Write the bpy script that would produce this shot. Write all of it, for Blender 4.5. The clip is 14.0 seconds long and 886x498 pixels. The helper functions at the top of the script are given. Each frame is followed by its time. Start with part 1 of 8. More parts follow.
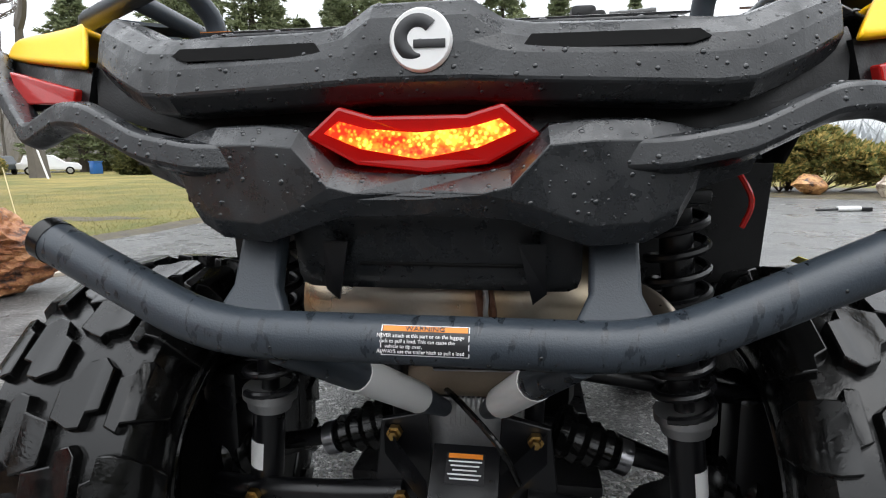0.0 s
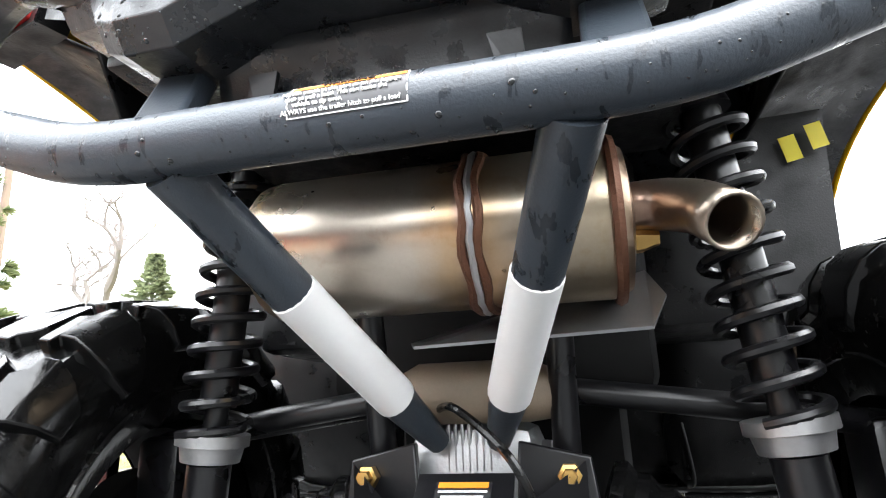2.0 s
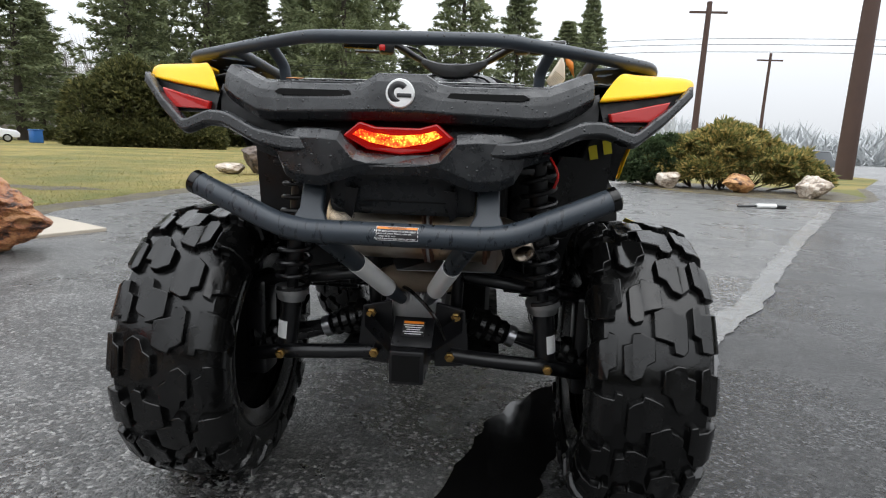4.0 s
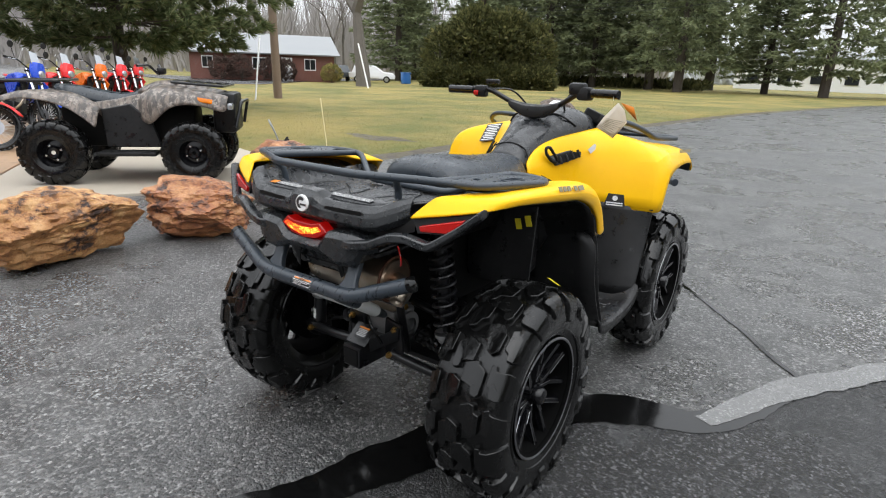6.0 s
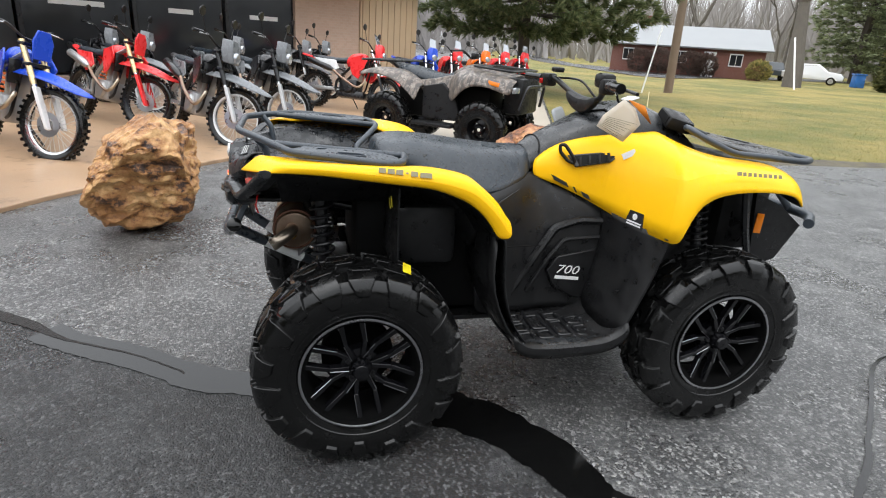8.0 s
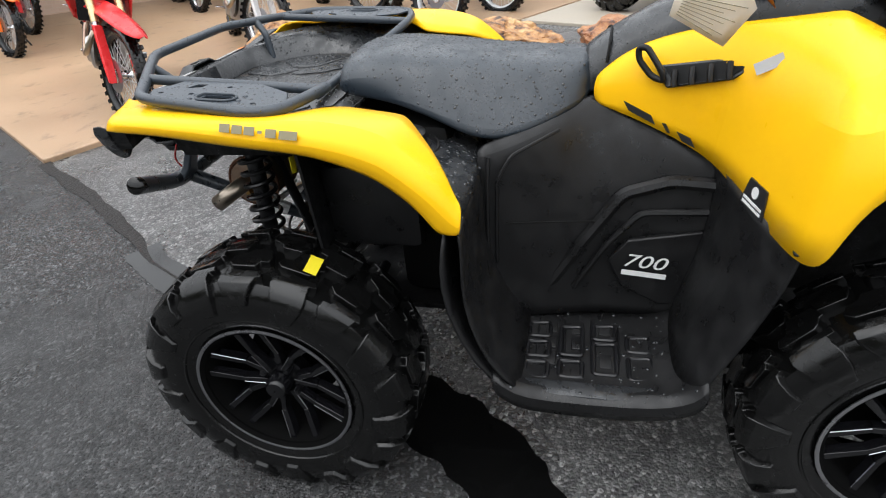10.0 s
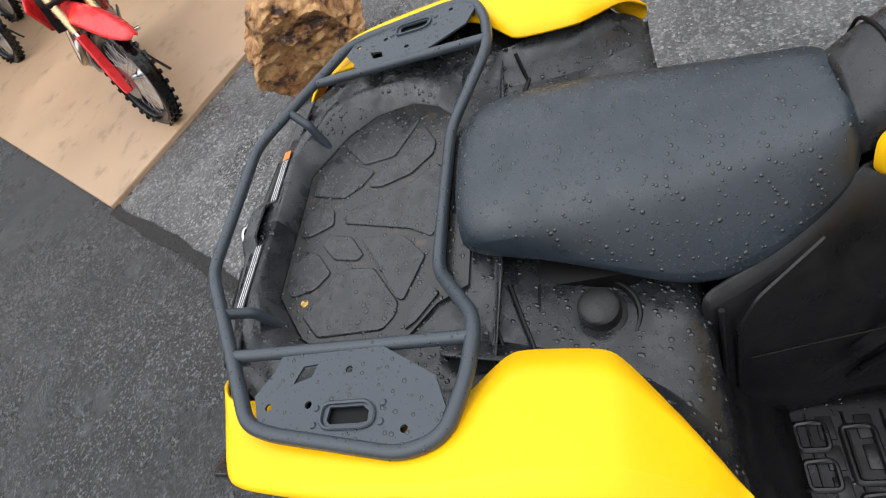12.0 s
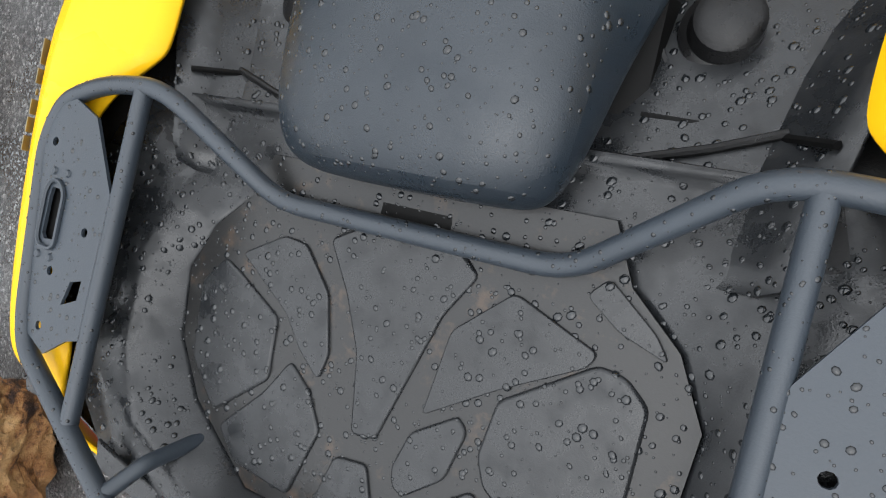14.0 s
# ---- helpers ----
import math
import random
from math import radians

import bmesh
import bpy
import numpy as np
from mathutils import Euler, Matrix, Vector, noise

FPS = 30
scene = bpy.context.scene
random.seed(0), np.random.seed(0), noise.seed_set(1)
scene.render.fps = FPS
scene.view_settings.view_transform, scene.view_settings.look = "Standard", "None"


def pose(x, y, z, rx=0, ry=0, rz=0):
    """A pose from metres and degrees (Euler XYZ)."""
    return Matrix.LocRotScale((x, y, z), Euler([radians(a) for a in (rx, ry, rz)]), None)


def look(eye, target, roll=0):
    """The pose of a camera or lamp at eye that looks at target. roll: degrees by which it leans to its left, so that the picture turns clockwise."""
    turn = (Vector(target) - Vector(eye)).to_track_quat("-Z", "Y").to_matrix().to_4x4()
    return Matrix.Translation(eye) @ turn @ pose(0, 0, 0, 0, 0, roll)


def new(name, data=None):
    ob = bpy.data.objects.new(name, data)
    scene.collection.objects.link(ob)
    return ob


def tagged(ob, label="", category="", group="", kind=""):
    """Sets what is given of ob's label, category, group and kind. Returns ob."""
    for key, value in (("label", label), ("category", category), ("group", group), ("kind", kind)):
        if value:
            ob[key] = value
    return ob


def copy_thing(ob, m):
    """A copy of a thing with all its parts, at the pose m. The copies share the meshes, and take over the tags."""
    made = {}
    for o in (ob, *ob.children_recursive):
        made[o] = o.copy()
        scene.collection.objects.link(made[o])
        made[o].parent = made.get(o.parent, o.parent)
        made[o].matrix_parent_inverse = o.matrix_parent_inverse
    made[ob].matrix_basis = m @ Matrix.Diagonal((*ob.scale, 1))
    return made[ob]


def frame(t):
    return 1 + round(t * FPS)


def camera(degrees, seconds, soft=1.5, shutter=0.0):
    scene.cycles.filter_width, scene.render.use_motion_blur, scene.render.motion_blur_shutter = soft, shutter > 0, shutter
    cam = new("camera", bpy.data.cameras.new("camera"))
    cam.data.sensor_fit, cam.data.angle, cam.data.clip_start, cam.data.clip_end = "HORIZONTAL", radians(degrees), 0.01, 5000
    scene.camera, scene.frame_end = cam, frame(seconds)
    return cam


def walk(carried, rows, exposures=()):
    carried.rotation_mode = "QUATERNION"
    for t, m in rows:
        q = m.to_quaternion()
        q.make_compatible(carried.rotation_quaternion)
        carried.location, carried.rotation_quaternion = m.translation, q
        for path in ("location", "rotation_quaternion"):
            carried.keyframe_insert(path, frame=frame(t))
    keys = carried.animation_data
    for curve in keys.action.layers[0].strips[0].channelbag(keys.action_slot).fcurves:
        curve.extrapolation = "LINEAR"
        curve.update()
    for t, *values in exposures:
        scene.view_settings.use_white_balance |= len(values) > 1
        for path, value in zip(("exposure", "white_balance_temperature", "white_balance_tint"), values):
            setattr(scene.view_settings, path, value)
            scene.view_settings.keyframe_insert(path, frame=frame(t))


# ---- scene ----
cam = camera(75.0, 14.0, 1.1)
PATH = [
    (0, (0.087, -0.843, 0.805), (-0.219, 1.11, 0.505), -0.5),
    (0.5, (0.102, -0.773, 0.68), (-0.222, 1.188, 0.458), 2.1),
    (1, (0.113, -0.737, 0.585), (-0.254, 1.229, 0.558), -0.4),
    (1.5, (0.112, -0.706, 0.529), (-0.312, 1.221, 0.855), -1.8),
    (2, (0.117, -0.679, 0.499), (-0.322, 1.196, 1.038), -2.0),
    (2.2, (0.117, -0.672, 0.48), (-0.304, 1.198, 1.054), -2.0),
    (3.25, (0.1, -1.0, 0.58), (-0.13, 0.98, 0.60), 0.3),
    (4.3, (0.185, -1.5, 0.961), (0.05, 0.43, 0.456), 2.2),
    (4.4, (0.201, -1.551, 1.021), (0.039, 0.36, 0.453), 1.6),
    (4.5, (0.243, -1.601, 1.085), (0.009, 0.287, 0.467), 0.7),
    (5, (0.558, -1.634, 1.219), (-0.079, 0.156, 0.594), 0.5),
    (5.5, (0.89, -1.581, 1.242), (0.033, 0.126, 0.65), 1.2),
    (6, (1.227, -1.425, 1.25), (0.103, 0.122, 0.663), 1.9),
    (6.5, (1.525, -1.157, 1.273), (0.132, 0.175, 0.738), 2.4),
    (7, (1.798, -0.864, 1.268), (0.204, 0.178, 0.658), 5.8),
    (7.2, (1.873, -0.72, 1.272), (0.212, 0.21, 0.657), 6.1),
    (8.25, (2.14, 0.02, 1.29), (0.24, 0.38, 0.58), 2.4),
    (9.3, (1.902, 0.673, 1.253), (0.063, 0.541, 0.478), -0.9),
    (9.5, (1.762, 0.676, 1.252), (-0.035, 0.465, 0.399), -0.4),
    (10, (1.419, 0.659, 1.269), (-0.223, 0.214, 0.217), -5.7),
    (10.5, (1.13, 0.588, 1.351), (-0.376, -0.006, 0.178), -15.7),
    (11, (0.927, 0.483, 1.468), (-0.505, -0.161, 0.231), -27.0),
    (11.5, (0.792, 0.435, 1.569), (-0.599, -0.241, 0.301), -30.8),
    (12, (0.697, 0.429, 1.608), (-0.447, -0.324, 0.15), -37.0),
    (12.5, (0.605, 0.408, 1.608), (-0.348, -0.414, 0.054), -50.4),
    (13, (0.497, 0.256, 1.569), (-0.462, -0.395, -0.061), -69.4),
    (13.5, (0.372, 0.098, 1.511), (-0.513, -0.327, -0.231), -89.4),
    (14, (0.287, 0.085, 1.395), (-0.565, -0.073, -0.407), -87.8),
]
EXPOSURES = [(0, 0.26), (0.5, 0.9), (1.0, 1.42), (1.5, 2.08), (2.0, 2.36), (2.2, 2.36), (3.25, 0.8), (4.3, -0.05), (5.5, -0.02), (6.5, 0.2), (7.0, 0.22), (9.5, 0.2), (10.5, 0.14), (12.0, -0.05), (14, 0.0)]
walk(cam, [(t, look(eye, target, roll)) for t, eye, target, roll in PATH], EXPOSURES)

# world: a bright, even, rainy sky with a weak veiled sun
world = bpy.data.worlds.new("overcast_sky")
scene.world = world
world.use_nodes = True
wn, wl = world.node_tree.nodes, world.node_tree.links
wn.clear()
sky = wn.new("ShaderNodeTexSky")
sky.sky_type, sky.sun_disc = "NISHITA", False
sky.sun_elevation, sky.sun_rotation = radians(66), radians(150)
sky.air_density, sky.dust_density = 1.0, 4.0
hsv = wn.new("ShaderNodeHueSaturation")
hsv.inputs["Saturation"].default_value = 0.12
wmix = wn.new("ShaderNodeMix")
wmix.data_type = "RGBA"
wmix.inputs[0].default_value = 0.82
wmix.inputs[7].default_value = (15.2, 15.8, 16.6, 1)
# an overcast sky is about twice as bright overhead as at the horizon
wco = wn.new("ShaderNodeTexCoord")
wsep = wn.new("ShaderNodeSeparateXYZ")
wl.new(wco.outputs["Generated"], wsep.inputs[0])
wrise = wn.new("ShaderNodeMapRange")
wrise.inputs["From Min"].default_value, wrise.inputs["From Max"].default_value = 0.0, 1.0
wrise.inputs["To Min"].default_value, wrise.inputs["To Max"].default_value = 0.056, 0.192
wl.new(wsep.outputs["Z"], wrise.inputs["Value"])
wbg = wn.new("ShaderNodeBackground")
wl.new(wrise.outputs[0], wbg.inputs["Strength"])
wout = wn.new("ShaderNodeOutputWorld")
wl.new(sky.outputs[0], hsv.inputs["Color"])
wl.new(hsv.outputs[0], wmix.inputs[6])
wl.new(wmix.outputs[2], wbg.inputs["Color"])
wl.new(wbg.outputs[0], wout.inputs[0])
sun_data = bpy.data.lights.new("sun", "SUN")
sun_data.energy, sun_data.angle, sun_data.color = 0.5, radians(60), (1.0, 0.97, 0.93)
sun = new("sun", sun_data)
sun.rotation_euler = (radians(24), 0, radians(60))

# ---- materials ----
def node_mat(name):
    m = bpy.data.materials.new(name)
    m.use_nodes = True
    n = m.node_tree.nodes
    return m, n, m.node_tree.links, n["Principled BSDF"]


def ramp(n, l, src, stops):
    r = n.new("ShaderNodeValToRGB")
    while len(r.color_ramp.elements) < len(stops):
        r.color_ramp.elements.new(0.5)
    for e, (p, c) in zip(r.color_ramp.elements, stops):
        e.position = p
        e.color = (*c, 1) if len(c) == 3 else c
    l.new(src, r.inputs[0])
    return r.outputs[0]


def grey(v):
    return (v, v, v)


def tex(n, l, kind, scale, co, detail=4.0, rough=0.6, stretch=None):
    t = n.new({"noise": "ShaderNodeTexNoise", "voronoi": "ShaderNodeTexVoronoi", "wave": "ShaderNodeTexWave"}[kind])
    t.inputs["Scale"].default_value = scale
    if kind == "noise":
        t.inputs["Detail"].default_value = detail
        t.inputs["Roughness"].default_value = rough
    if stretch:
        mp = n.new("ShaderNodeMapping")
        mp.inputs["Scale"].default_value = stretch
        l.new(co, mp.inputs[0])
        co = mp.outputs[0]
    l.new(co, t.inputs["Vector"])
    return t.outputs["Fac"] if kind != "voronoi" else t.outputs["Distance"]


def mixc(n, l, fac, a, b, mode="MIX"):
    x = n.new("ShaderNodeMix")
    x.data_type, x.blend_type = "RGBA", mode
    for s, v in ((0, fac), (6, a), (7, b)):
        if isinstance(v, (int, float)):
            x.inputs[s].default_value = v
        elif isinstance(v, tuple):
            x.inputs[s].default_value = (*v, 1)
        else:
            l.new(v, x.inputs[s])
    return x.outputs[2]


def bump(n, l, p, height, strength, dist=0.01, under=None):
    b = n.new("ShaderNodeBump")
    b.inputs["Strength"].default_value, b.inputs["Distance"].default_value = strength, dist
    l.new(height, b.inputs["Height"])
    if under is not None:
        l.new(under, b.inputs["Normal"])
    l.new(b.outputs[0], p.inputs["Normal"])
    return b.outputs[0]


def surface(name, base, rough=0.5, metal=0.0, vary=0.15, scale=6.0, grain=200.0, relief=0.1, dist=0.002, spec=0.5, coat=0.0, wear=None, swing=0.12):
    """One colour with stains at a large scale, grain at a fine one, uneven gloss and fine relief."""
    m, n, l, p = node_mat(name)
    co = n.new("ShaderNodeTexCoord").outputs["Object"]
    big, fine = tex(n, l, "noise", scale, co), tex(n, l, "noise", grain, co, 2.0)
    c = mixc(n, l, big, tuple(v * (1 - vary) for v in base), tuple(min(1, v * (1 + vary)) for v in base))
    c = mixc(n, l, ramp(n, l, fine, [(0.3, grey(0)), (0.7, grey(vary * 0.8))]), c, tuple(v * 0.6 for v in base))
    if wear:
        spots = ramp(n, l, tex(n, l, "noise", scale * 3.1, co, 6.0, 0.7), [(0.56, grey(0)), (0.68, grey(1))])
        c = mixc(n, l, spots, c, wear)
    l.new(c, p.inputs["Base Color"])
    r = n.new("ShaderNodeMapRange")
    r.inputs["To Min"].default_value, r.inputs["To Max"].default_value = max(0.02, rough - swing), min(1, rough + swing)
    l.new(ramp(n, l, tex(n, l, "noise", scale * 2.3, co, 5.0, 0.65), [(0.36, grey(0)), (0.64, grey(1))]) if swing > 0.13 else big, r.inputs[0])
    l.new(r.outputs[0], p.inputs["Roughness"])
    p.inputs["Metallic"].default_value = metal
    p.inputs["Specular IOR Level"].default_value = spec
    p.inputs["Coat Weight"].default_value = coat
    p.inputs["Coat Roughness"].default_value = 0.08
    if relief:
        bump(n, l, p, fine, relief, dist)
    return m


def glow(name, colour, strength, base=(0.3, 0.02, 0.01)):
    m, n, l, p = node_mat(name)
    p.inputs["Base Color"].default_value = (*base, 1)
    p.inputs["Roughness"].default_value = 0.15
    p.inputs["Emission Color"].default_value = (*colour, 1)
    p.inputs["Emission Strength"].default_value = strength
    return m


def asphalt(name, dark, light, stone, wet, relief=0.55, shine=1.0):
    m, n, l, p = node_mat(name)
    co = n.new("ShaderNodeTexCoord").outputs["Object"]
    chips = n.new("ShaderNodeTexVoronoi")
    chips.inputs["Scale"].default_value = stone
    chips.inputs["Randomness"].default_value = 1.0
    l.new(co, chips.inputs["Vector"])
    tone = n.new("ShaderNodeSeparateColor")
    l.new(chips.outputs["Color"], tone.inputs[0])
    c = ramp(n, l, tone.outputs[0], [(0.0, dark), (0.45, tuple(v * 1.5 for v in dark)), (0.72, tuple(v * 0.7 for v in light)), (0.88, tuple(v * 1.25 for v in light)), (1.0, tuple(min(1, v * 2.4) for v in light))])
    fine = tex(n, l, "noise", stone * 1.7, co, 4.0, 0.7)
    c = mixc(n, l, ramp(n, l, fine, [(0.38, grey(0)), (0.7, grey(0.6))]), c, dark)
    big = tex(n, l, "noise", 0.7, co, 6.0, 0.62)
    mid = tex(n, l, "noise", 3.3, co, 5.0, 0.65)
    c = mixc(n, l, ramp(n, l, big, [(0.35, grey(0.0)), (0.7, grey(0.55))]), c, tuple(v * 0.8 for v in dark))
    c = mixc(n, l, ramp(n, l, mid, [(0.5, grey(0.0)), (0.75, grey(0.35))]), c, tuple(v * 1.1 for v in light))
    l.new(c, p.inputs["Base Color"])
    blend = n.new("ShaderNodeMath")
    blend.operation = "MULTIPLY_ADD"
    blend.inputs[1].default_value = 0.5
    l.new(mid, blend.inputs[0])
    l.new(big, blend.inputs[2])
    l.new(ramp(n, l, blend.outputs[0], [(0.55, grey(wet * 0.7)), (0.95, grey(wet + 0.3))]), p.inputs["Roughness"])
    p.inputs["Specular IOR Level"].default_value = shine
    h = mixc(n, l, 0.5, ramp(n, l, chips.outputs["Distance"], [(0.0, grey(1)), (0.6, grey(0))]), fine)
    bump(n, l, p, h, relief, 0.008)
    return m


M = {}
M["asphalt_old"] = asphalt("old_wet_asphalt", (0.021, 0.0213, 0.0217), (0.205, 0.202, 0.196), 100.0, 0.2, 1.0)
M["asphalt_new"] = asphalt("smooth_wet_asphalt", (0.011, 0.0113, 0.0117), (0.075, 0.075, 0.076), 120.0, 0.16, 0.95, 0.5)
M["water"] = surface("water_film", (0.004, 0.004, 0.004), 0.06, 0, 0.3, 3, 40, 0.12, 0.002, 0.4)
M["joint"] = surface("crumbled_dark_joint", (0.020, 0.018, 0.017), 0.5, 0, 0.5, 22, 70, 1.0, 0.02, 0.3)
M["pale_film"] = asphalt("pale_water_film", (0.10, 0.10, 0.098), (0.16, 0.158, 0.154), 150.0, 0.08, 0.25)
M["concrete"] = surface("wet_tan_concrete", (0.41, 0.27, 0.165), 0.36, 0, 0.22, 1.4, 160, 0.25, 0.002, 0.5, wear=(0.25, 0.165, 0.1))
M["concrete_grey"] = surface("grey_concrete", (0.42, 0.37, 0.3), 0.5, 0, 0.2, 1.4, 160, 0.25, 0.002)
M["yellow"] = surface("yellow_moulded_plastic", (0.95, 0.52, 0.007), 0.3, 0, 0.03, 4, 300, 0.04, 0.001, 0.22)
M["black_plastic"] = surface("black_textured_plastic", (0.0085, 0.0085, 0.009), 0.44, 0, 0.25, 7, 420, 0.3, 0.001, 0.34, swing=0.22)
M["grey_plastic"] = surface("charcoal_plastic", (0.017, 0.0185, 0.0205), 0.33, 0, 0.5, 11, 520, 0.3, 0.0008, 0.6, swing=0.25)
M["rack_paint"] = surface("slate_powder_coat", (0.034, 0.043, 0.054), 0.38, 0, 0.2, 9, 500, 0.35, 0.0008, 0.5)
M["rack_wet"] = surface("rain_streaked_powder_coat", (0.034, 0.043, 0.054), 0.38, 0, 0.2, 9, 500, 0.35, 0.0008, 0.5)
n, l = M["rack_wet"].node_tree.nodes, M["rack_wet"].node_tree.links
p = n["Principled BSDF"]
co = n.new("ShaderNodeTexCoord").outputs["Object"]
runs = ramp(n, l, tex(n, l, "noise", 1.0, co, 3.0, 0.55, (95.0, 34.0, 34.0)), [(0.55, grey(0)), (0.64, grey(0.6))])
l.new(mixc(n, l, runs, p.inputs["Base Color"].links[0].from_socket, (0.008, 0.010, 0.013)), p.inputs["Base Color"])
l.new(mixc(n, l, runs, p.inputs["Roughness"].links[0].from_socket, grey(0.12)), p.inputs["Roughness"])
M["seat_vinyl"] = surface("grained_black_vinyl", (0.014, 0.021, 0.029), 0.36, 0, 0.18, 8, 600, 0.45, 0.0008, 0.6, swing=0.16)
M["rubber"] = surface("wet_black_rubber", (0.0045, 0.0045, 0.0045), 0.19, 0, 0.3, 9, 220, 0.22, 0.001, 0.42, swing=0.14)
M["frame_black"] = surface("black_painted_steel", (0.006, 0.006, 0.007), 0.3, 0, 0.3, 9, 160, 0.15, 0.001)
M["barrel"] = surface("dull_black_alloy", (0.003, 0.003, 0.003), 0.88, 0, 0.2, 9, 160, 0.1, 0.001, 0.05)
M["rim_black"] = surface("gloss_black_alloy", (0.005, 0.005, 0.006), 0.16, 0.0, 0.2, 9, 160, 0.05, 0.001, 0.4)
M["machined"] = surface("machined_aluminium", (0.42, 0.42, 0.44), 0.3, 1.0, 0.1, 9, 300, 0.1, 0.001)
M["aluminium"] = surface("cast_aluminium", (0.42, 0.42, 0.42), 0.45, 0.9, 0.2, 14, 200, 0.3, 0.001)
M["steel_hot"] = surface("heat_stained_steel", (0.40, 0.35, 0.285), 0.30, 0.92, 0.35, 9, 240, 0.15, 0.001, 0.5, wear=(0.28, 0.2, 0.13))
n, l = M["steel_hot"].node_tree.nodes, M["steel_hot"].node_tree.links
p = n["Principled BSDF"]
co = n.new("ShaderNodeTexCoord").outputs["Object"]
sep = n.new("ShaderNodeSeparateXYZ")
l.new(co, sep.inputs[0])
wob = n.new("ShaderNodeMath")
wob.operation = "MULTIPLY_ADD"
wob.inputs[1].default_value = 0.05
l.new(tex(n, l, "noise", 16, co, 4, 0.6), wob.inputs[0])
l.new(sep.outputs["X"], wob.inputs[2])
span = n.new("ShaderNodeMapRange")
span.inputs["From Min"].default_value, span.inputs["From Max"].default_value = -0.17, 0.23
l.new(wob.outputs[0], span.inputs["Value"])
heat = ramp(n, l, span.outputs[0], [(0.0, (0.30, 0.13, 0.07)), (0.09, (0.50, 0.36, 0.20)), (0.2, (0.50, 0.45, 0.38)), (0.46, (0.47, 0.42, 0.36)), (0.545, (0.44, 0.27, 0.12)), (0.575, (0.16, 0.06, 0.05)), (0.615, (0.42, 0.25, 0.11)), (0.70, (0.48, 0.42, 0.34)), (0.84, (0.50, 0.40, 0.26)), (0.93, (0.24, 0.10, 0.06)), (1.0, (0.36, 0.30, 0.24))])
l.new(mixc(n, l, 0.62, p.inputs["Base Color"].links[0].from_socket, heat), p.inputs["Base Color"])
M["weld"] = surface("rust_brown_weld", (0.13, 0.055, 0.03), 0.5, 0.5, 0.4, 40, 260, 0.5, 0.002)
M["shield"] = surface("bare_heat_shield", (0.4, 0.41, 0.42), 0.35, 0.9, 0.12, 10, 200, 0.1, 0.001)
M["gold_bolt"] = surface("zinc_gold_bolt", (0.48, 0.3, 0.1), 0.32, 1.0, 0.15, 30, 300, 0.1, 0.001)
M["tan_hose"] = surface("tan_heat_wrap", (0.22, 0.17, 0.12), 0.6, 0, 0.2, 20, 300, 0.3, 0.001)
M["white"] = surface("white_print", (0.78, 0.78, 0.77), 0.4, 0, 0.04, 12, 300, 0.03, 0.001)
M["sticker_black"] = surface("black_sticker", (0.02, 0.02, 0.022), 0.35, 0, 0.1, 12, 300, 0.03, 0.001)
M["orange"] = surface("orange_print", (0.75, 0.23, 0.02), 0.4, 0, 0.06, 12, 300, 0.03, 0.001)
M["yellow_label"] = surface("yellow_label", (0.8, 0.66, 0.02), 0.4, 0, 0.06, 12, 300, 0.03, 0.001)
M["grey_letter"] = surface("bronze_grey_letter_film", (0.2, 0.17, 0.09), 0.4, 0, 0.06, 12, 300, 0.03, 0.001)
M["red_lens"] = surface("red_lens", (0.42, 0.012, 0.01), 0.12, 0, 0.15, 30, 300, 0.1, 0.001, 0.6)
M["tail_red"] = glow("lit_red_lens", (1.0, 0.008, 0.006), 0.16, (0.16, 0.004, 0.004))
M["tail_hot"] = glow("led_strip", (1.0, 0.13, 0.015), 2.7)
n, l = M["tail_hot"].node_tree.nodes, M["tail_hot"].node_tree.links
co = n.new("ShaderNodeTexCoord").outputs["Object"]
cells = tex(n, l, "voronoi", 260, co)
blot = tex(n, l, "noise", 60, co, 3, 0.6)
spot = mixc(n, l, 0.5, ramp(n, l, cells, [(0.05, grey(1)), (0.5, grey(0.1))]), ramp(n, l, blot, [(0.4, grey(0.1)), (0.62, grey(1))]))
l.new(ramp(n, l, spot, [(0.15, (0.5, 0.012, 0.003)), (0.42, (0.95, 0.14, 0.01)), (0.72, (1.0, 0.62, 0.06))]), n["Principled BSDF"].inputs["Emission Color"])
M["amber_lens"] = surface("amber_lens", (0.75, 0.2, 0.01), 0.15, 0, 0.1, 30, 300, 0.05, 0.001)
# near-black of seams and inner blocks; also paints the shade inside openings
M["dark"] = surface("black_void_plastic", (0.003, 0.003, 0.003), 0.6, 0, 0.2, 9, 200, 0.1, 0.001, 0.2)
M["tray_groove"] = surface("worn_tray_plastic", (0.020, 0.020, 0.020), 0.3, 0, 0.25, 8, 300, 0.2, 0.001, 0.5, wear=(0.06, 0.042, 0.03))
m, n, l, p = node_mat("rain_drop")
p.inputs["Base Color"].default_value = (0.012, 0.014, 0.016, 1)
p.inputs["Roughness"].default_value = 0.03
p.inputs["Specular IOR Level"].default_value = 0.7
M["drop"] = m
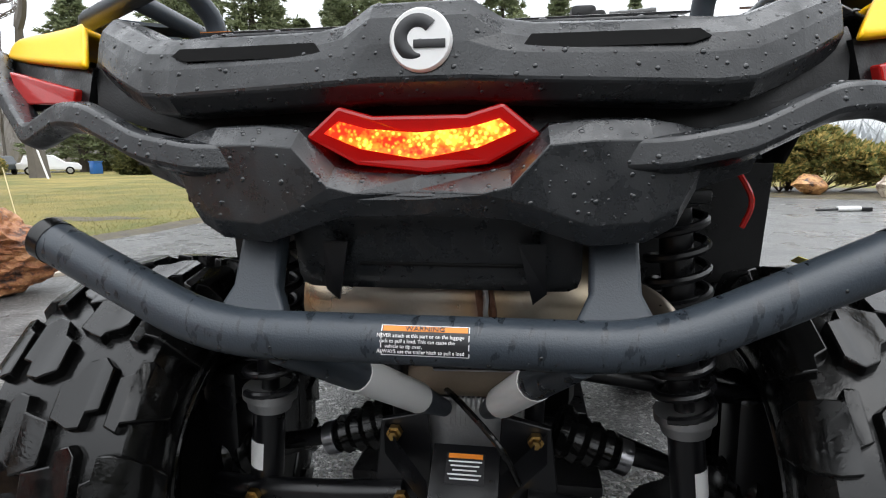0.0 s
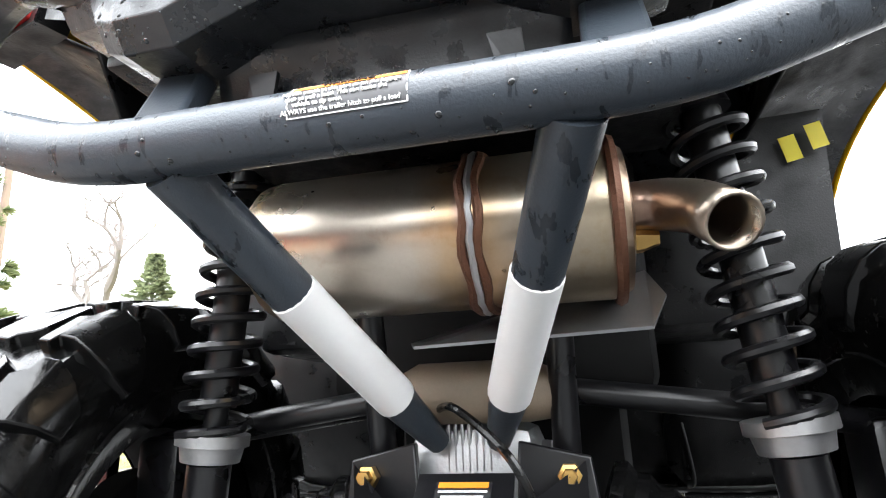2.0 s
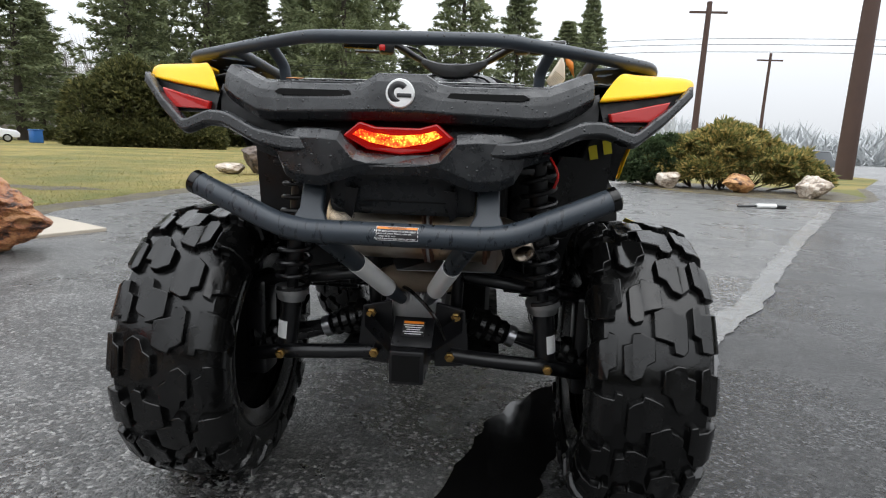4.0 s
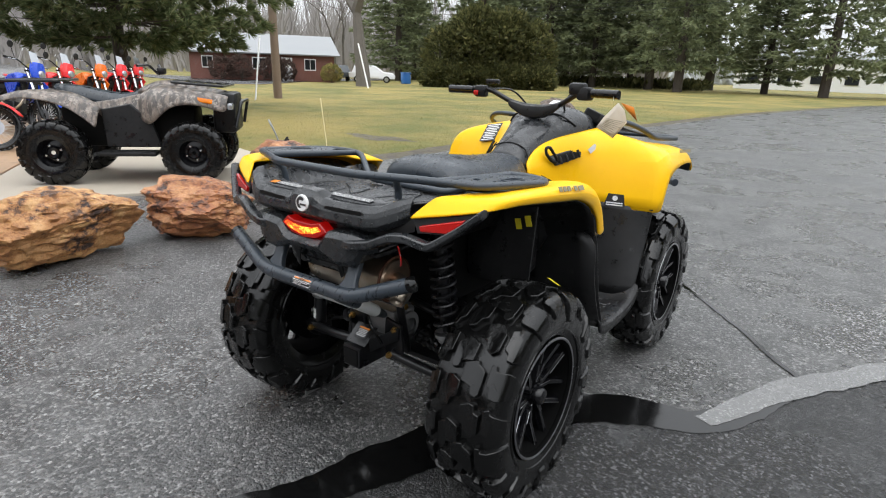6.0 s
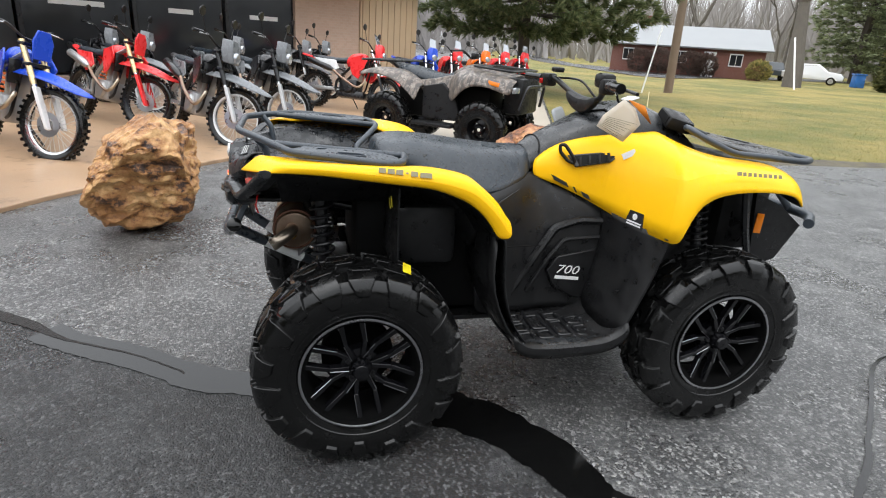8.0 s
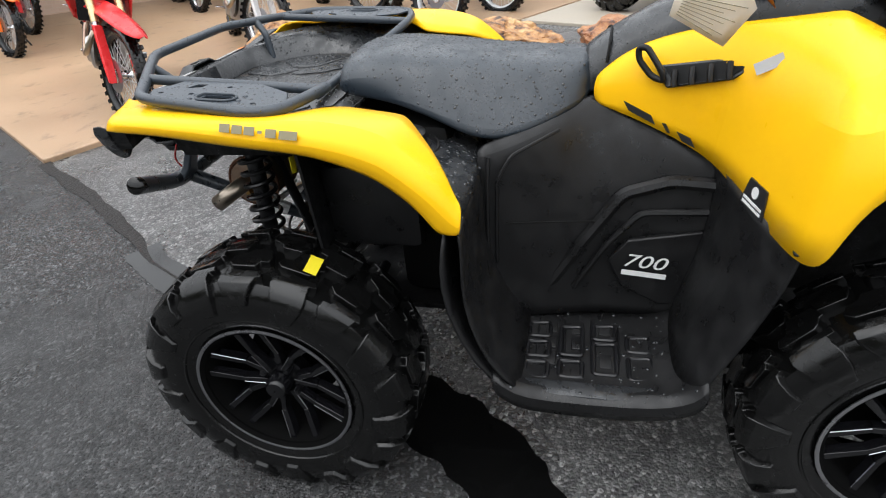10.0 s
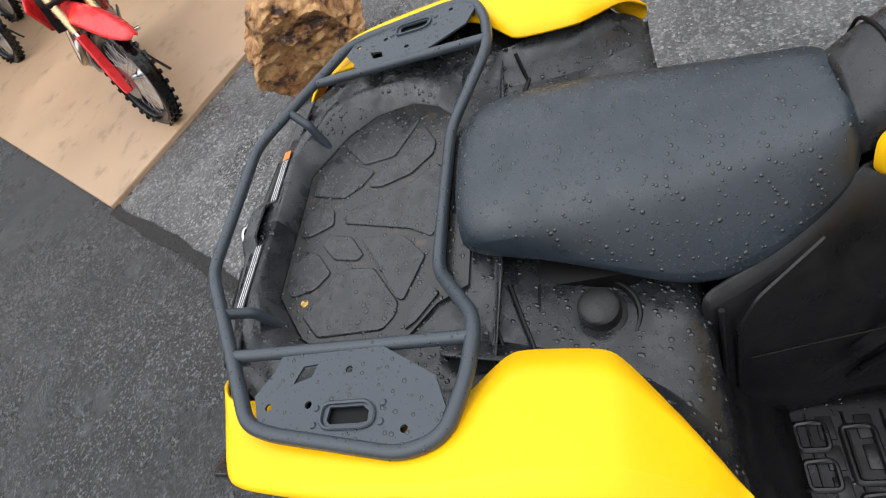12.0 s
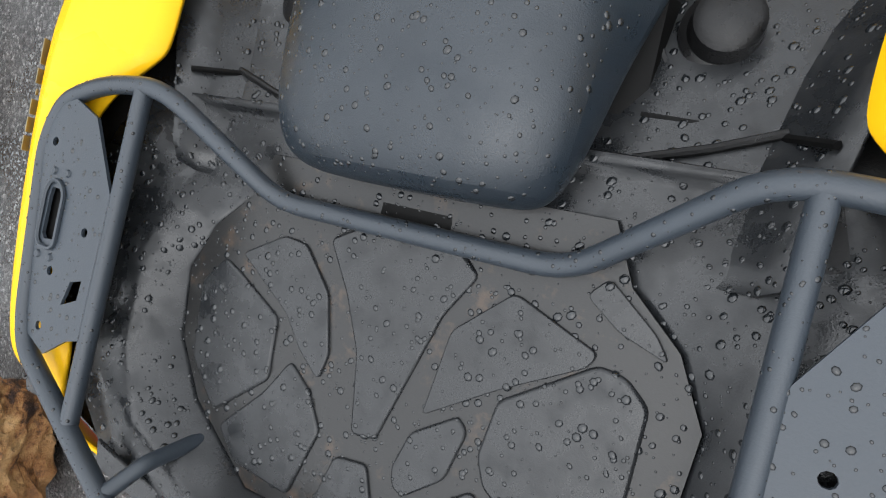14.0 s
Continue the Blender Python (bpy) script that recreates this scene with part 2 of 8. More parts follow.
# thin wet paper lets some of the sky through
m, n, l, p = node_mat("thin_wet_paper")
co = n.new("ShaderNodeTexCoord").outputs["Object"]
c = mixc(n, l, tex(n, l, "noise", 30, co, 4, 0.6), (0.92, 0.88, 0.80), (0.84, 0.77, 0.66))
l.new(c, p.inputs["Base Color"])
p.inputs["Roughness"].default_value = 0.5
tr = n.new("ShaderNodeBsdfTranslucent")
l.new(c, tr.inputs["Color"])
mx = n.new("ShaderNodeMixShader")
mx.inputs[0].default_value = 0.5
l.new(p.outputs[0], mx.inputs[1])
l.new(tr.outputs[0], mx.inputs[2])
l.new(mx.outputs[0], n["Material Output"].inputs["Surface"])
M["paper"] = m

# ---- building helpers ----
def thing(name, label, category, at=None, group="", kind=""):
    ob = new(name)
    ob.matrix_world = at or Matrix.Identity(4)
    ob.empty_display_size = 0.1
    return tagged(ob, label, category, group, kind)


def mesh_of(name, verts, faces, material, smooth=True):
    me = bpy.data.meshes.new(name)
    me.from_pydata([tuple(v) for v in verts], [], faces)
    me.materials.append(material)
    me.update()
    if smooth:
        me.shade_smooth()
        me.set_sharp_from_angle(angle=radians(38))
    return me


def put(name, geo, material, parent=None, label="", smooth=True, sub=0, thick=0.0, bev=0.0, tidy=False):
    """Links geometry (verts, faces) as one mesh object, under its parent."""
    me = mesh_of(name, geo[0], geo[1], material, smooth)
    ob = new(name, me)
    if tidy:
        b = bmesh.new()
        b.from_mesh(me)
        bmesh.ops.recalc_face_normals(b, faces=b.faces)
        b.to_mesh(me)
        b.free()
    if parent:
        ob.parent = parent
    if label:
        tagged(ob, label)
    if sub:
        s = ob.modifiers.new("smooth", "SUBSURF")
        s.levels = s.render_levels = sub
    if thick:
        s = ob.modifiers.new("wall", "SOLIDIFY")
        s.thickness, s.offset = thick, -1
    if bev:
        s = ob.modifiers.new("edge", "BEVEL")
        s.width, s.segments, s.limit_method = bev, 2, "ANGLE"
        s.angle_limit = radians(35)
    return ob


def join(*geos):
    v, f = [], []
    for gv, gf in geos:
        k = len(v)
        v += [tuple(p) for p in gv]
        f += [tuple(i + k for i in q) for q in gf]
    return v, f


def move(geo, m):
    return [m @ Vector(p) for p in geo[0]], geo[1]


def mirror(geo):
    return [(-p[0], p[1], p[2]) for p in geo[0]], [tuple(reversed(q)) for q in geo[1]]


def spline(points, steps=6, closed=False):
    """Points on a smooth line through the given ones."""
    P = [Vector(p) for p in points]
    n = len(P)
    out = []
    for i in range(n if closed else n - 1):
        a, b, c, d = (P[(i + k) % n] if closed else P[min(max(i + k, 0), n - 1)] for k in (-1, 0, 1, 2))
        for s in range(steps):
            t = s / steps
            out.append(0.5 * ((2 * b) + (c - a) * t + (2 * a - 5 * b + 4 * c - d) * t * t + (3 * b - a - 3 * c + d) * t ** 3))
    if not closed:
        out.append(P[-1])
    return out


def rounded(points, r, steps=4, closed=False):
    """A line of straight runs with bends of about radius r at its corners."""
    P = [Vector(p) for p in points]
    n = len(P)
    out = []
    for i in range(n):
        if not closed and i in (0, n - 1):
            out.append(P[i])
            continue
        a, b, c = P[i - 1], P[i], P[(i + 1) % n]
        u, w = (a - b), (c - b)
        k = min(r, u.length * 0.45, w.length * 0.45)
        p, q = b + u.normalized() * k, b + w.normalized() * k
        for s in range(steps + 1):
            t = s / steps
            out.append(p * (1 - t) ** 2 + b * 2 * t * (1 - t) + q * t * t)
    return out


def tube(line, r, sides=12, closed=False, caps=True):
    """A pipe along a line; r a number or one for each point."""
    P = [Vector(p) for p in line]
    n = len(P)
    R = [r] * n if isinstance(r, (int, float)) else list(r)
    v, f = [], []
    up = None
    for i, p in enumerate(P):
        a = P[(i + 1) % n] if closed or i < n - 1 else p
        b = P[i - 1] if closed or i > 0 else p
        t = (a - b).normalized()
        if up is None:
            up = t.orthogonal().normalized()
        up = (up - t * up.dot(t)).normalized()
        side = t.cross(up)
        for k in range(sides):
            w = 2 * math.pi * k / sides
            v.append(p + (up * math.cos(w) + side * math.sin(w)) * R[i])
    for i in range(n if closed else n - 1):
        j = (i + 1) % n
        for k in range(sides):
            q = (k + 1) % sides
            f.append((i * sides + k, i * sides + q, j * sides + q, j * sides + k))
    if caps and not closed:
        f.append(tuple(range(sides - 1, -1, -1)))
        f.append(tuple((n - 1) * sides + k for k in range(sides)))
    return v, f


def rod(a, b, r, sides=12):
    return tube([a, b], r, sides)


def lathe(profile, steps=48, axis="x"):
    """Turns (radius, along) pairs round an axis through the origin."""
    v, f = [], []
    n = len(profile)
    for s in range(steps):
        w = 2 * math.pi * s / steps
        for r, h in profile:
            c, d = r * math.cos(w), r * math.sin(w)
            v.append({"x": (h, c, d), "z": (c, d, h), "y": (d, h, c)}[axis])
    for s in range(steps):
        t = (s + 1) % steps
        for k in range(n - 1):
            f.append((s * n + k, t * n + k, t * n + k + 1, s * n + k + 1))
    return v, f


def box(sx, sy, sz, at=(0, 0, 0), bev=0.0, taper=1.0):
    """A block, its edges cut by bev, its top drawn in by taper."""
    b = bmesh.new()
    bmesh.ops.create_cube(b, size=1)
    for q in b.verts:
        k = taper if q.co.z > 0 else 1.0
        q.co = Vector((q.co.x * sx * k, q.co.y * sy * k, q.co.z * sz))
    if bev:
        bmesh.ops.bevel(b, geom=list(b.edges), offset=bev, segments=2, affect="EDGES", profile=0.5)
    b.verts.index_update()
    out = ([tuple(q.co + Vector(at)) for q in b.verts], [tuple(q.index for q in g.verts) for g in b.faces])
    b.free()
    return out


def slab(outline, depth, normal=(0, 0, 1)):
    """A flat outline given depth against its normal."""
    n = len(outline)
    d = Vector(normal).normalized() * depth
    v = [Vector(p) for p in outline] + [Vector(p) - d for p in outline]
    f = [tuple(range(n)), tuple(range(2 * n - 1, n - 1, -1))]
    f += [(i + n, (i + 1) % n + n, (i + 1) % n, i) for i in range(n)]
    return v, f


def grid(rows, closed=False):
    """A skin over rows of points of equal length."""
    m = len(rows[0])
    v = [p for r in rows for p in r]
    f = []
    for i in range(len(rows) - 1):
        for k in range(m if closed else m - 1):
            q = (k + 1) % m
            f.append((i * m + k, i * m + q, (i + 1) * m + q, (i + 1) * m + k))
    return v, f


def mirrored_rows(rows):
    """Half rows from the middle (x = 0) outwards, made whole."""
    return [[(-p[0], p[1], p[2]) for p in reversed(r[1:])] + list(r) for r in rows]


def capped(rows):
    """A skin of closed rings with both ends shut."""
    v, f = grid(rows, closed=True)
    m = len(rows[0])
    return v, f + [tuple(range(m - 1, -1, -1)), tuple((len(rows) - 1) * m + k for k in range(m))]


def lettering(words, size, at, material, parent, name="lettering", squeeze=1.0, shear=0.0, label=""):
    """Raised letters in the built-in font, lying in the pose's own xy plane."""
    c = bpy.data.curves.new("letters", "FONT")
    c.body, c.size, c.extrude, c.shear, c.resolution_u = words, size, 0.0004, shear, 3
    c.align_x, c.align_y = "CENTER", "CENTER"
    tmp = new("letters", c)
    me = bpy.data.meshes.new_from_object(tmp.evaluated_get(bpy.context.evaluated_depsgraph_get()))
    bpy.data.objects.remove(tmp)
    me.materials.clear()
    me.materials.append(material)
    me.transform(at @ Matrix.Diagonal((squeeze, 1, 1, 1)))
    ob = new(name, me)
    ob.parent = parent
    return tagged(ob, label) if label else ob


def facing(at, normal, up=(0, 0, 1)):
    """A pose whose z looks along normal and whose y leans to up."""
    z = Vector(normal).normalized()
    x = Vector(up).cross(z).normalized()
    y = z.cross(x)
    return Matrix.Translation(at) @ Matrix((x, y, z)).transposed().to_4x4()

# ---- ground ----
def flat(name, outline, z, material, label, category, cuts=0, rise=0.0):
    ob = put(name, ([(x, y, z) for x, y in outline], [tuple(range(len(outline)))]), material)
    b = bmesh.new()
    b.from_mesh(ob.data)
    bmesh.ops.triangulate(b, faces=b.faces)
    bmesh.ops.recalc_face_normals(b, faces=b.faces)
    if b.faces[0].normal.z < 0:
        bmesh.ops.reverse_faces(b, faces=b.faces)
    b.to_mesh(ob.data)
    b.free()
    return tagged(ob, label, category, "", "structure")


R = 900.0
ground = put("ground", grid([[(-R, y, 0), (R, y, 0)] for y in (-R, R)]), M["asphalt_old"])
tagged(ground, "wet coarse grey asphalt of the parking lot", "ground", "", "structure")
# the seam runs from the concrete's corner under the vehicle and out along the drive
SEAM = [(-1.36, -2.66), (-0.92, -1.93), (-0.45, -1.25), (-0.02, -0.62), (0.20, -0.05), (0.36, 0.34), (0.62, 0.60), (0.93, 0.72), (1.16, 1.22), (1.85, 2.25), (3.1, 4.37), (6.1, 9.2), (14, 22)]
new_lot = SEAM + [(60, 40), (60, -60), (-40, -60)]
flat("pavement_smooth", new_lot, 0.004, M["asphalt_new"], "smooth dark wet asphalt beside the seam", "pavement")


def ribbon(line, widths, z):
    L = spline([(*p, 0) for p in line], 22)
    k = len(L) - 1
    rows = []
    for i, p in enumerate(L):
        t = (L[min(i + 1, k)] - L[max(i - 1, 0)]).normalized()
        s = Vector((-t.y, t.x, 0))
        u = i / k * (len(widths) - 1)
        j = min(int(u), len(widths) - 2)
        w = widths[j] + (widths[j + 1] - widths[j]) * (u - j)
        w *= 1 + 0.18 * noise.noise(p * 5.0) + 0.14 * noise.noise(p * 19.0)
        off = 0.006 * noise.noise(p * 24.0) + 0.03 * noise.noise(p * 3.0 + Vector((7, 3, 0)))
        rows.append([(*(p + s * (w / 2 + off)).xy, z), (*(p - s * (w / 2 - off)).xy, z)])
    return grid([r[::-1] for r in rows])


water = put("water", ribbon(SEAM[2:9], [0.16, 0.15, 0.17, 0.22, 0.26, 0.22, 0.20, 0.17, 0.13, 0.10], 0.0075), M["water"])
tagged(water, "thin stream of rain water along the asphalt seam", "water", "", "structure")
pale_film = put("water", ribbon(SEAM[7:], [0.075, 0.10, 0.13, 0.13, 0.12, 0.13, 0.14, 0.18, 0.2, 0.25, 0.3], 0.009), M["pale_film"])
tagged(pale_film, "pale wet film along the drive's seam", "water", "", "structure")
joint = put("pavement_joint", ribbon(SEAM[:4], [0.08, 0.06, 0.10, 0.06, 0.08, 0.05, 0.012, 0.008, 0.010], 0.0088), M["joint"])
tagged(joint, "dark crumbled joint between the two asphalts", "pavement", "", "structure")
side_water = put("water", ribbon([(0.2, 2.75), (0.39, 2.32), (0.75, 1.9), (1.17, 1.35)], [0.01, 0.018, 0.02, 0.03], 0.0065), M["water"])
tagged(side_water, "narrow wet crack joining the seam", "water", "", "structure")


def pad(name, outline, material, label, h):
    b = slab([(x, y, h) for x, y in outline], h + 0.1)
    ob = put(name, b, material, smooth=False, bev=0.008, tidy=True)
    return tagged(ob, label, "pavement", "", "structure")


pad("pavement_concrete", [(-1.36, -2.66), (-2.6, -1.98), (-3.75, -1.2), (-5.12, -0.02), (-7.0, 1.15), (-16, 5.6), (-16, -14), (-8.5, -14)], M["concrete"], "wet tan concrete apron in front of the shop", 0.035)
pad("pavement_slab", [(-5.11, 0.0), (-4.35, 1.4), (-3.35, 2.75), (-3.1, 3.32), (-4.02, 3.85), (-5.3, 3.6), (-6.9, 4.0), (-16, 7.5), (-16, 5.63), (-7.0, 1.17)], M["concrete_grey"], "pale wet concrete slab beside the lawn", 0.03)

# lawn
m, n, l, p = node_mat("winter_lawn")
co = n.new("ShaderNodeTexCoord").outputs["Object"]
big, mid, fine = tex(n, l, "noise", 0.25, co, 6, 0.65), tex(n, l, "noise", 2.2, co, 6, 0.7), tex(n, l, "noise", 55, co, 4, 0.7)
c = mixc(n, l, ramp(n, l, big, [(0.42, grey(0)), (0.58, grey(1))]), (0.125, 0.14, 0.028), (0.35, 0.265, 0.075))
c = mixc(n, l, ramp(n, l, mid, [(0.45, grey(0)), (0.75, grey(0.8))]), c, (0.30, 0.215, 0.075))
c = mixc(n, l, ramp(n, l, fine, [(0.4, grey(0)), (0.65, grey(0.7))]), c, (0.09, 0.095, 0.022))
l.new(c, p.inputs["Base Color"])
p.inputs["Roughness"].default_value = 0.85
bump(n, l, p, fine, 0.9, 0.03)
M["lawn"] = m
LAWN = [(-4.2, 2.95), (-4.75, 4.3), (-4.72, 5.6), (-4.75, 6.9), (-4.5, 9.6), (-4.2, 13), (-3.1, 26), (0, 44), (14, 90), (55, 250), (-200, 400), (-400, 200), (-300, 60), (-120, 40), (-60, 20), (-16, 7.6), (-6.9, 4.05), (-5.2, 3.35)]
edge_line = spline([(*p, 0) for p in LAWN[:8]], 40)
ragged = [(p.x + 0.05 * noise.noise(p * 3.0) + 0.03 * noise.noise(p * 11.0), p.y + 0.03 * noise.noise(p * 7.0 + Vector((5, 5, 0)))) for p in edge_line]
lawn = flat("ground_lawn", ragged + LAWN[8:], 0.012, M["lawn"], "wet winter lawn, green and straw coloured", "lawn")
BED = [(70, 240), (62, 250), (22, 90), (7.0, 34), (4.6, 24), (4.15, 19), (4.2, 14.5), (4.5, 12.7), (5.4, 11.9), (6.6, 11.3), (7.6, 11.1), (9.0, 12.6), (12, 18), (20, 30)]
flat("ground_lawn", BED, 0.012, M["lawn"], "lawn with a planting bed across the drive", "lawn")
# muddy verge where lawn and mulch run out over the asphalt
m, n, l, p = node_mat("wet_verge_mud")
co = n.new("ShaderNodeTexCoord").outputs["Object"]
mid, fine = tex(n, l, "noise", 3.0, co, 6, 0.7), tex(n, l, "noise", 40, co, 5, 0.75)
c = mixc(n, l, ramp(n, l, mid, [(0.4, grey(0)), (0.62, grey(1))]), (0.028, 0.021, 0.014), (0.11, 0.09, 0.035))
c = mixc(n, l, ramp(n, l, fine, [(0.45, grey(0)), (0.7, grey(0.8))]), c, (0.10, 0.075, 0.05))
l.new(c, p.inputs["Base Color"])
p.inputs["Roughness"].default_value = 0.55
bump(n, l, p, fine, 1.0, 0.02)
M["verge"] = m


def verge(line, width, label):
    """A low ragged bank along a lawn's edge; the line runs with the lawn on its left."""
    L = spline([(*q, 0) for q in line], 30)
    rows = []
    for i, q in enumerate(L):
        t = (L[min(i + 1, len(L) - 1)] - L[max(i - 1, 0)]).normalized()
        side = Vector((t.y, -t.x, 0))
        o = width * (0.55 + 0.75 * noise.noise(q * 1.3) + 0.45 * noise.noise(q * 5.0))
        rows.append([tuple(q + side * max(o, 0.03) + Vector((0, 0, -0.006))), tuple(q + side * max(o, 0.03) * 0.5 + Vector((0, 0, 0.011))), tuple(q - side * 0.02 + Vector((0, 0, 0.019))), tuple(q - side * (0.14 + max(0.0, width * noise.noise(q * 2.1 + Vector((9, 0, 0))))) + Vector((0, 0, 0.015))), tuple(q - side * 0.5 + Vector((0, 0, -0.01)))])
    ob = put("verge", grid(rows), M["verge"], tidy=True)
    return tagged(ob, label, "verge", "", "structure")


verge(list(reversed(LAWN[:8])), 0.26, "ragged muddy edge of the lawn")
verge(BED[3:13], 0.14, "dark wet mulch edge of the planting bed")
patch = [(-6.35 + 0.75 * math.cos(w) * (1 + 0.35 * math.sin(3 * w)), 6.75 + 0.32 * math.sin(w) * (1 + 0.3 * math.cos(5 * w))) for w in (k * math.pi / 14 for k in range(28))]
flat("ground_patch", patch, 0.0155, M["verge"], "bare muddy patch in the lawn", "ground")
mulch = [(4.35, 17.5), (4.3, 14.6), (4.65, 12.85), (5.5, 12.05), (6.7, 11.45), (7.6, 11.3), (8.9, 12.8), (9.6, 15.2), (7.5, 16.6), (5.5, 17.4)]
flat("ground_bed", mulch, 0.0155, M["verge"], "dark wet mulch under the junipers", "planting bed")
# road past the house
flat("road", [(-120, 44), (-60, 26), (-34, 22), (-33, 24), (-40, 34), (-50, 60), (-56, 60), (-46, 33), (-60, 30), (-120, 50)], 0.05, M["asphalt_new"], "narrow wet road crossing the lawn", "road")

# grass tufts near the lawn's edge
random.seed(11)
v, f = [], []
for i in range(20000):
    t = random.random() ** 2.2
    y = 3.2 + 26 * t
    edge = np.interp(y, [2.95, 4.3, 5.6, 6.9, 9.6, 13, 26, 44], [-4.2, -4.75, -4.72, -4.75, -4.5, -4.2, -3.1, 0])
    x = edge - 0.02 - random.random() ** 1.6 * (4 + 14 * t)
    if x < -5 - (y - 3.2) * 2.3 - 0.2:
        continue
    h, w, a = random.uniform(0.008, 0.030) * (1 + t), 0.004 * (1 + 2 * t), random.uniform(0, 6.3)
    dx, dy = math.cos(a) * w, math.sin(a) * w
    lx, ly = random.uniform(-0.03, 0.03), random.uniform(-0.03, 0.03)
    k = len(v)
    v += [(x - dx, y - dy, 0.010), (x + dx, y + dy, 0.010), (x + lx, y + ly, 0.012 + h)]
    f.append((k, k + 1, k + 2))
m, n, l, p = node_mat("grass_blades")
r = n.new("ShaderNodeNewGeometry").outputs["Random Per Island"]
l.new(ramp(n, l, r, [(0, (0.14, 0.16, 0.04)), (0.5, (0.24, 0.22, 0.065)), (1, (0.33, 0.27, 0.11))]), p.inputs["Base Color"])
p.inputs["Roughness"].default_value = 0.7
M["blades"] = m
grass = put("grass", (v, f), M["blades"], smooth=False)
tagged(grass, "short damp grass blades, green and straw", "grass", "", "stuff")

# ---- the yellow vehicle: rear axle over the origin, nose towards +y ----
def lug_block(c, tangent, across, out, ln, wd, ht, bow=0.0, skew=0.0):
    """One tread block on the tyre: a tapered bar from its centre, bowed with the tyre's round."""
    t, a, o = (Vector(q).normalized() for q in (tangent, across, out))
    v = []
    for k, s in ((0, 1.0), (ht, 0.92)):
        for i, j in ((-1, -1), (1, -1), (1, 0), (1, 1), (-1, 1), (-1, 0)):
            v.append(Vector(c) + t * ((i + skew * j) * ln / 2 * s) + a * (j * wd / 2 * s) + o * (k - bow * abs(j)))
    side = [(i, (i + 1) % 6, (i + 1) % 6 + 6, i + 6) for i in range(6)]
    return v, [(5, 2, 1, 0), (4, 3, 2, 5), (6, 7, 8, 11), (11, 8, 9, 10)] + side


def tyre_parts(R, W, rim, count=18, lug=0.0165):
    """Carcass and tread of a fat tyre about the x axis: jagged lugs from the crown round the shoulder."""
    h, rb = W / 2 - 0.008, R - lug
    prof = [(rim - 0.012, -h * 0.80), (rim + 0.006, -h * 0.87), (rim + 0.03, -h * 0.95), ((rim + rb) / 2, -h * 1.0), (rb - 0.026, -h * 0.97), (rb - 0.006, -h * 0.83), (rb, -h * 0.55), (rb + 0.004, 0)]
    prof = prof + [(r, -x) for r, x in reversed(prof[:-1])]
    ridge_ = rim + 0.028
    carcass = join(lathe(prof, 56), *[tube([(s_ * h * 0.945, ridge_ * math.cos(w * math.pi / 24), ridge_ * math.sin(w * math.pi / 24)) for w in range(48)], 0.0035, 6, True) for s_ in (-1, 1)])
    S, X = (0.0, 0.6, 1.0, 1.2, 1.6), (0.0, 0.55 * h, 0.84 * h, 0.965 * h, 1.0 * h)
    RR, NA, HT = (rb + 0.003, rb - 0.001, rb - 0.008, rb - 0.030, rb - 0.086), (0.0, 0.06, 0.5, 1.15, 1.5), (lug, lug, lug, lug * 0.75, 0.005)
    # across, then the lug's two edges in parts of the pitch
    SHAPES = (
        ((-0.10, 0.14, 0.62), (0.10, 0.06, 0.66), (0.24, 0.02, 0.70), (0.26, 0.10, 0.86), (0.40, 0.16, 0.90), (0.50, 0.24, 0.80)),
        ((0.58, 0.02, 0.54), (0.72, 0.0, 0.60), (0.74, 0.12, 0.82), (0.92, 0.10, 0.84), (1.08, 0.06, 0.80), (1.24, 0.08, 0.72), (1.50, 0.20, 0.56)),
        ((0.06, 0.10, 0.50), (0.22, 0.04, 0.58), (0.30, 0.0, 0.78), (0.44, 0.02, 0.84), (0.46, 0.18, 0.84), (0.62, 0.22, 0.72)),
        ((0.70, 0.06, 0.62), (0.86, 0.0, 0.70), (0.88, 0.10, 0.86), (1.02, 0.14, 0.86), (1.16, 0.20, 0.78), (1.34, 0.26, 0.64)),
    )
    lugs = []
    for i in range(count):
        for side in (-1, 1):
            for shape in SHAPES[2 * (i % 2):2 * (i % 2) + 2]:
                v = []
                for top in (0, 1):
                    for k, (a, u0, u1) in enumerate(shape):
                        e = -1.0 if k == 0 else (1.0 if k == len(shape) - 1 else 0.0)
                        q = a - 0.012 * e * top
                        x, r, na, ht = (float(np.interp(abs(q), S, c)) for c in (X, RR, NA, HT))
                        x *= side * (1 if q >= 0 else -1)
                        for u, d in ((u0, 0.022), (u1, -0.022)):
                            w = 2 * math.pi * (i + (0.5 if side > 0 else 0.0) + u + d * top) / count
                            rr, xx = r - 0.004 + ht * top * math.cos(na) + 0.004 * top, x + side * ht * top * math.sin(na)
                            v.append((xx, rr * math.cos(w), rr * math.sin(w)))
                n = len(shape)
                f = []
                for k in range(n - 1):
                    a, b = 2 * k, 2 * k + 2
                    f += [(a + 2 * n, a + 1 + 2 * n, b + 1 + 2 * n, b + 2 * n), (a, a + 2 * n, b + 2 * n, b), (a + 1, b + 1, b + 1 + 2 * n, a + 1 + 2 * n)]
                f += [(0, 1, 1 + 2 * n, 2 * n), (2 * n - 2, 4 * n - 2, 4 * n - 1, 2 * n - 1)]
                lugs.append((v, f if side > 0 else [tuple(reversed(q)) for q in f]))
    return carcass, join(*lugs)


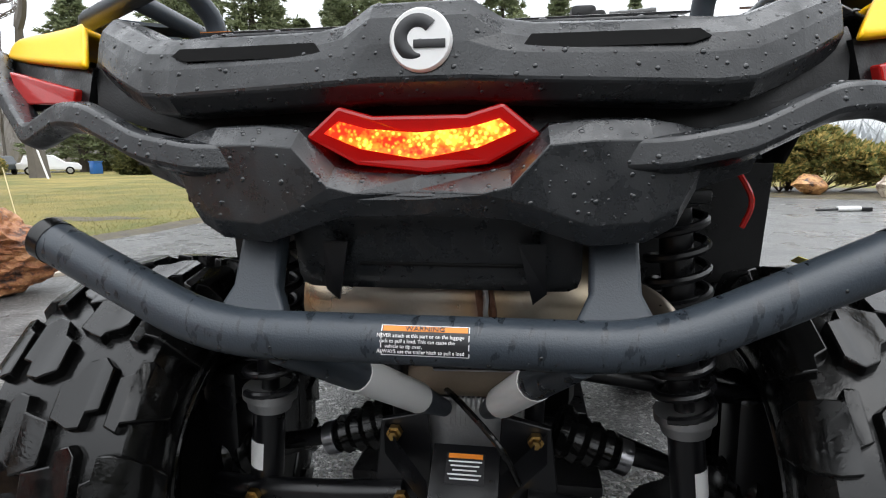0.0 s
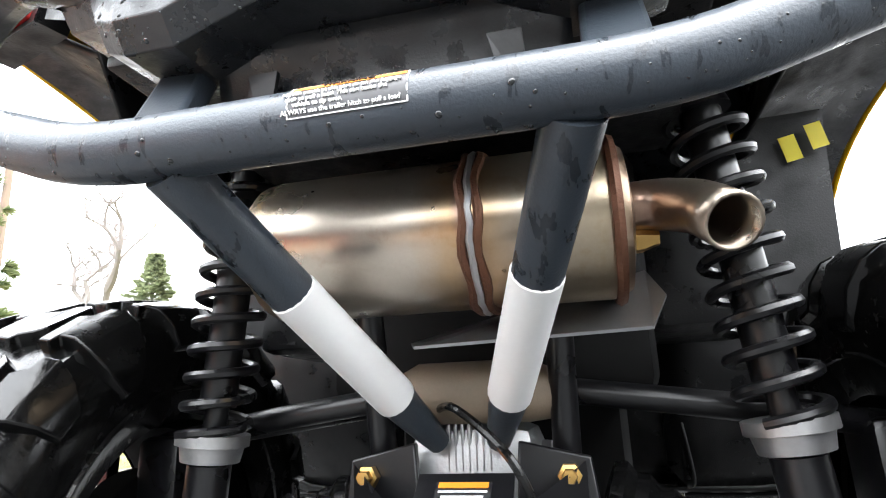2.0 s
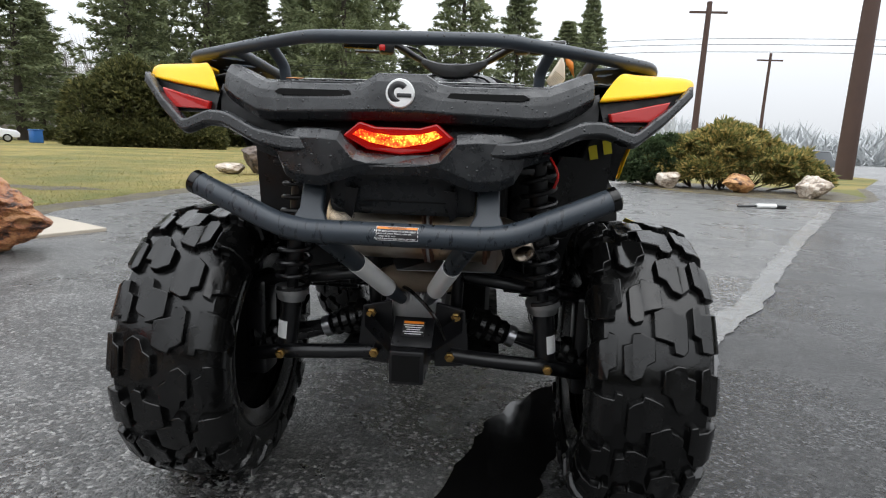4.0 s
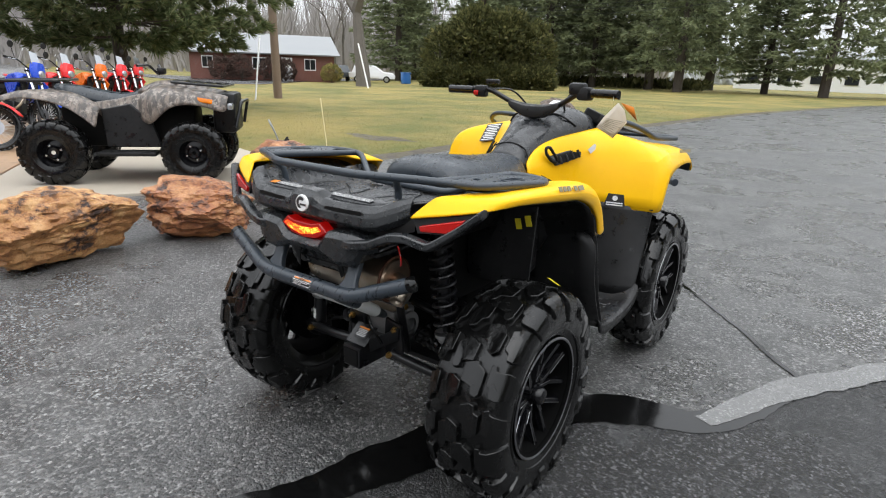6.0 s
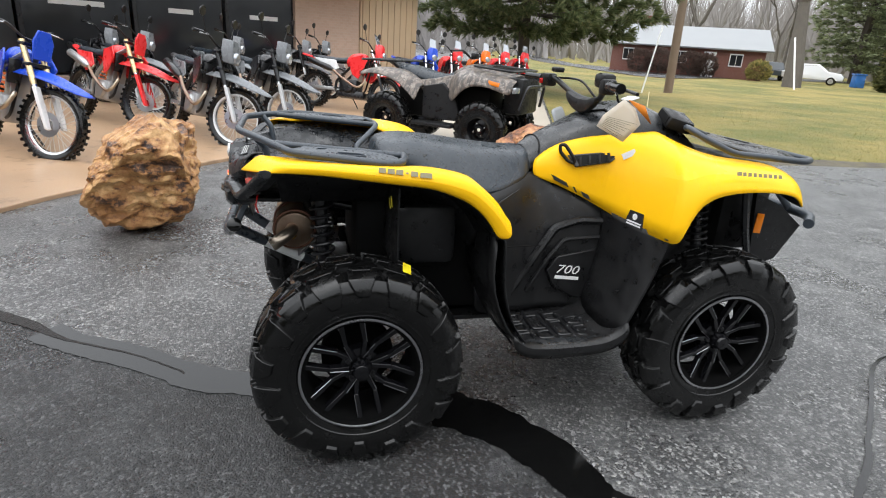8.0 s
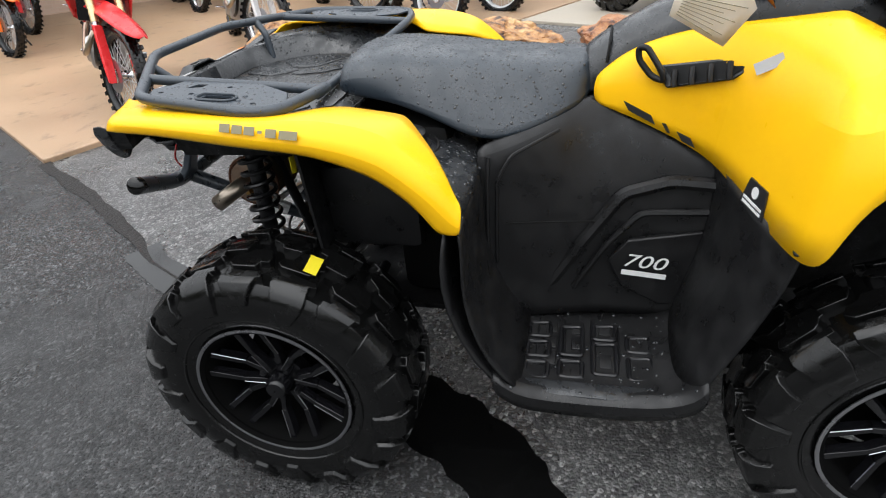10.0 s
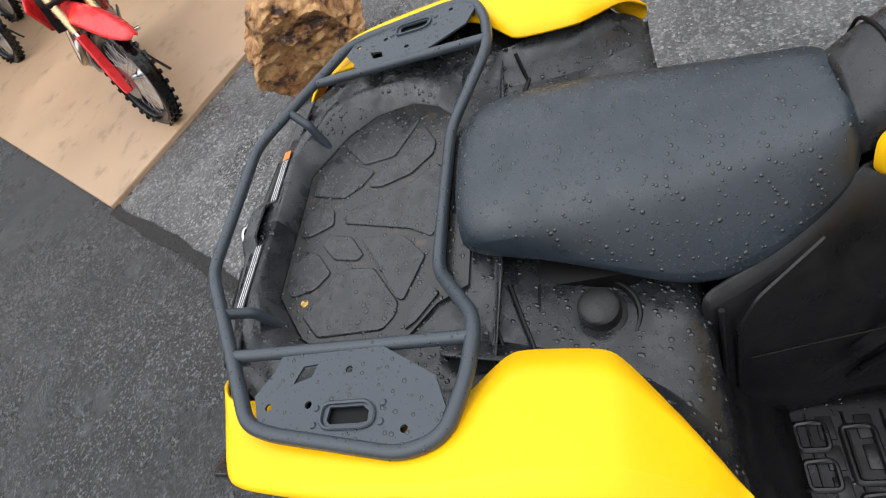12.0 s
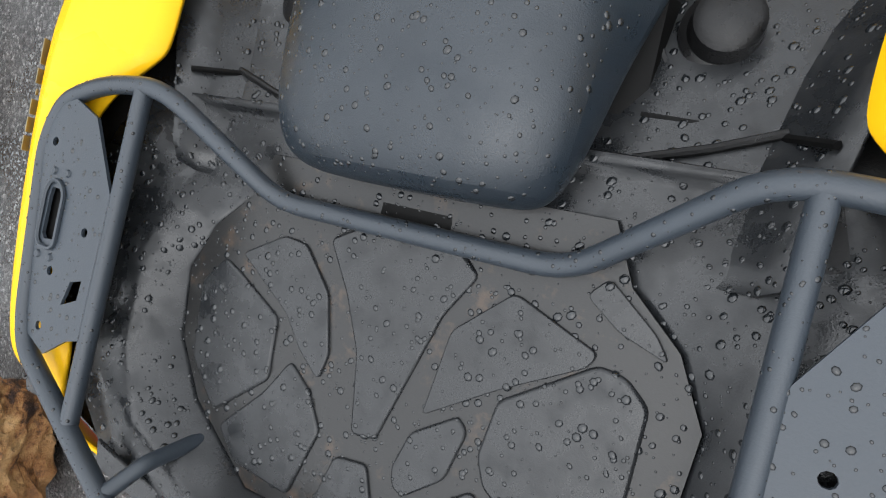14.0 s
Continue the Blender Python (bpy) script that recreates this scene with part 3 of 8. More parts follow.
def alloy_rim(parent, rim, W, mat=None, spokes=6):
    mat = mat or M["rim_black"]
    h = W / 2
    barrel = lathe([(rim - 0.012, -h * 0.6), (rim, -h * 0.62), (rim, -h * 0.55), (rim - 0.022, -h * 0.45), (rim - 0.03, 0), (rim - 0.024, h * 0.60), (rim - 0.014, h * 0.76), (rim - 0.002, h * 0.80), (rim + 0.002, h * 0.84), (rim - 0.006, h * 0.86), (rim - 0.014, h * 0.80)], 48)
    put("rim_barrel", barrel, M["barrel"] if mat is M["rim_black"] else mat, parent, "black wheel rim")
    lip = lathe([(rim - 0.0065, h * 0.856), (rim - 0.002, h * 0.872), (rim + 0.002, h * 0.864), (rim + 0.0025, h * 0.845)], 48)
    put("rim_lip", lip, M["machined"], parent, "thin bright rim edge")
    x0, x1 = h * 0.36, h * 0.70
    back = lathe([(0.02, -0.03), (rim * 0.45, -0.035), (rim * 0.62, -0.02), (rim * 0.62, -0.06), (0.02, -0.07)], 32)
    put("brake_drum", back, M["barrel"], parent)
    for s in range(spokes):
        geo, edge = [], []
        for k in (-1, 1):
            w0, w1 = 2 * math.pi * s / spokes + k * 0.10, 2 * math.pi * s / spokes + k * 0.34
            def pt(r, w, x):
                return Vector((x, r * math.cos(w), r * math.sin(w)))
            a, m2, c = pt(0.035, w0, x0 + 0.02), pt(rim * 0.5, (w0 * 0.6 + w1 * 0.4), x0 + 0.026), pt(rim - 0.016, w1, x1)
            for p, q, u0, u1 in ((a, m2, 0.0125, 0.010), (m2, c, 0.010, 0.013)):
                d = (q - p).normalized()
                sd = d.cross(Vector((1, 0, 0))).normalized()
                ring = []
                for e, u in ((p, u0), (q, u1)):
                    ring.append([e - sd * u - Vector((0.02, 0, 0)), e + sd * u - Vector((0.02, 0, 0)), e + sd * u * 0.6, e - sd * u * 0.6])
                geo.append(capped(ring))
                if k > 0 and p is m2 or k < 0 and p is a:
                    edge.append(tube([p + sd * u0 * 0.6 * k, q + sd * u1 * 0.6 * k], 0.0012, 5))
        put("spoke", join(*geo), mat, parent, bev=0.0015)
        put("spoke_edge", join(*edge), M["machined"], parent, "bright machined spoke edge")
    hub = lathe([(0.002, x0 + 0.055), (0.022, x0 + 0.053), (0.028, x0 + 0.045), (0.030, x0 + 0.01), (0.06, x0 + 0.006), (0.066, x0 - 0.02), (0.05, x0 - 0.05)], 32)
    put("hub_cap", hub, mat, parent)
    for k in range(4):
        w = math.pi / 4 + k * math.pi / 2
        nut = move(lathe([(0.001, 0.018), (0.007, 0.017), (0.0085, 0.012), (0.0085, -0.01)], 6), Matrix.Translation((x0 + 0.012, 0.046 * math.cos(w), 0.046 * math.sin(w))))
        put("wheel_nut", nut, M["frame_black"], parent)


def atv_wheel(parent, name, at, R, W, rim, spin, label):
    w = new(name)
    w.parent = parent
    w.matrix_basis = at @ pose(0, 0, 0, spin, 0, 0)
    tagged(w, label)
    carcass, tread = tyre_parts(R, W, rim)
    put("tyre", carcass, M["rubber"], w, "wet black tyre")
    put("tread", tread, M["rubber"], w, bev=0.0022, tidy=True)
    alloy_rim(w, rim, W)
    return w


atv = thing("quad_bike", "yellow and black four-wheeled utility quad bike on wet asphalt", "quad bike")
for s, nm in ((1, "right"), (-1, "left")):
    flip = pose(0, 0, 0, 0, 0, 0 if s > 0 else 180)
    atv_wheel(atv, "rear_wheel", Matrix.Translation((s * 0.485, 0.0, 0.325)) @ flip, 0.33, 0.25, 0.187, 11, "rear wheel with deep-lugged tyre")
    atv_wheel(atv, "front_wheel", Matrix.Translation((s * 0.475, 1.31, 0.325)) @ flip, 0.33, 0.215, 0.187, 40, "front wheel with deep-lugged tyre")


def both(name, geo, material, label="", **kw):
    """The right-hand part and its mirror image."""
    a = put(name, geo, material, atv, label, **kw)
    b = put(name, mirror(geo), material, atv, label, **kw)
    return a, b


# rear fenders: inner edge, top, crease, lower edge
FEN = [
    [(0.330, -0.342, 0.896), (0.351, -0.314, 0.923), (0.373, -0.287, 0.950), (0.388, -0.268, 0.951)],
    [(0.336, -0.3385, 0.8972), (0.357, -0.311, 0.924), (0.379, -0.2835, 0.9508), (0.395, -0.264, 0.952)],
    [(0.430, -0.292, 0.912), (0.441, -0.270, 0.934), (0.448, -0.250, 0.955), (0.40, -0.222, 0.950)],
    [(0.505, -0.252, 0.926), (0.511, -0.238, 0.941), (0.505, -0.226, 0.958), (0.40, -0.185, 0.948)],
    [(0.524, -0.222, 0.929), (0.531, -0.212, 0.943), (0.521, -0.203, 0.960), (0.415, -0.155, 0.946)],
    [(0.535, -0.12, 0.928), (0.544, -0.12, 0.945), (0.530, -0.12, 0.961), (0.45, -0.11, 0.948)],
    [(0.548, 0.03, 0.912), (0.562, 0.03, 0.934), (0.541, 0.03, 0.959), (0.457, 0.035, 0.940)],
    [(0.550, 0.10, 0.905), (0.566, 0.10, 0.924), (0.543, 0.105, 0.959), (0.442, 0.11, 0.933)],
    [(0.551, 0.16, 0.899), (0.567, 0.163, 0.916), (0.544, 0.165, 0.962), (0.388, 0.158, 0.928)],
    [(0.551, 0.195, 0.893), (0.568, 0.198, 0.912), (0.544, 0.20, 0.961), (0.358, 0.186, 0.919)],
    [(0.551, 0.212, 0.889), (0.568, 0.214, 0.910), (0.543, 0.215, 0.96), (0.351, 0.202, 0.916)],
    [(0.550, 0.265, 0.872), (0.568, 0.268, 0.898), (0.540, 0.27, 0.953), (0.353, 0.266, 0.907)],
    [(0.549, 0.308, 0.852), (0.567, 0.314, 0.882), (0.537, 0.314, 0.936), (0.357, 0.312, 0.902)],
    [(0.548, 0.328, 0.838), (0.566, 0.335, 0.872), (0.535, 0.335, 0.923), (0.363, 0.33, 0.896)],
    [(0.545, 0.372, 0.800), (0.562, 0.386, 0.830), (0.532, 0.384, 0.880), (0.412, 0.37, 0.872)],
    [(0.541, 0.402, 0.755), (0.556, 0.424, 0.787), (0.528, 0.424, 0.836), (0.468, 0.414, 0.846)],
    [(0.540, 0.415, 0.735), (0.550, 0.446, 0.757), (0.530, 0.447, 0.788), (0.508, 0.444, 0.798)],
    [(0.538, 0.452, 0.732), (0.545, 0.457, 0.750), (0.528, 0.458, 0.775), (0.515, 0.454, 0.788)],
]
both("rear_fender", grid([r[::-1] for r in FEN]), M["yellow"], "glossy wet yellow plastic fender", sub=2, thick=0.006)
# black edge strip and wheel-well liner under it
LIN = [[(x0 - 0.012, y0, z0 - 0.005), (x0 - 0.05, y0, z0 + 0.004), (0.36, y0 * 0.95, min(0.88, z0 - 0.03)), (0.33, y0 * 0.9, min(0.80, z0 - 0.09))] for x0, y0, z0 in (r[0] for r in FEN[3:])]
both("wheel_well", grid(LIN), M["black_plastic"], "matt black wheel-well liner", thick=0.004)
MUD = [[(0.24, 0.40, 0.76), (0.40, 0.42, 0.76), (0.530, 0.425, 0.735)], [(0.24, 0.405, 0.66), (0.42, 0.415, 0.66), (0.540, 0.412, 0.66)], [(0.24, 0.415, 0.56), (0.42, 0.42, 0.56), (0.545, 0.415, 0.56)], [(0.24, 0.45, 0.43), (0.42, 0.46, 0.43), (0.55, 0.468, 0.43)], [(0.24, 0.51, 0.35), (0.42, 0.52, 0.345), (0.548, 0.54, 0.352)]]
both("mud_guard", grid(MUD), M["black_plastic"], "black guard between wheel and foot well", sub=1, thick=0.006)

# rear fascia: upper panel with the slots and round badge
UP = []
for x, top, bot, y in ((0.0, 0.922, 0.862, -0.392), (0.037, 0.922, 0.862, -0.391), (0.06, 0.908, 0.861, -0.389), (0.085, 0.904, 0.860, -0.387), (0.215, 0.905, 0.856, -0.374), (0.245, 0.908, 0.859, -0.364), (0.285, 0.925, 0.876, -0.342), (0.322, 0.94, 0.896, -0.318)):
    UP.append([(x, y + 0.045, top + 0.004), (x, y + 0.012, top), (x, y, top - 0.012), (x, y - 0.004, (top + bot) / 2), (x, y - 0.008, bot + 0.006), (x, y + 0.004, bot - 0.004), (x, y + 0.03, bot - 0.006)])
up_rows = [[(-p[0], p[1], p[2]) for p in r] for r in reversed(UP[1:])] + UP
put("rear_panel", grid([r[::-1] for r in up_rows]), M["grey_plastic"], atv, "dark grey rear panel with two slots", smooth=False, thick=0.006, bev=0.004)
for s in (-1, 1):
    # no recess here: the slot's inner shade is painted as a slab
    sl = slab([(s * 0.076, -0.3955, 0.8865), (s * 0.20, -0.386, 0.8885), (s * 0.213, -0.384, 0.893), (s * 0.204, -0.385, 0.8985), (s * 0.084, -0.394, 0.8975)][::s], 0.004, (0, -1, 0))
    put("slot", sl, M["dark"], atv, "flat black slab painting a slot's shade", smooth=False, tidy=True)
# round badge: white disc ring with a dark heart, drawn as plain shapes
bm = facing((0.003, -0.4045, 0.894), (0, -1, 0.07))
put("badge", move(lathe([(0.0005, 0.003), (0.022, 0.003), (0.0235, 0.001), (0.0235, -0.004)], 40, "z"), bm), M["white"], atv, "round white badge with dark centre")
arc = [(0.0128 * math.cos(radians(g)), 0.0128 * math.sin(radians(g)), 0.0031) for g in range(40, 285, 12)]
put("badge_arc", move(tube(arc, [0.0052] * (len(arc) - 4) + [0.004, 0.003, 0.002, 0.001], 8), bm @ Matrix.Diagonal((1, 1, 0.25, 1)) @ Matrix.Translation((-0.002, 0.001, 0.0088))), M["sticker_black"], atv, "dark open arc")
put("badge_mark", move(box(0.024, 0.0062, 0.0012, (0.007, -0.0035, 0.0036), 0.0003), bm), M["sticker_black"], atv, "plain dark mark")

# wing bars that sweep from the tail to the fender corners
wing = rounded([(0.13, -0.384, 0.806), (0.185, -0.398, 0.807), (0.24, -0.387, 0.817), (0.300, -0.373, 0.845), (0.337, -0.358, 0.848), (0.393, -0.336, 0.830), (0.450, -0.300, 0.872), (0.503, -0.262, 0.921)], 0.012)
WV = []
for i, p in enumerate(wing):
    k = i / (len(wing) - 1)
    a, b = 0.016, 0.022 + 0.004 * (1 - k)
    WV.append([p + Vector((0, -a, b * 0.5)), p + Vector((0, -a * 1.2, -b * 0.3)), p + Vector((0, 0, -b * 0.6)), p + Vector((0, a, -b * 0.4)), p + Vector((0, a, b * 0.4)), p + Vector((0, 0, b * 0.62))])
both("wing_bar", capped(WV), M["grey_plastic"], "dark grey plastic wing bar", bev=0.003, tidy=True)
both("reflector", slab([(0.353, -0.328, 0.877), (0.464, -0.289, 0.903), (0.443, -0.301, 0.867), (0.357, -0.328, 0.863)], 0.012, (0.3, -1, 0)), M["red_lens"], "red reflector in a dark frame", smooth=False, tidy=True, bev=0.002)
both("reflector_frame", slab([(0.333, -0.326, 0.897), (0.508, -0.242, 0.926), (0.490, -0.256, 0.905), (0.447, -0.291, 0.861), (0.345, -0.324, 0.857)], 0.03, (0.3, -1, 0)), M["black_plastic"], tidy=True)
# recess behind the lamp and the lower tail
REC = []
for x, z0, z1 in ((0.0, 0.80, 0.855), (0.09, 0.80, 0.855), (0.16, 0.83, 0.862), (0.29, 0.862, 0.888), (0.335, 0.878, 0.9)):
    REC.append([(x, -0.352 + x * 0.12, z1 + 0.01), (x, -0.36 + x * 0.12, z1), (x, -0.362 + x * 0.12, z0 - 0.02)])
put("tail_recess", grid([[(-p[0], p[1], p[2]) for p in r] for r in reversed(REC[1:])] + REC), M["black_plastic"], atv)
LOW = []
for x, zt, zb, y in ((0.0, 0.790, 0.768, -0.402), (0.05, 0.792, 0.767, -0.402), (0.072, 0.797, 0.765, -0.402), (0.10, 0.826, 0.755, -0.402), (0.13, 0.829, 0.745, -0.400), (0.17, 0.829, 0.748, -0.396), (0.19, 0.826, 0.758, -0.390), (0.205, 0.822, 0.786, -0.384), (0.25, 0.818, 0.800, -0.370)):
    LOW.append([(x, y + 0.05, zt + 0.004), (x, y + 0.006, zt), (x, y - 0.006, zt - 0.012), (x, y - 0.004, zb + 0.014), (x, y + 0.008, zb), (x, y + 0.08, zb + 0.006)])
put("lower_tail", grid([r[::-1] for r in ([[(-p[0], p[1], p[2]) for p in r] for r in reversed(LOW[1:])] + LOW)]), M["grey_plastic"], atv, "dark grey lower tail panel", smooth=False, thick=0.006, bev=0.004)
# tail lamp: notched lens and bright strip
lens = [(-0.092, 0.825), (-0.064, 0.848), (-0.036, 0.840), (0.036, 0.840), (0.064, 0.848), (0.092, 0.825), (0.052, 0.803), (0.006, 0.797), (-0.05, 0.803)]
lamp = put("tail_lamp", slab([(x, -0.404 + 0.35 * abs(x) * abs(x), z) for x, z in lens], 0.035, (0, -1, 0)), M["tail_red"], atv, "lit red tail lamp", smooth=False, tidy=True, bev=0.003)
strip = [(-0.074, 0.827), (-0.062, 0.836), (-0.04, 0.830), (0, 0.8265), (0.04, 0.830), (0.062, 0.836), (0.074, 0.827), (0.045, 0.815), (0, 0.807), (-0.045, 0.815)]
put("led_strip", slab([(x, -0.4085 + 0.35 * x * x, z) for x, z in strip], 0.004, (0, -1, 0)), M["tail_hot"], lamp, "bright yellow-orange light strip", smooth=False, tidy=True)

# rear rack
OUT = rounded([(-0.16, -0.358, 0.988), (0.16, -0.358, 0.988), (0.332, -0.258, 0.982), (0.445, -0.195, 0.978), (0.462, -0.15, 0.978), (0.495, 0.06, 0.974), (0.475, 0.115, 0.974), (0.40, 0.142, 0.976), (0.31, 0.148, 0.972), (0.170, 0.048, 0.902), (-0.170, 0.048, 0.902), (-0.31, 0.148, 0.972), (-0.40, 0.142, 0.976), (-0.475, 0.115, 0.974), (-0.495, 0.06, 0.974), (-0.462, -0.15, 0.978), (-0.445, -0.195, 0.978), (-0.332, -0.258, 0.982)], 0.035, 5, True)
rack = put("rear_rack", tube(OUT, 0.0112, 14, True), M["rack_paint"], atv, "slate grey tubular luggage rack")
for s in (1, -1):
    put("cross_bar", rod((s * 0.334, -0.255, 0.980), (s * 0.338, 0.146, 0.972), 0.0105), M["rack_paint"], rack)
    put("rack_post", tube(rounded([(s * 0.252, -0.304, 0.984), (s * 0.235, -0.272, 0.95), (s * 0.23, -0.262, 0.88)], 0.01), 0.010), M["rack_paint"], rack)
    # side plate with a handle slot and holes
    O = [(0.338, -0.155), (0.37, -0.165), (0.405, -0.19), (0.452, -0.17), (0.47, -0.10), (0.494, 0.055), (0.478, 0.105), (0.44, 0.118), (0.395, 0.10), (0.338, 0.005)]
    bmp = bmesh.new()
    top = [bmp.verts.new((s * x, y, 0.982)) for x, y in O]
    loops = [bmp.edges.new((top[i], top[(i + 1) % len(top)])) for i in range(len(top))]
    def hole(cx, cy, pts):
        q = [bmp.verts.new((s * (cx + a), cy + b, 0.982)) for a, b in pts]
        loops.extend(bmp.edges.new((q[i], q[(i + 1) % len(q)])) for i in range(len(q)))
    rnd = [(0.0058 * math.cos(w * math.pi / 5), 0.0058 * math.sin(w * math.pi / 5)) for w in range(10)]
    for cx, cy in ((0.465, 0.062), (0.424, -0.092), (0.424, -0.160), (0.375, -0.035)):
        hole(cx, cy, rnd)
    hole(0.442, -0.025, [(-0.012, -0.03), (-0.012, 0.022), (-0.004, 0.032), (0.010, 0.032), (0.012, 0.02), (0.012, -0.026), (0.006, -0.032)])
    hole(0.376, -0.112, [(-0.012, -0.002), (-0.014, 0.022), (0.006, 0.016), (0.015, -0.014)])
    bmesh.ops.triangle_fill(bmp, use_beauty=True, edges=loops)
    me = bpy.data.meshes.new("side_plate")
    bmesh.ops.recalc_face_normals(bmp, faces=bmp.faces)
    if bmp.faces[:][0].normal.z < 0:
        bmesh.ops.reverse_faces(bmp, faces=bmp.faces)
    bmp.to_mesh(me)
    bmp.free()
    me.materials.append(M["rack_paint"])
    pl = new("side_plate", me)
    pl.parent = rack
    tagged(pl, "flat steel side plate with holes")
    sm = pl.modifiers.new("wall", "SOLIDIFY")
    sm.thickness, sm.offset = 0.004, -1
    ring = [(s * (0.442 + a), -0.025 + b, 0.984) for a, b in [(-0.018, -0.034), (-0.018, 0.028), (-0.006, 0.041), (0.012, 0.041), (0.019, 0.026), (0.018, -0.032), (0.009, -0.041), (-0.012, -0.041)]]
    put("slot_rim", tube(rounded(ring, 0.008, 3, True), 0.0028, 6, True), M["rack_paint"], rack)
    # added black pan; paints the shade seen through the slot
    put("slot_pan", box(0.05, 0.10, 0.003, (s * 0.442, -0.025, 0.9725), 0.001), M["dark"], rack)
    for a, b in ((-0.014, 0.052), (0.012, 0.052), (-0.012, -0.052), (0.012, -0.052)):
        put("rivet", move(lathe([(0.0005, 0.003), (0.004, 0.0025), (0.0055, 0)], 10, "z"), Matrix.Translation((s * (0.442 + a), -0.025 + b, 0.982))), M["rack_paint"], rack)

# the rack dips towards the seat
for ob in [rack] + list(rack.children):
    for q in ob.data.vertices:
        q.co.z -= 0.055 * max(0.0, q.co.y + 0.30)

# tray: sunken floor with its walls and moulded ribs
RIM = [((0, -0.297, 0.864), (0, -0.312, 0.922), (0, -0.366, 0.914)), ((0.155, -0.297, 0.864), (0.165, -0.312, 0.922), (0.17, -0.362, 0.914)), ((0.20, -0.262, 0.864), (0.225, -0.285, 0.922), (0.235, -0.345, 0.914)), ((0.255, -0.22, 0.864), (0.29, -0.245, 0.928), (0.335, -0.30, 0.93)), ((0.298, -0.15, 0.864), (0.332, -0.165, 0.925), (0.43, -0.18, 0.935)), ((0.305, -0.06, 0.864), (0.342, -0.05, 0.915), (0.465, -0.06, 0.928)), ((0.275, 0.0, 0.864), (0.335, 0.02, 0.895), (0.462, 0.03, 0.915)), ((0.225, 0.045, 0.864), (0.315, 0.08, 0.868), (0.44, 0.10, 0.90)), ((0.20, 0.10, 0.866), (0.31, 0.14, 0.85), (0.385, 0.155, 0.885)), ((0, 0.10, 0.866), (0, 0.14, 0.86), (0, 0.16, 0.86))]
full = RIM + [tuple((-x, y, z) for x, y, z in r) for r in reversed(RIM[1:-1])]
put("tray_floor", ([r[0] for r in full], [tuple(range(len(full)))]), M["tray_groove"], atv, "worn tray floor, brownish in its grooves", smooth=False, thick=0.004, tidy=True)
walls = []
for r in full:
    a, b, c = (Vector(p) for p in r)
    walls.append([a + Vector((0, 0, 0.0005)), a.lerp(b, 0.12) + (b - a).cross(c - b).normalized() * 0, a.lerp(b, 0.93), b + (c - b) * 0.08, b.lerp(c, 0.5), c])
walls.append(walls[0])
put("rear_tray", grid(walls), M["grey_plastic"], atv, "wet black cargo tray with upright walls", thick=0.004, tidy=True)
def raised(name, pts, z, h=0.008):
    """A raised pad on the tray's floor, its edges drawn in."""
    c = Vector((sum(p[0] for p in pts) / len(pts), sum(p[1] for p in pts) / len(pts), 0))
    a = [Vector((x, y, z)) for x, y in pts]
    area = sum(a[i].x * a[(i + 1) % len(a)].y - a[(i + 1) % len(a)].x * a[i].y for i in range(len(a)))
    if area < 0:
        a.reverse()
    low = rounded(a, 0.008, 3, True)
    cc = Vector((c.x, c.y, z))
    topv = [cc + (q - cc) * 0.97 + Vector((0, 0, h)) for q in low]
    k = len(low)
    geo = (list(low) + topv, [(i, (i + 1) % k, (i + 1) % k + k, i + k) for i in range(k)] + [tuple(range(k, 2 * k))])
    pad_ = put(name, geo, M["grey_plastic"], atv, bev=0.0022)
    # near-black line paints the step shade at the pad's foot
    put("pad_edge", tube([q + Vector((0, 0, 0.0012)) for q in low], 0.0022, 5, True), M["dark"], pad_, "painted shade line round the pad")
PADS = [[(0.036, -0.218), (0.03, -0.198), (0.044, -0.153), (0.093, -0.118), (0.106, -0.131), (0.092, -0.187), (0.05, -0.223)],
        [(0.051, -0.134), (0.065, -0.038), (0.123, 0.016), (0.161, 0.001), (0.212, -0.019), (0.205, -0.034), (0.127, -0.081)],
        [(0.118, -0.15), (0.127, -0.09), (0.213, -0.027), (0.239, -0.031), (0.263, -0.052), (0.26, -0.188), (0.208, -0.236), (0.183, -0.21), (0.13, -0.179)],
        [(0.048, -0.285), (0.067, -0.228), (0.122, -0.185), (0.155, -0.216), (0.164, -0.267), (0.146, -0.284)],
        [(-0.062, -0.285), (-0.04, -0.211), (0.002, -0.205), (0.02, -0.256), (0.018, -0.285)],
        [(-0.025, -0.184), (-0.038, -0.094), (-0.065, -0.034), (-0.10, 0.022), (-0.06, 0.045), (0.06, 0.045), (0.085, 0.022), (0.055, -0.027), (0.006, -0.179)],
        [(-0.225, -0.226), (-0.275, -0.168), (-0.28, -0.07), (-0.248, -0.033), (-0.22, -0.046), (-0.15, -0.085), (-0.148, -0.161)],
        [(-0.14, -0.077), (-0.223, -0.022), (-0.163, 0.012), (-0.13, 0.009), (-0.087, -0.039), (-0.071, -0.107), (-0.079, -0.14), (-0.112, -0.113)],
        [(-0.18, -0.274), (-0.213, -0.238), (-0.153, -0.175), (-0.122, -0.127), (-0.089, -0.152), (-0.064, -0.194), (-0.093, -0.282)],
        [(0.223, 0.004), (0.187, 0.03), (0.205, 0.05), (0.255, 0.01), (0.27, -0.012)]]
for P in PADS:
    raised("tray_pad", P, 0.8642)
put("tray_bolt", move(lathe([(0.0005, 0.004), (0.004, 0.004), (0.0065, 0.006), (0.009, 0.004), (0.0095, 0)], 14, "z"), Matrix.Translation((0.18, -0.235, 0.8645))), M["gold_bolt"], atv, "small brass grommet")
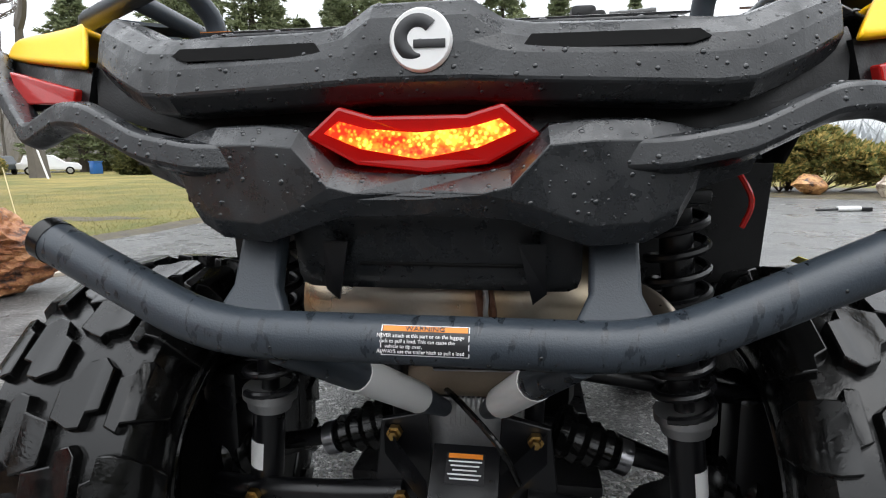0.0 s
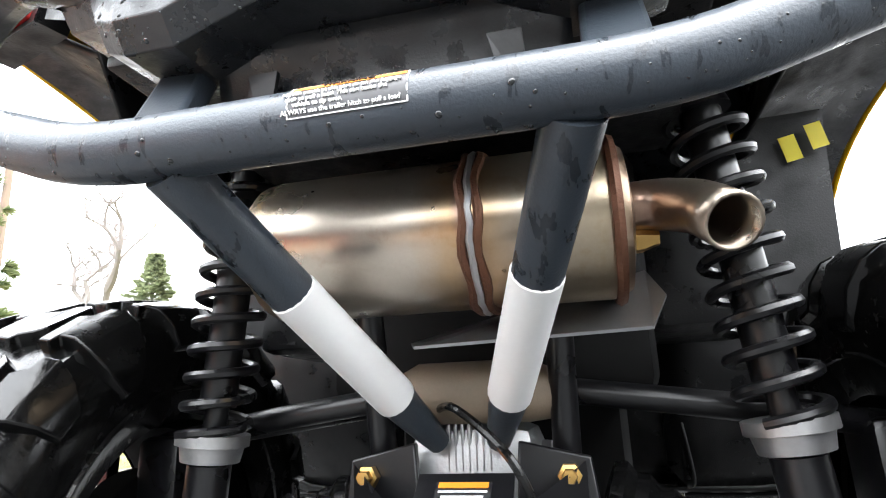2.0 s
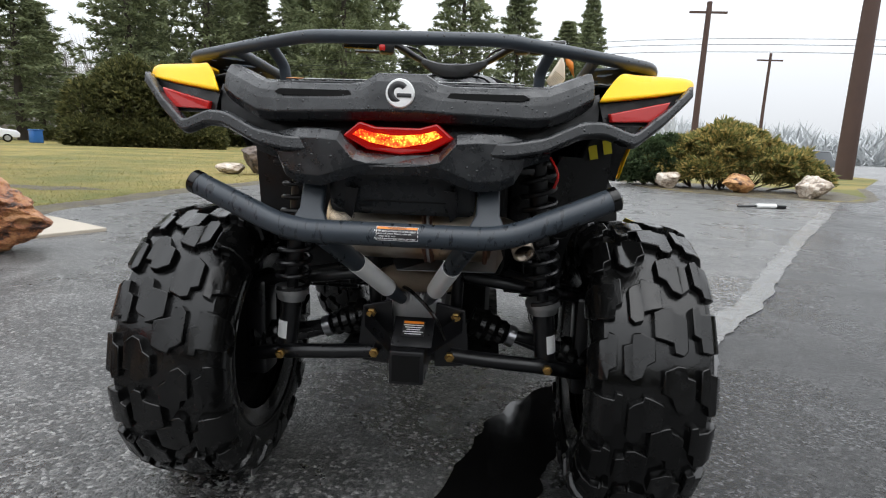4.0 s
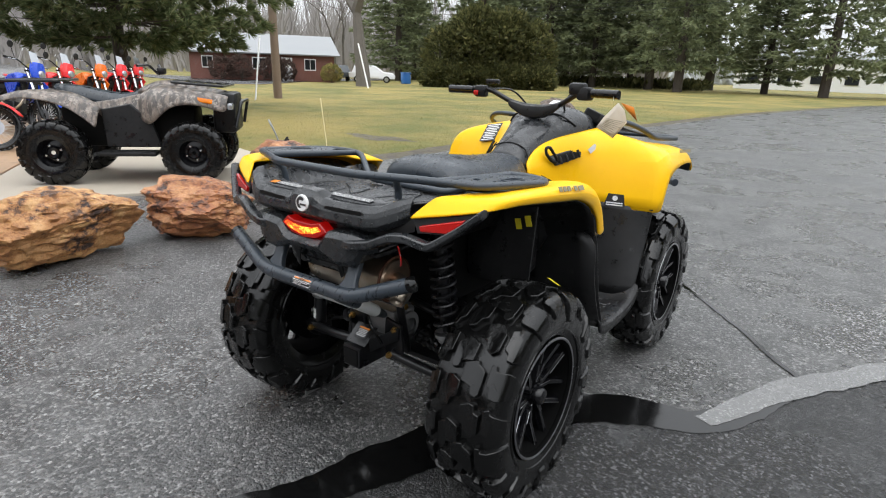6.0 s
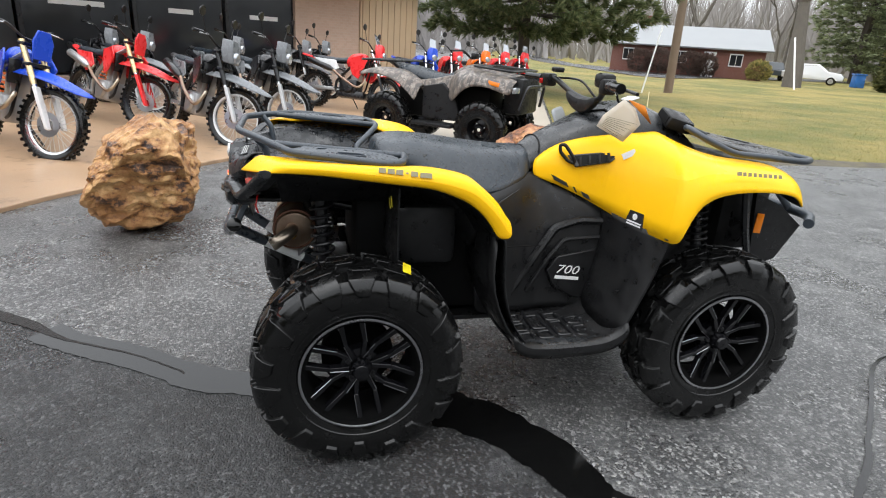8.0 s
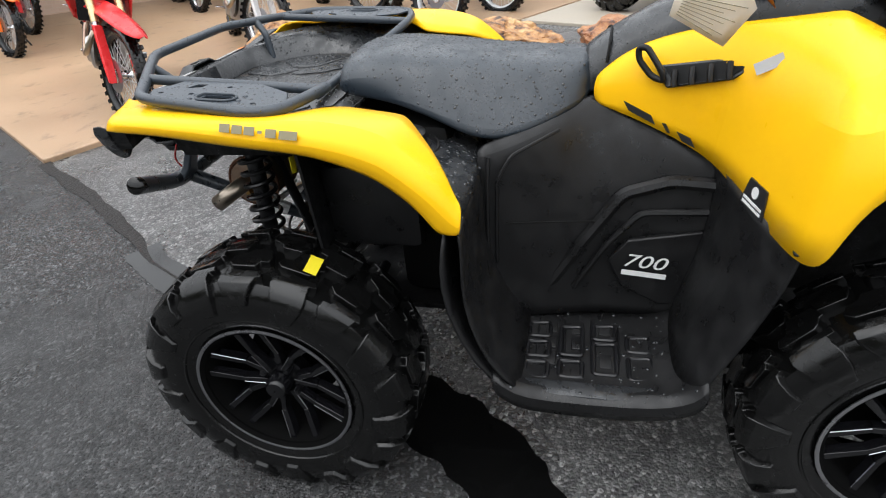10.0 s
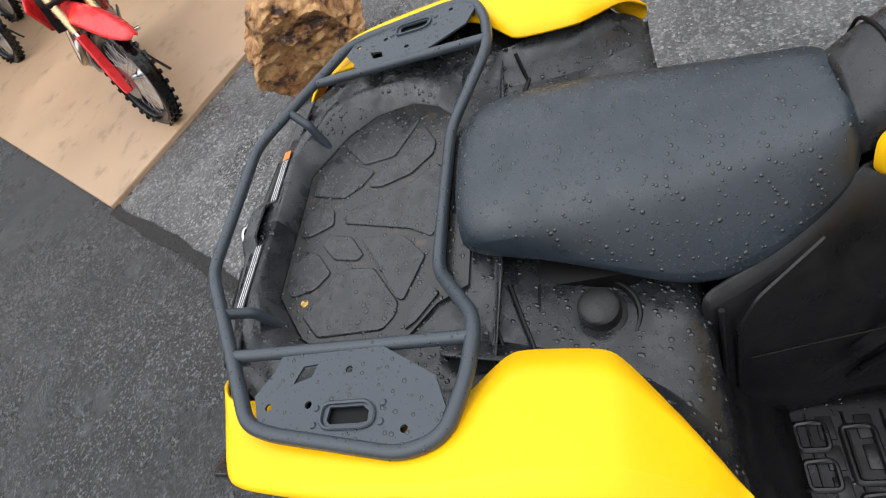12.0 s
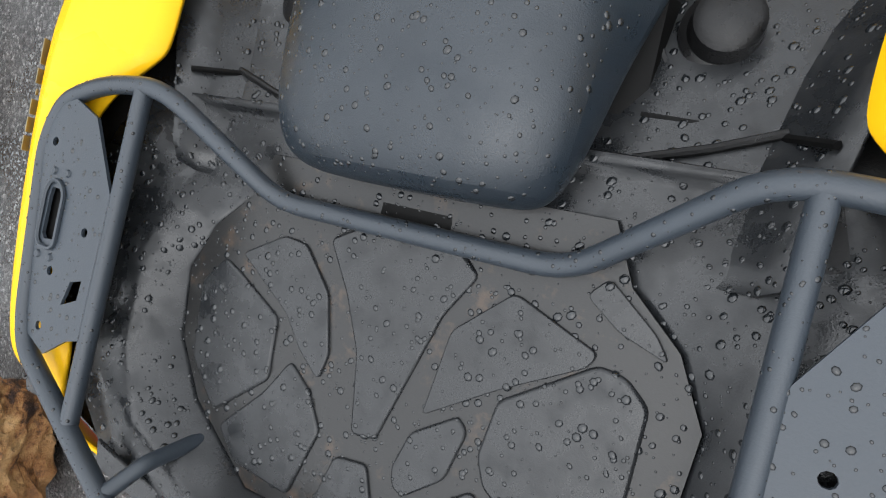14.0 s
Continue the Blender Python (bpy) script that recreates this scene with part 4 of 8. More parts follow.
for s, c in ((-1, "orange"), (1, "white")):
    a = facing((s * 0.13, -0.34, 0.9195), (0, -0.15, 0.99), (0, 1, 0.1))
    lab = put("warning_label", move(box(0.15, 0.022, 0.0014), a), M["sticker_black"], atv, "narrow printed warning label")
    for k in range(3):
        put("print_line", move(box(0.145 if s > 0 else 0.115, 0.0016, 0.0005, (0 if s > 0 else 0.012, 0.006 - 0.006 * k, 0.001)), a), M["white"], lab)
    if s < 0:
        put("print_block", move(box(0.026, 0.02, 0.0005, (-0.062, 0, 0.001)), a), M["orange"], lab)

# seat
ST = []
for y, hw, top, low, lw in ((0.088, 0.10, 0.925, 0.885, 0.12), (0.10, 0.135, 0.95, 0.878, 0.145), (0.14, 0.148, 0.967, 0.872, 0.165), (0.22, 0.15, 0.970, 0.866, 0.18), (0.34, 0.148, 0.958, 0.835, 0.215), (0.45, 0.138, 0.944, 0.778, 0.235), (0.55, 0.122, 0.936, 0.795, 0.205), (0.63, 0.108, 0.934, 0.822, 0.155), (0.69, 0.09, 0.94, 0.85, 0.108)):
    ST.append([(0, y, top), (hw * 0.55, y, top - 0.003), (hw * 0.92, y, top - 0.016), (hw * 1.12, y, top - 0.045), (lw, y, low + 0.012), (lw - 0.006, y, low), (lw * 0.6, y, low + 0.005), (0, y, low + 0.01)])
rowsS = [r[:-1] + [(0, r[0][1], r[-1][2])] + [(-p[0], p[1], p[2]) for p in reversed(r[1:-1])] for r in ST]
seat = put("seat", capped([r[::-1] for r in rowsS]), M["seat_vinyl"], atv, "padded black vinyl seat beaded with rain", sub=2, tidy=True)
# deck beside the seat, and the filler cap
def deck_rows(spec):
    return grid([[(0.12, y, z0), (0.19, y, z0), (x1 - 0.04, y, z0 - 0.006), (x1, y, z1)][::-1] for y, z0, x1, z1 in spec])
both("side_deck", deck_rows(((0.06, 0.86, 0.34, 0.90), (0.12, 0.845, 0.345, 0.895), (0.2, 0.815, 0.365, 0.897), (0.3, 0.79, 0.385, 0.888), (0.38, 0.775, 0.445, 0.845), (0.425, 0.762, 0.50, 0.775), (0.446, 0.740, 0.520, 0.735))), M["grey_plastic"], "black deck between seat and fender", sub=1, thick=0.004)
both("foot_wall", deck_rows(((0.440, 0.742, 0.518, 0.742), (0.450, 0.70, 0.526, 0.70), (0.446, 0.62, 0.538, 0.62), (0.455, 0.54, 0.544, 0.54), (0.490, 0.43, 0.548, 0.43), (0.555, 0.352, 0.546, 0.356))), M["black_plastic"], "matt black wall behind the foot well", sub=1, thick=0.004)
for s in (1, -1):
    put("cap_recess", move(lathe([(0.0005, -0.004), (0.052, -0.004), (0.056, 0.004), (0.060, 0.004), (0.064, -0.006)], 32, "z"), Matrix.Translation((s * 0.245, 0.295, 0.79)) @ pose(0, 0, 0, -5, 8 * s, 0)), M["black_plastic"], atv, "raised ring round the cap")
# the hole's shade is a black slab lying on the floor
put("latch_opening", box(0.085, 0.03, 0.003, (0.0, 0.074, 0.8675), 0.001), M["dark"], atv, "black slab painting the shaded latch opening under the seat")
for k in range(2):
    both("deck_rib", tube([(0.195, 0.115 + 0.045 * k, 0.850 - 0.012 * k), (0.26, 0.135 + 0.045 * k, 0.842 - 0.012 * k), (0.315, 0.155 + 0.045 * k, 0.845 - 0.01 * k)], 0.0045, 8), M["black_plastic"])
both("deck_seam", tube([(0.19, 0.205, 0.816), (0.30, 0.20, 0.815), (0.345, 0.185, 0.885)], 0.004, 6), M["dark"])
put("filler_cap", move(lathe([(0.0005, 0.03), (0.024, 0.029), (0.031, 0.024), (0.034, 0.0), (0.041, -0.004), (0.042, -0.016)], 28, "z"), Matrix.Translation((0.245, 0.295, 0.80)) @ pose(0, 0, 0, -5, 8, 0)), M["black_plastic"], atv, "round black fuel cap")
put("filler_cap", move(lathe([(0.0005, 0.03), (0.024, 0.029), (0.031, 0.024), (0.034, 0.0), (0.041, -0.004), (0.042, -0.016)], 28, "z"), Matrix.Translation((-0.245, 0.295, 0.80)) @ pose(0, 0, 0, -5, -8, 0)), M["black_plastic"], atv, "round black storage cap")

# side panels under the seat
SP = []
for y, zt, zb, x, xt in ((0.44, 0.772, 0.36, 0.258, 0.25), (0.50, 0.785, 0.35, 0.25, 0.232), (0.60, 0.815, 0.345, 0.23, 0.185), (0.68, 0.85, 0.345, 0.21, 0.11), (0.75, 0.83, 0.345, 0.205, 0.118), (0.84, 0.79, 0.345, 0.207, 0.15), (0.92, 0.745, 0.345, 0.217, 0.18), (0.99, 0.72, 0.345, 0.23, 0.20)):
    SP.append([(xt - 0.02, y, zt + 0.012), (xt + 0.004, y, zt - 0.006), (xt * 0.75 + x * 0.25 + 0.01, y, zt - 0.05), (x + 0.01, y, zt * 0.5 + zb * 0.5), (x + 0.014, y, zb + 0.1), (x + 0.03, y, zb)])
both("side_panel", grid(SP), M["black_plastic"], "matt black side panel", sub=2, thick=0.005, tidy=True)
def ridge(pts, wd, x0=0.0):
    return tube(rounded(pts, 0.02, 4), wd, 8)
both("panel_seam", ridge([(0.270, 0.455, 0.37), (0.266, 0.462, 0.70), (0.252, 0.465, 0.765)], 0.005), M["black_plastic"])
both("panel_rib", ridge([(0.232, 0.60, 0.42), (0.228, 0.68, 0.55), (0.208, 0.76, 0.66), (0.205, 0.86, 0.69), (0.222, 0.95, 0.69)], 0.016), M["black_plastic"])
both("panel_rib", ridge([(0.236, 0.66, 0.42), (0.232, 0.73, 0.54), (0.222, 0.80, 0.62), (0.232, 0.95, 0.63)], 0.008), M["black_plastic"])
bp = [(0.238, 0.735, 0.50), (0.236, 0.775, 0.555), (0.238, 0.94, 0.585), (0.246, 0.965, 0.40), (0.246, 0.86, 0.385), (0.242, 0.77, 0.43)]
both("badge_panel", slab(bp, 0.015, (1, 0, 0)), M["black_plastic"], "raised black panel with a badge", tidy=True, bev=0.004)
for s in (1, -1):
    at = facing((s * 0.2465, 0.815, 0.503), (s, 0, 0.05)) @ pose(0, 0, 0, 0, 0, -6 * s)
    lettering("700", 0.048, at, M["white"], atv, "engine_badge", 1.35, 0.25, "white number on the side panel")
    put("badge_bar", move(box(0.10, 0.013, 0.001, (0.005, -0.031, 0.0)), at), M["white"], atv, "plain white bar")

# foot wells
FW = []
for y, zi, zo, xo in ((0.50, 0.352, 0.40, 0.55), (0.545, 0.338, 0.362, 0.549), (0.60, 0.334, 0.349, 0.547), (0.80, 0.336, 0.350, 0.545), (0.86, 0.345, 0.364, 0.547), (0.905, 0.375, 0.388, 0.55), (0.925, 0.41, 0.42, 0.548)):
    FW.append([(0.22, y, zi), (0.30, y, zi - 0.004), (0.48, y, zi - 0.004), (xo - 0.025, y, zo), (xo, y, zo - 0.006), (xo - 0.006, y, zo - 0.045)])
both("foot_well", grid([r[::-1] for r in FW]), M["black_plastic"], "black foot well with tread blocks", sub=1, thick=0.006)
for i in range(6):
    for k in range(4):
        if (i + k) % 5 != 4:
            both("tread_block", box(0.045, 0.028, 0.014, (0.30 + 0.055 * k, 0.55 + 0.062 * i, 0.335), 0.003), M["black_plastic"])
    both("tread_bar", rod((0.27, 0.52 + 0.062 * i, 0.337), (0.49, 0.52 + 0.062 * i, 0.337), 0.004, 6), M["frame_black"])
both("panel_line", tube([(0.262, 0.50, 0.605), (0.246, 0.60, 0.603), (0.231, 0.70, 0.60)], 0.0022, 6), M["dark"])
both("panel_edge", tube(rounded([(0.266, 0.478, 0.50), (0.262, 0.484, 0.715), (0.241, 0.515, 0.765), (0.178, 0.615, 0.80)], 0.015), 0.004, 6), M["black_plastic"])
for cx, cy, lx, ly in ((0.315, 0.585, 0.05, 0.05), (0.385, 0.585, 0.05, 0.05), (0.455, 0.585, 0.05, 0.05), (0.35, 0.66, 0.10, 0.05), (0.445, 0.66, 0.05, 0.05), (0.315, 0.735, 0.05, 0.05), (0.405, 0.735, 0.10, 0.05), (0.35, 0.81, 0.05, 0.05), (0.43, 0.81, 0.07, 0.05)):
    both("tread_frame", tube(rounded([(cx - lx / 2, cy - ly / 2, 0.342), (cx + lx / 2, cy - ly / 2, 0.342), (cx + lx / 2, cy + ly / 2, 0.342), (cx - lx / 2, cy + ly / 2, 0.342)], 0.010, 3, True), 0.0055, 8, True), M["frame_black"])
both("step_edge", box(0.045, 0.29, 0.016, (0.515, 0.70, 0.346), 0.006), M["grey_plastic"], "smooth worn step edge")
# leg shields under the front body
LS = [[(0.19, 0.935, 0.745), (0.30, 0.955, 0.735), (0.40, 0.975, 0.73), (0.50, 1.00, 0.725), (0.553, 1.018, 0.735), (0.52, 1.03, 0.735)],
      [(0.235, 0.945, 0.68), (0.30, 0.95, 0.66), (0.40, 0.96, 0.65), (0.48, 0.978, 0.65), (0.552, 1.004, 0.65), (0.52, 1.018, 0.65)],
      [(0.24, 0.925, 0.52), (0.30, 0.922, 0.52), (0.40, 0.925, 0.52), (0.47, 0.932, 0.52), (0.55, 0.961, 0.52), (0.52, 0.978, 0.52)],
      [(0.245, 0.885, 0.38), (0.30, 0.875, 0.365), (0.40, 0.872, 0.36), (0.47, 0.875, 0.362), (0.55, 0.903, 0.380), (0.52, 0.92, 0.385)]]
both("leg_shield", grid(LS), M["black_plastic"], "black leg shield", sub=2, thick=0.005, tidy=True)

# front body: inner top, mid top, crease, lower edge
FB = [
    [(0.092, 0.695, 0.90), (0.104, 0.688, 0.888), (0.112, 0.685, 0.865), (0.112, 0.687, 0.836)],
    [(0.088, 0.765, 0.955), (0.115, 0.762, 0.938), (0.134, 0.755, 0.89), (0.136, 0.75, 0.822)],
    [(0.115, 0.87, 0.99), (0.142, 0.865, 0.972), (0.168, 0.85, 0.885), (0.174, 0.865, 0.775)],
    [(0.158, 0.97, 1.008), (0.186, 0.978, 0.982), (0.218, 0.955, 0.915), (0.205, 0.935, 0.738)],
    [(0.20, 1.07, 1.025), (0.27, 1.055, 1.0), (0.325, 1.00, 0.92), (0.32, 0.962, 0.722)],
    [(0.212, 1.09, 1.03), (0.35, 1.07, 1.0), (0.455, 1.015, 0.94), (0.45, 0.985, 0.715)],
    [(0.222, 1.102, 1.032), (0.388, 1.078, 1.0), (0.532, 1.034, 0.948), (0.548, 1.006, 0.712)],
    [(0.228, 1.108, 1.032), (0.392, 1.084, 1.0), (0.545, 1.046, 0.949), (0.565, 1.038, 0.710)],
    [(0.24, 1.125, 1.024), (0.40, 1.105, 0.999), (0.552, 1.072, 0.951), (0.567, 1.052, 0.760)],
    [(0.25, 1.14, 1.016), (0.41, 1.13, 0.997), (0.553, 1.11, 0.952), (0.568, 1.085, 0.850)],
    [(0.31, 1.19, 0.99), (0.43, 1.18, 0.985), (0.552, 1.17, 0.950), (0.570, 1.165, 0.884)],
    [(0.355, 1.27, 0.968), (0.445, 1.27, 0.97), (0.548, 1.27, 0.945), (0.570, 1.28, 0.894)],
    [(0.37, 1.40, 0.96), (0.45, 1.40, 0.96), (0.545, 1.40, 0.938), (0.568, 1.41, 0.888)],
    [(0.385, 1.46, 0.953), (0.455, 1.46, 0.95), (0.540, 1.46, 0.930), (0.562, 1.465, 0.872)],
    [(0.39, 1.49, 0.947), (0.45, 1.495, 0.942), (0.532, 1.50, 0.910), (0.554, 1.502, 0.845)],
    [(0.39, 1.505, 0.930), (0.448, 1.510, 0.924), (0.528, 1.512, 0.885), (0.550, 1.512, 0.825)],
]
fenders = both("front_fender", grid(FB), M["yellow"], "glossy wet yellow front body panel", sub=2, thick=0.006)
bpy.context.view_layer.update()
def on_fender(s, y, z, lift=0.002):
    """The point of the fender's outer skin beside (y, z), lifted a little."""
    ev = fenders[0 if s > 0 else 1].evaluated_get(bpy.context.evaluated_depsgraph_get())
    ok, p, n, i = ev.ray_cast(Vector((s * 1.0, y, z)), Vector((-s, 0, 0)))
    return (p if ok else Vector((s * 0.2, y, z))) + Vector((s * lift, 0, 0))

FL = [[(x0 - 0.012, y0, z0 + 0.006), (x0 - 0.06, y0, z0 + 0.012), (0.40, y0, 0.86), (0.26, y0, 0.80), (0.24, y0, 0.45)] for x0, y0, z0 in (r[3] for r in FB[6:])]
both("wheel_well", grid(FL), M["black_plastic"], "matt black wheel-well liner", thick=0.004)
put("nose", box(0.62, 0.22, 0.34, (0, 1.50, 0.76), 0.03), M["black_plastic"], atv, "black front grille and lamp housing")
put("skid_plate", box(0.40, 1.5, 0.02, (0, 0.75, 0.30), 0.006), M["black_plastic"], atv)
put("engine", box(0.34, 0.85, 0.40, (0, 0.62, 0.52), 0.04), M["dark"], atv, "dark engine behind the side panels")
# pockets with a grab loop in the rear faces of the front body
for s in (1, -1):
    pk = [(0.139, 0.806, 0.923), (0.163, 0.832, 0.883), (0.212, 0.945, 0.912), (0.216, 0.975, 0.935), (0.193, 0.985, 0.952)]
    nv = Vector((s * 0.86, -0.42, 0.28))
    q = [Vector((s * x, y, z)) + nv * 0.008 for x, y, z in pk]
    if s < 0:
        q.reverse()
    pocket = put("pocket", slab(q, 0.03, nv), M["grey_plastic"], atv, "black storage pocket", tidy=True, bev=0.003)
    # black slab on the pocket's face paints the shade of its recess
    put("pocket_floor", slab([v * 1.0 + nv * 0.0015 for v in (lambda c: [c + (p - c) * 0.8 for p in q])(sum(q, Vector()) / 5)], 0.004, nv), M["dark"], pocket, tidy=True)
    for k in range(4):
        a = Vector((s * (0.172 + 0.0125 * k), 0.845 + 0.031 * k, 0.898 + 0.008 * k)) + nv * 0.01
        put("pocket_rib", tube([a + Vector((-s * 0.008, 0.0, 0.022)), a + nv * 0.004, a + Vector((s * 0.006, 0, -0.008))], 0.006, 8), M["black_plastic"], pocket)
    if s > 0:
        put("grab_loop", tube(rounded([(0.158, 0.800, 0.905), (0.144, 0.772, 0.938), (0.142, 0.770, 0.962), (0.152, 0.786, 0.964), (0.172, 0.818, 0.918), (0.172, 0.822, 0.900)], 0.012, 4, True), 0.0065, 10, True), M["black_plastic"], atv, "black grab loop")
        put("blue_sticker", move(box(0.05, 0.022, 0.001), facing(on_fender(1, 0.99, 0.952, 0.014), (0.80, -0.45, 0.40), (0.2, -0.3, 1)) @ pose(0, 0, 0, 0, 0, 20)), M["aluminium"], atv, "small pale printed sticker")
    else:
        wl_ = put("warning_label", move(box(0.10, 0.105, 0.0015), facing((-0.285, 1.022, 0.975), (-0.25, -0.72, 0.65), (0, 0.6, 0.7))), M["sticker_black"], atv, "large printed warning label")
        for k in range(9):
            put("print_line", move(box(0.085 - 0.02 * (k % 2), 0.005, 0.0008, (0, 0.044 - 0.011 * k, 0.0012)), facing((-0.285, 1.022, 0.975), (-0.25, -0.72, 0.65), (0, 0.6, 0.7))), M["white"], wl_)
    # warning sign on the lower rear face
    wm = facing((s * 0.385, 0.977, 0.745), (s * 0.2, -0.97, 0.1))
    sg = put("warning_sign", move(slab([(-0.045, -0.026, 0.004), (0.045, -0.026, 0.004), (0.034, 0.028, 0.004), (-0.030, 0.028, 0.004)], 0.003), wm), M["sticker_black"], atv, "black warning sign with white marks", tidy=True)
    put("sign_disc", move(lathe([(0.0005, 0.0052), (0.011, 0.0052), (0.0112, 0.0035)], 20, "z"), wm @ Matrix.Translation((0, 0.01, 0))), M["white"], sg)
    for k in range(2):
        put("print_line", move(box(0.07, 0.005, 0.001, (0, -0.010 - 0.009 * k, 0.0045)), wm), M["white"], sg)

# centre console and instrument pod
CN = []
for y, hw, top, low in ((0.665, 0.075, 0.935, 0.88), (0.70, 0.082, 0.965, 0.89), (0.78, 0.085, 1.008, 0.94), (0.88, 0.112, 1.055, 0.975), (0.97, 0.15, 1.092, 0.99), (1.05, 0.18, 1.118, 1.01), (1.12, 0.185, 1.118, 1.02), (1.20, 0.175, 1.09, 1.0), (1.27, 0.17, 1.05, 0.97), (1.33, 0.17, 1.0, 0.93)):
    CN.append([(0, y, top), (hw * 0.5, y, top - 0.004), (hw * 0.82, y, top - 0.02), (hw, y, (top + low) / 2), (hw + 0.012, y, low), (hw + 0.012, y, low - 0.03)])
put("console", grid(mirrored_rows(CN)), M["grey_plastic"], atv, "black console with stepped seams", sub=2, thick=0.005, tidy=True)
put("console_seam", tube(spline([(-0.092, 0.71, 0.92), (-0.07, 0.715, 0.957), (0, 0.72, 0.975), (0.07, 0.715, 0.957), (0.092, 0.71, 0.92)], 6), 0.003, 8), M["dark"], atv)
put("console_seam", tube(rounded([(-0.165, 1.0, 1.04), (-0.12, 0.96, 1.078), (-0.07, 0.975, 1.09), (-0.03, 0.93, 1.077), (0.03, 0.93, 1.077), (0.07, 0.975, 1.09), (0.12, 0.96, 1.078), (0.165, 1.0, 1.04)], 0.02), 0.004, 8), M["dark"], atv)
put("display", move(box(0.07, 0.045, 0.006, (0, 0, 0), 0.004), facing((0.02, 1.10, 1.13), (0, -0.3, 0.95), (0, 1, 0.3))), M["white"], atv, "pale instrument display")
for s in (1, -1):
    put("air_intake", move(box(0.10, 0.11, 0.05, (0, 0, 0), 0.012), facing((s * 0.17, 1.215, 1.068), (s * 0.35, 0.2, 0.9), (0, 1, -0.3))), M["black_plastic"], atv, "black air intake")
    # black box on the closed face paints the mouth's shade
    put("intake_mouth", move(box(0.07, 0.012, 0.03, (0, -0.052, 0.004)), facing((s * 0.17, 1.215, 1.068), (s * 0.35, 0.2, 0.9), (0, 1, -0.3))), M["dark"], atv)

# handlebar
bar = put("handlebar", tube(rounded([(-0.40, 0.825, 1.176), (-0.22, 0.875, 1.186), (-0.12, 0.915, 1.13), (-0.05, 0.93, 1.115), (0.05, 0.93, 1.115), (0.12, 0.915, 1.13), (0.22, 0.875, 1.186), (0.40, 0.835, 1.186)], 0.04, 5), 0.0115, 12), M["frame_black"], atv, "black steel handlebar")
put("bar_pad", capped([[(x, y0 - 0.02, z0), (x, y0 + 0.02, z0 + 0.004), (x, y0 + 0.024, z1), (x, y0 - 0.016, z1 + 0.004)] for x, y0, z0, z1 in ((-0.135, 0.90, 1.115, 1.145), (-0.07, 0.905, 1.075, 1.128), (-0.04, 0.905, 1.06, 1.125), (0.04, 0.905, 1.06, 1.125), (0.07, 0.905, 1.075, 1.128), (0.135, 0.90, 1.115, 1.145))]), M["black_plastic"], bar, "black padded bar cover", sub=1, tidy=True)
for s in (1, -1):
    z = 1.181 + s * 0.005
    put("grip", tube([(s * (0.285 + 0.013 * k), 0.854 - 0.0027 * k, z) for k in range(10)], [0.0165 if k % 2 else 0.0178 for k in range(10)], 14), M["rubber"], bar, "ribbed rubber grip")
    put("brake_lever", tube(spline([(s * 0.235, 0.89, z - 0.004), (s * 0.27, 0.93, z - 0.012), (s * 0.38, 0.905, z - 0.015)], 5), 0.006, 8), M["frame_black"], bar)
    put("switch_box", move(box(0.055, 0.05, 0.052, (0, 0, 0), 0.01), Matrix.Translation((s * 0.25, 0.866, z - 0.004)) @ pose(0, 0, 0, 0, 0, -14 * s)), M["black_plastic"], bar)
    put("cable", tube(spline([(s * 0.23, 0.895, z + 0.005), (s * 0.15, 0.96, 1.18), (s * 0.10, 1.0, 1.13), (s * 0.09, 1.04, 1.09)], 5), 0.0045, 8), M["rubber"], bar)
put("kill_switch", box(0.022, 0.014, 0.022, (-0.262, 0.838, 1.165), 0.004), M["red_lens"], bar, "red switch")
put("mirror_pod", box(0.06, 0.035, 0.02, (-0.20, 0.88, 1.215), 0.006), M["black_plastic"], bar)
put("throttle_box", box(0.07, 0.055, 0.05, (0.215, 0.872, 1.2), 0.014), M["black_plastic"], bar)
# paper tag on the grip
TAG = [(0.851, 1.156), (0.802, 1.098), (0.797, 1.06), (0.880, 1.016), (0.911, 1.079), (0.888, 1.128)]
def on_tag(y, z, off=0.0):
    """A point on the hanging sheet, which leans in below and curls a little."""
    return Vector((0.402 - 0.28 * (1.16 - z) + 0.62 * (y - 0.85) + 0.006 * math.sin(40 * z + 25 * y) + off, y, z))
cy_, cz_ = 0.855, 1.085
rings = [[on_tag(cy_ + (y - cy_) * k, cz_ + (z - cz_) * k) for y, z in TAG] for k in (1.0, 0.66, 0.33)]
tv, tf = grid(rings, True)
tag = thing("paper_tag", "torn wet cream paper tag tied to the handlebar grip", "tag")
put("sheet", (tv + [on_tag(cy_, cz_)], tf + [(12 + i, 12 + (i + 1) % 6, 18) for i in range(6)]), M["paper"], tag, "printed cream paper", thick=0.0012, tidy=True)
put("stub", ([on_tag(0.86, 1.155, 0.004), on_tag(0.89, 1.128, 0.006), on_tag(0.925, 1.085, 0.03), on_tag(0.90, 1.14, 0.02)], [(0, 1, 2, 3)]), M["orange"], tag, "orange torn stub", thick=0.0012)
for k in range(8):
    p, q = Vector((0.808, 1.096)).lerp(Vector((0.802, 1.066)), k / 7), Vector((0.905, 1.078)).lerp(Vector((0.874, 1.026)), k / 7)
    for off in (0.002, -0.0026):
        put("print_line", tube([on_tag(*p.lerp(q, u), off) for u in (0.06, 0.35, 0.65, 0.94 - 0.12 * (k % 3))], 0.0006, 5), M["grey_letter"], tag)
put("string", tube(rounded([(0.372, 0.845, 1.20), (0.386, 0.815, 1.185), (0.386, 0.825, 1.16), (0.372, 0.845, 1.20)], 0.01), 0.0012, 6), M["white"], tag)

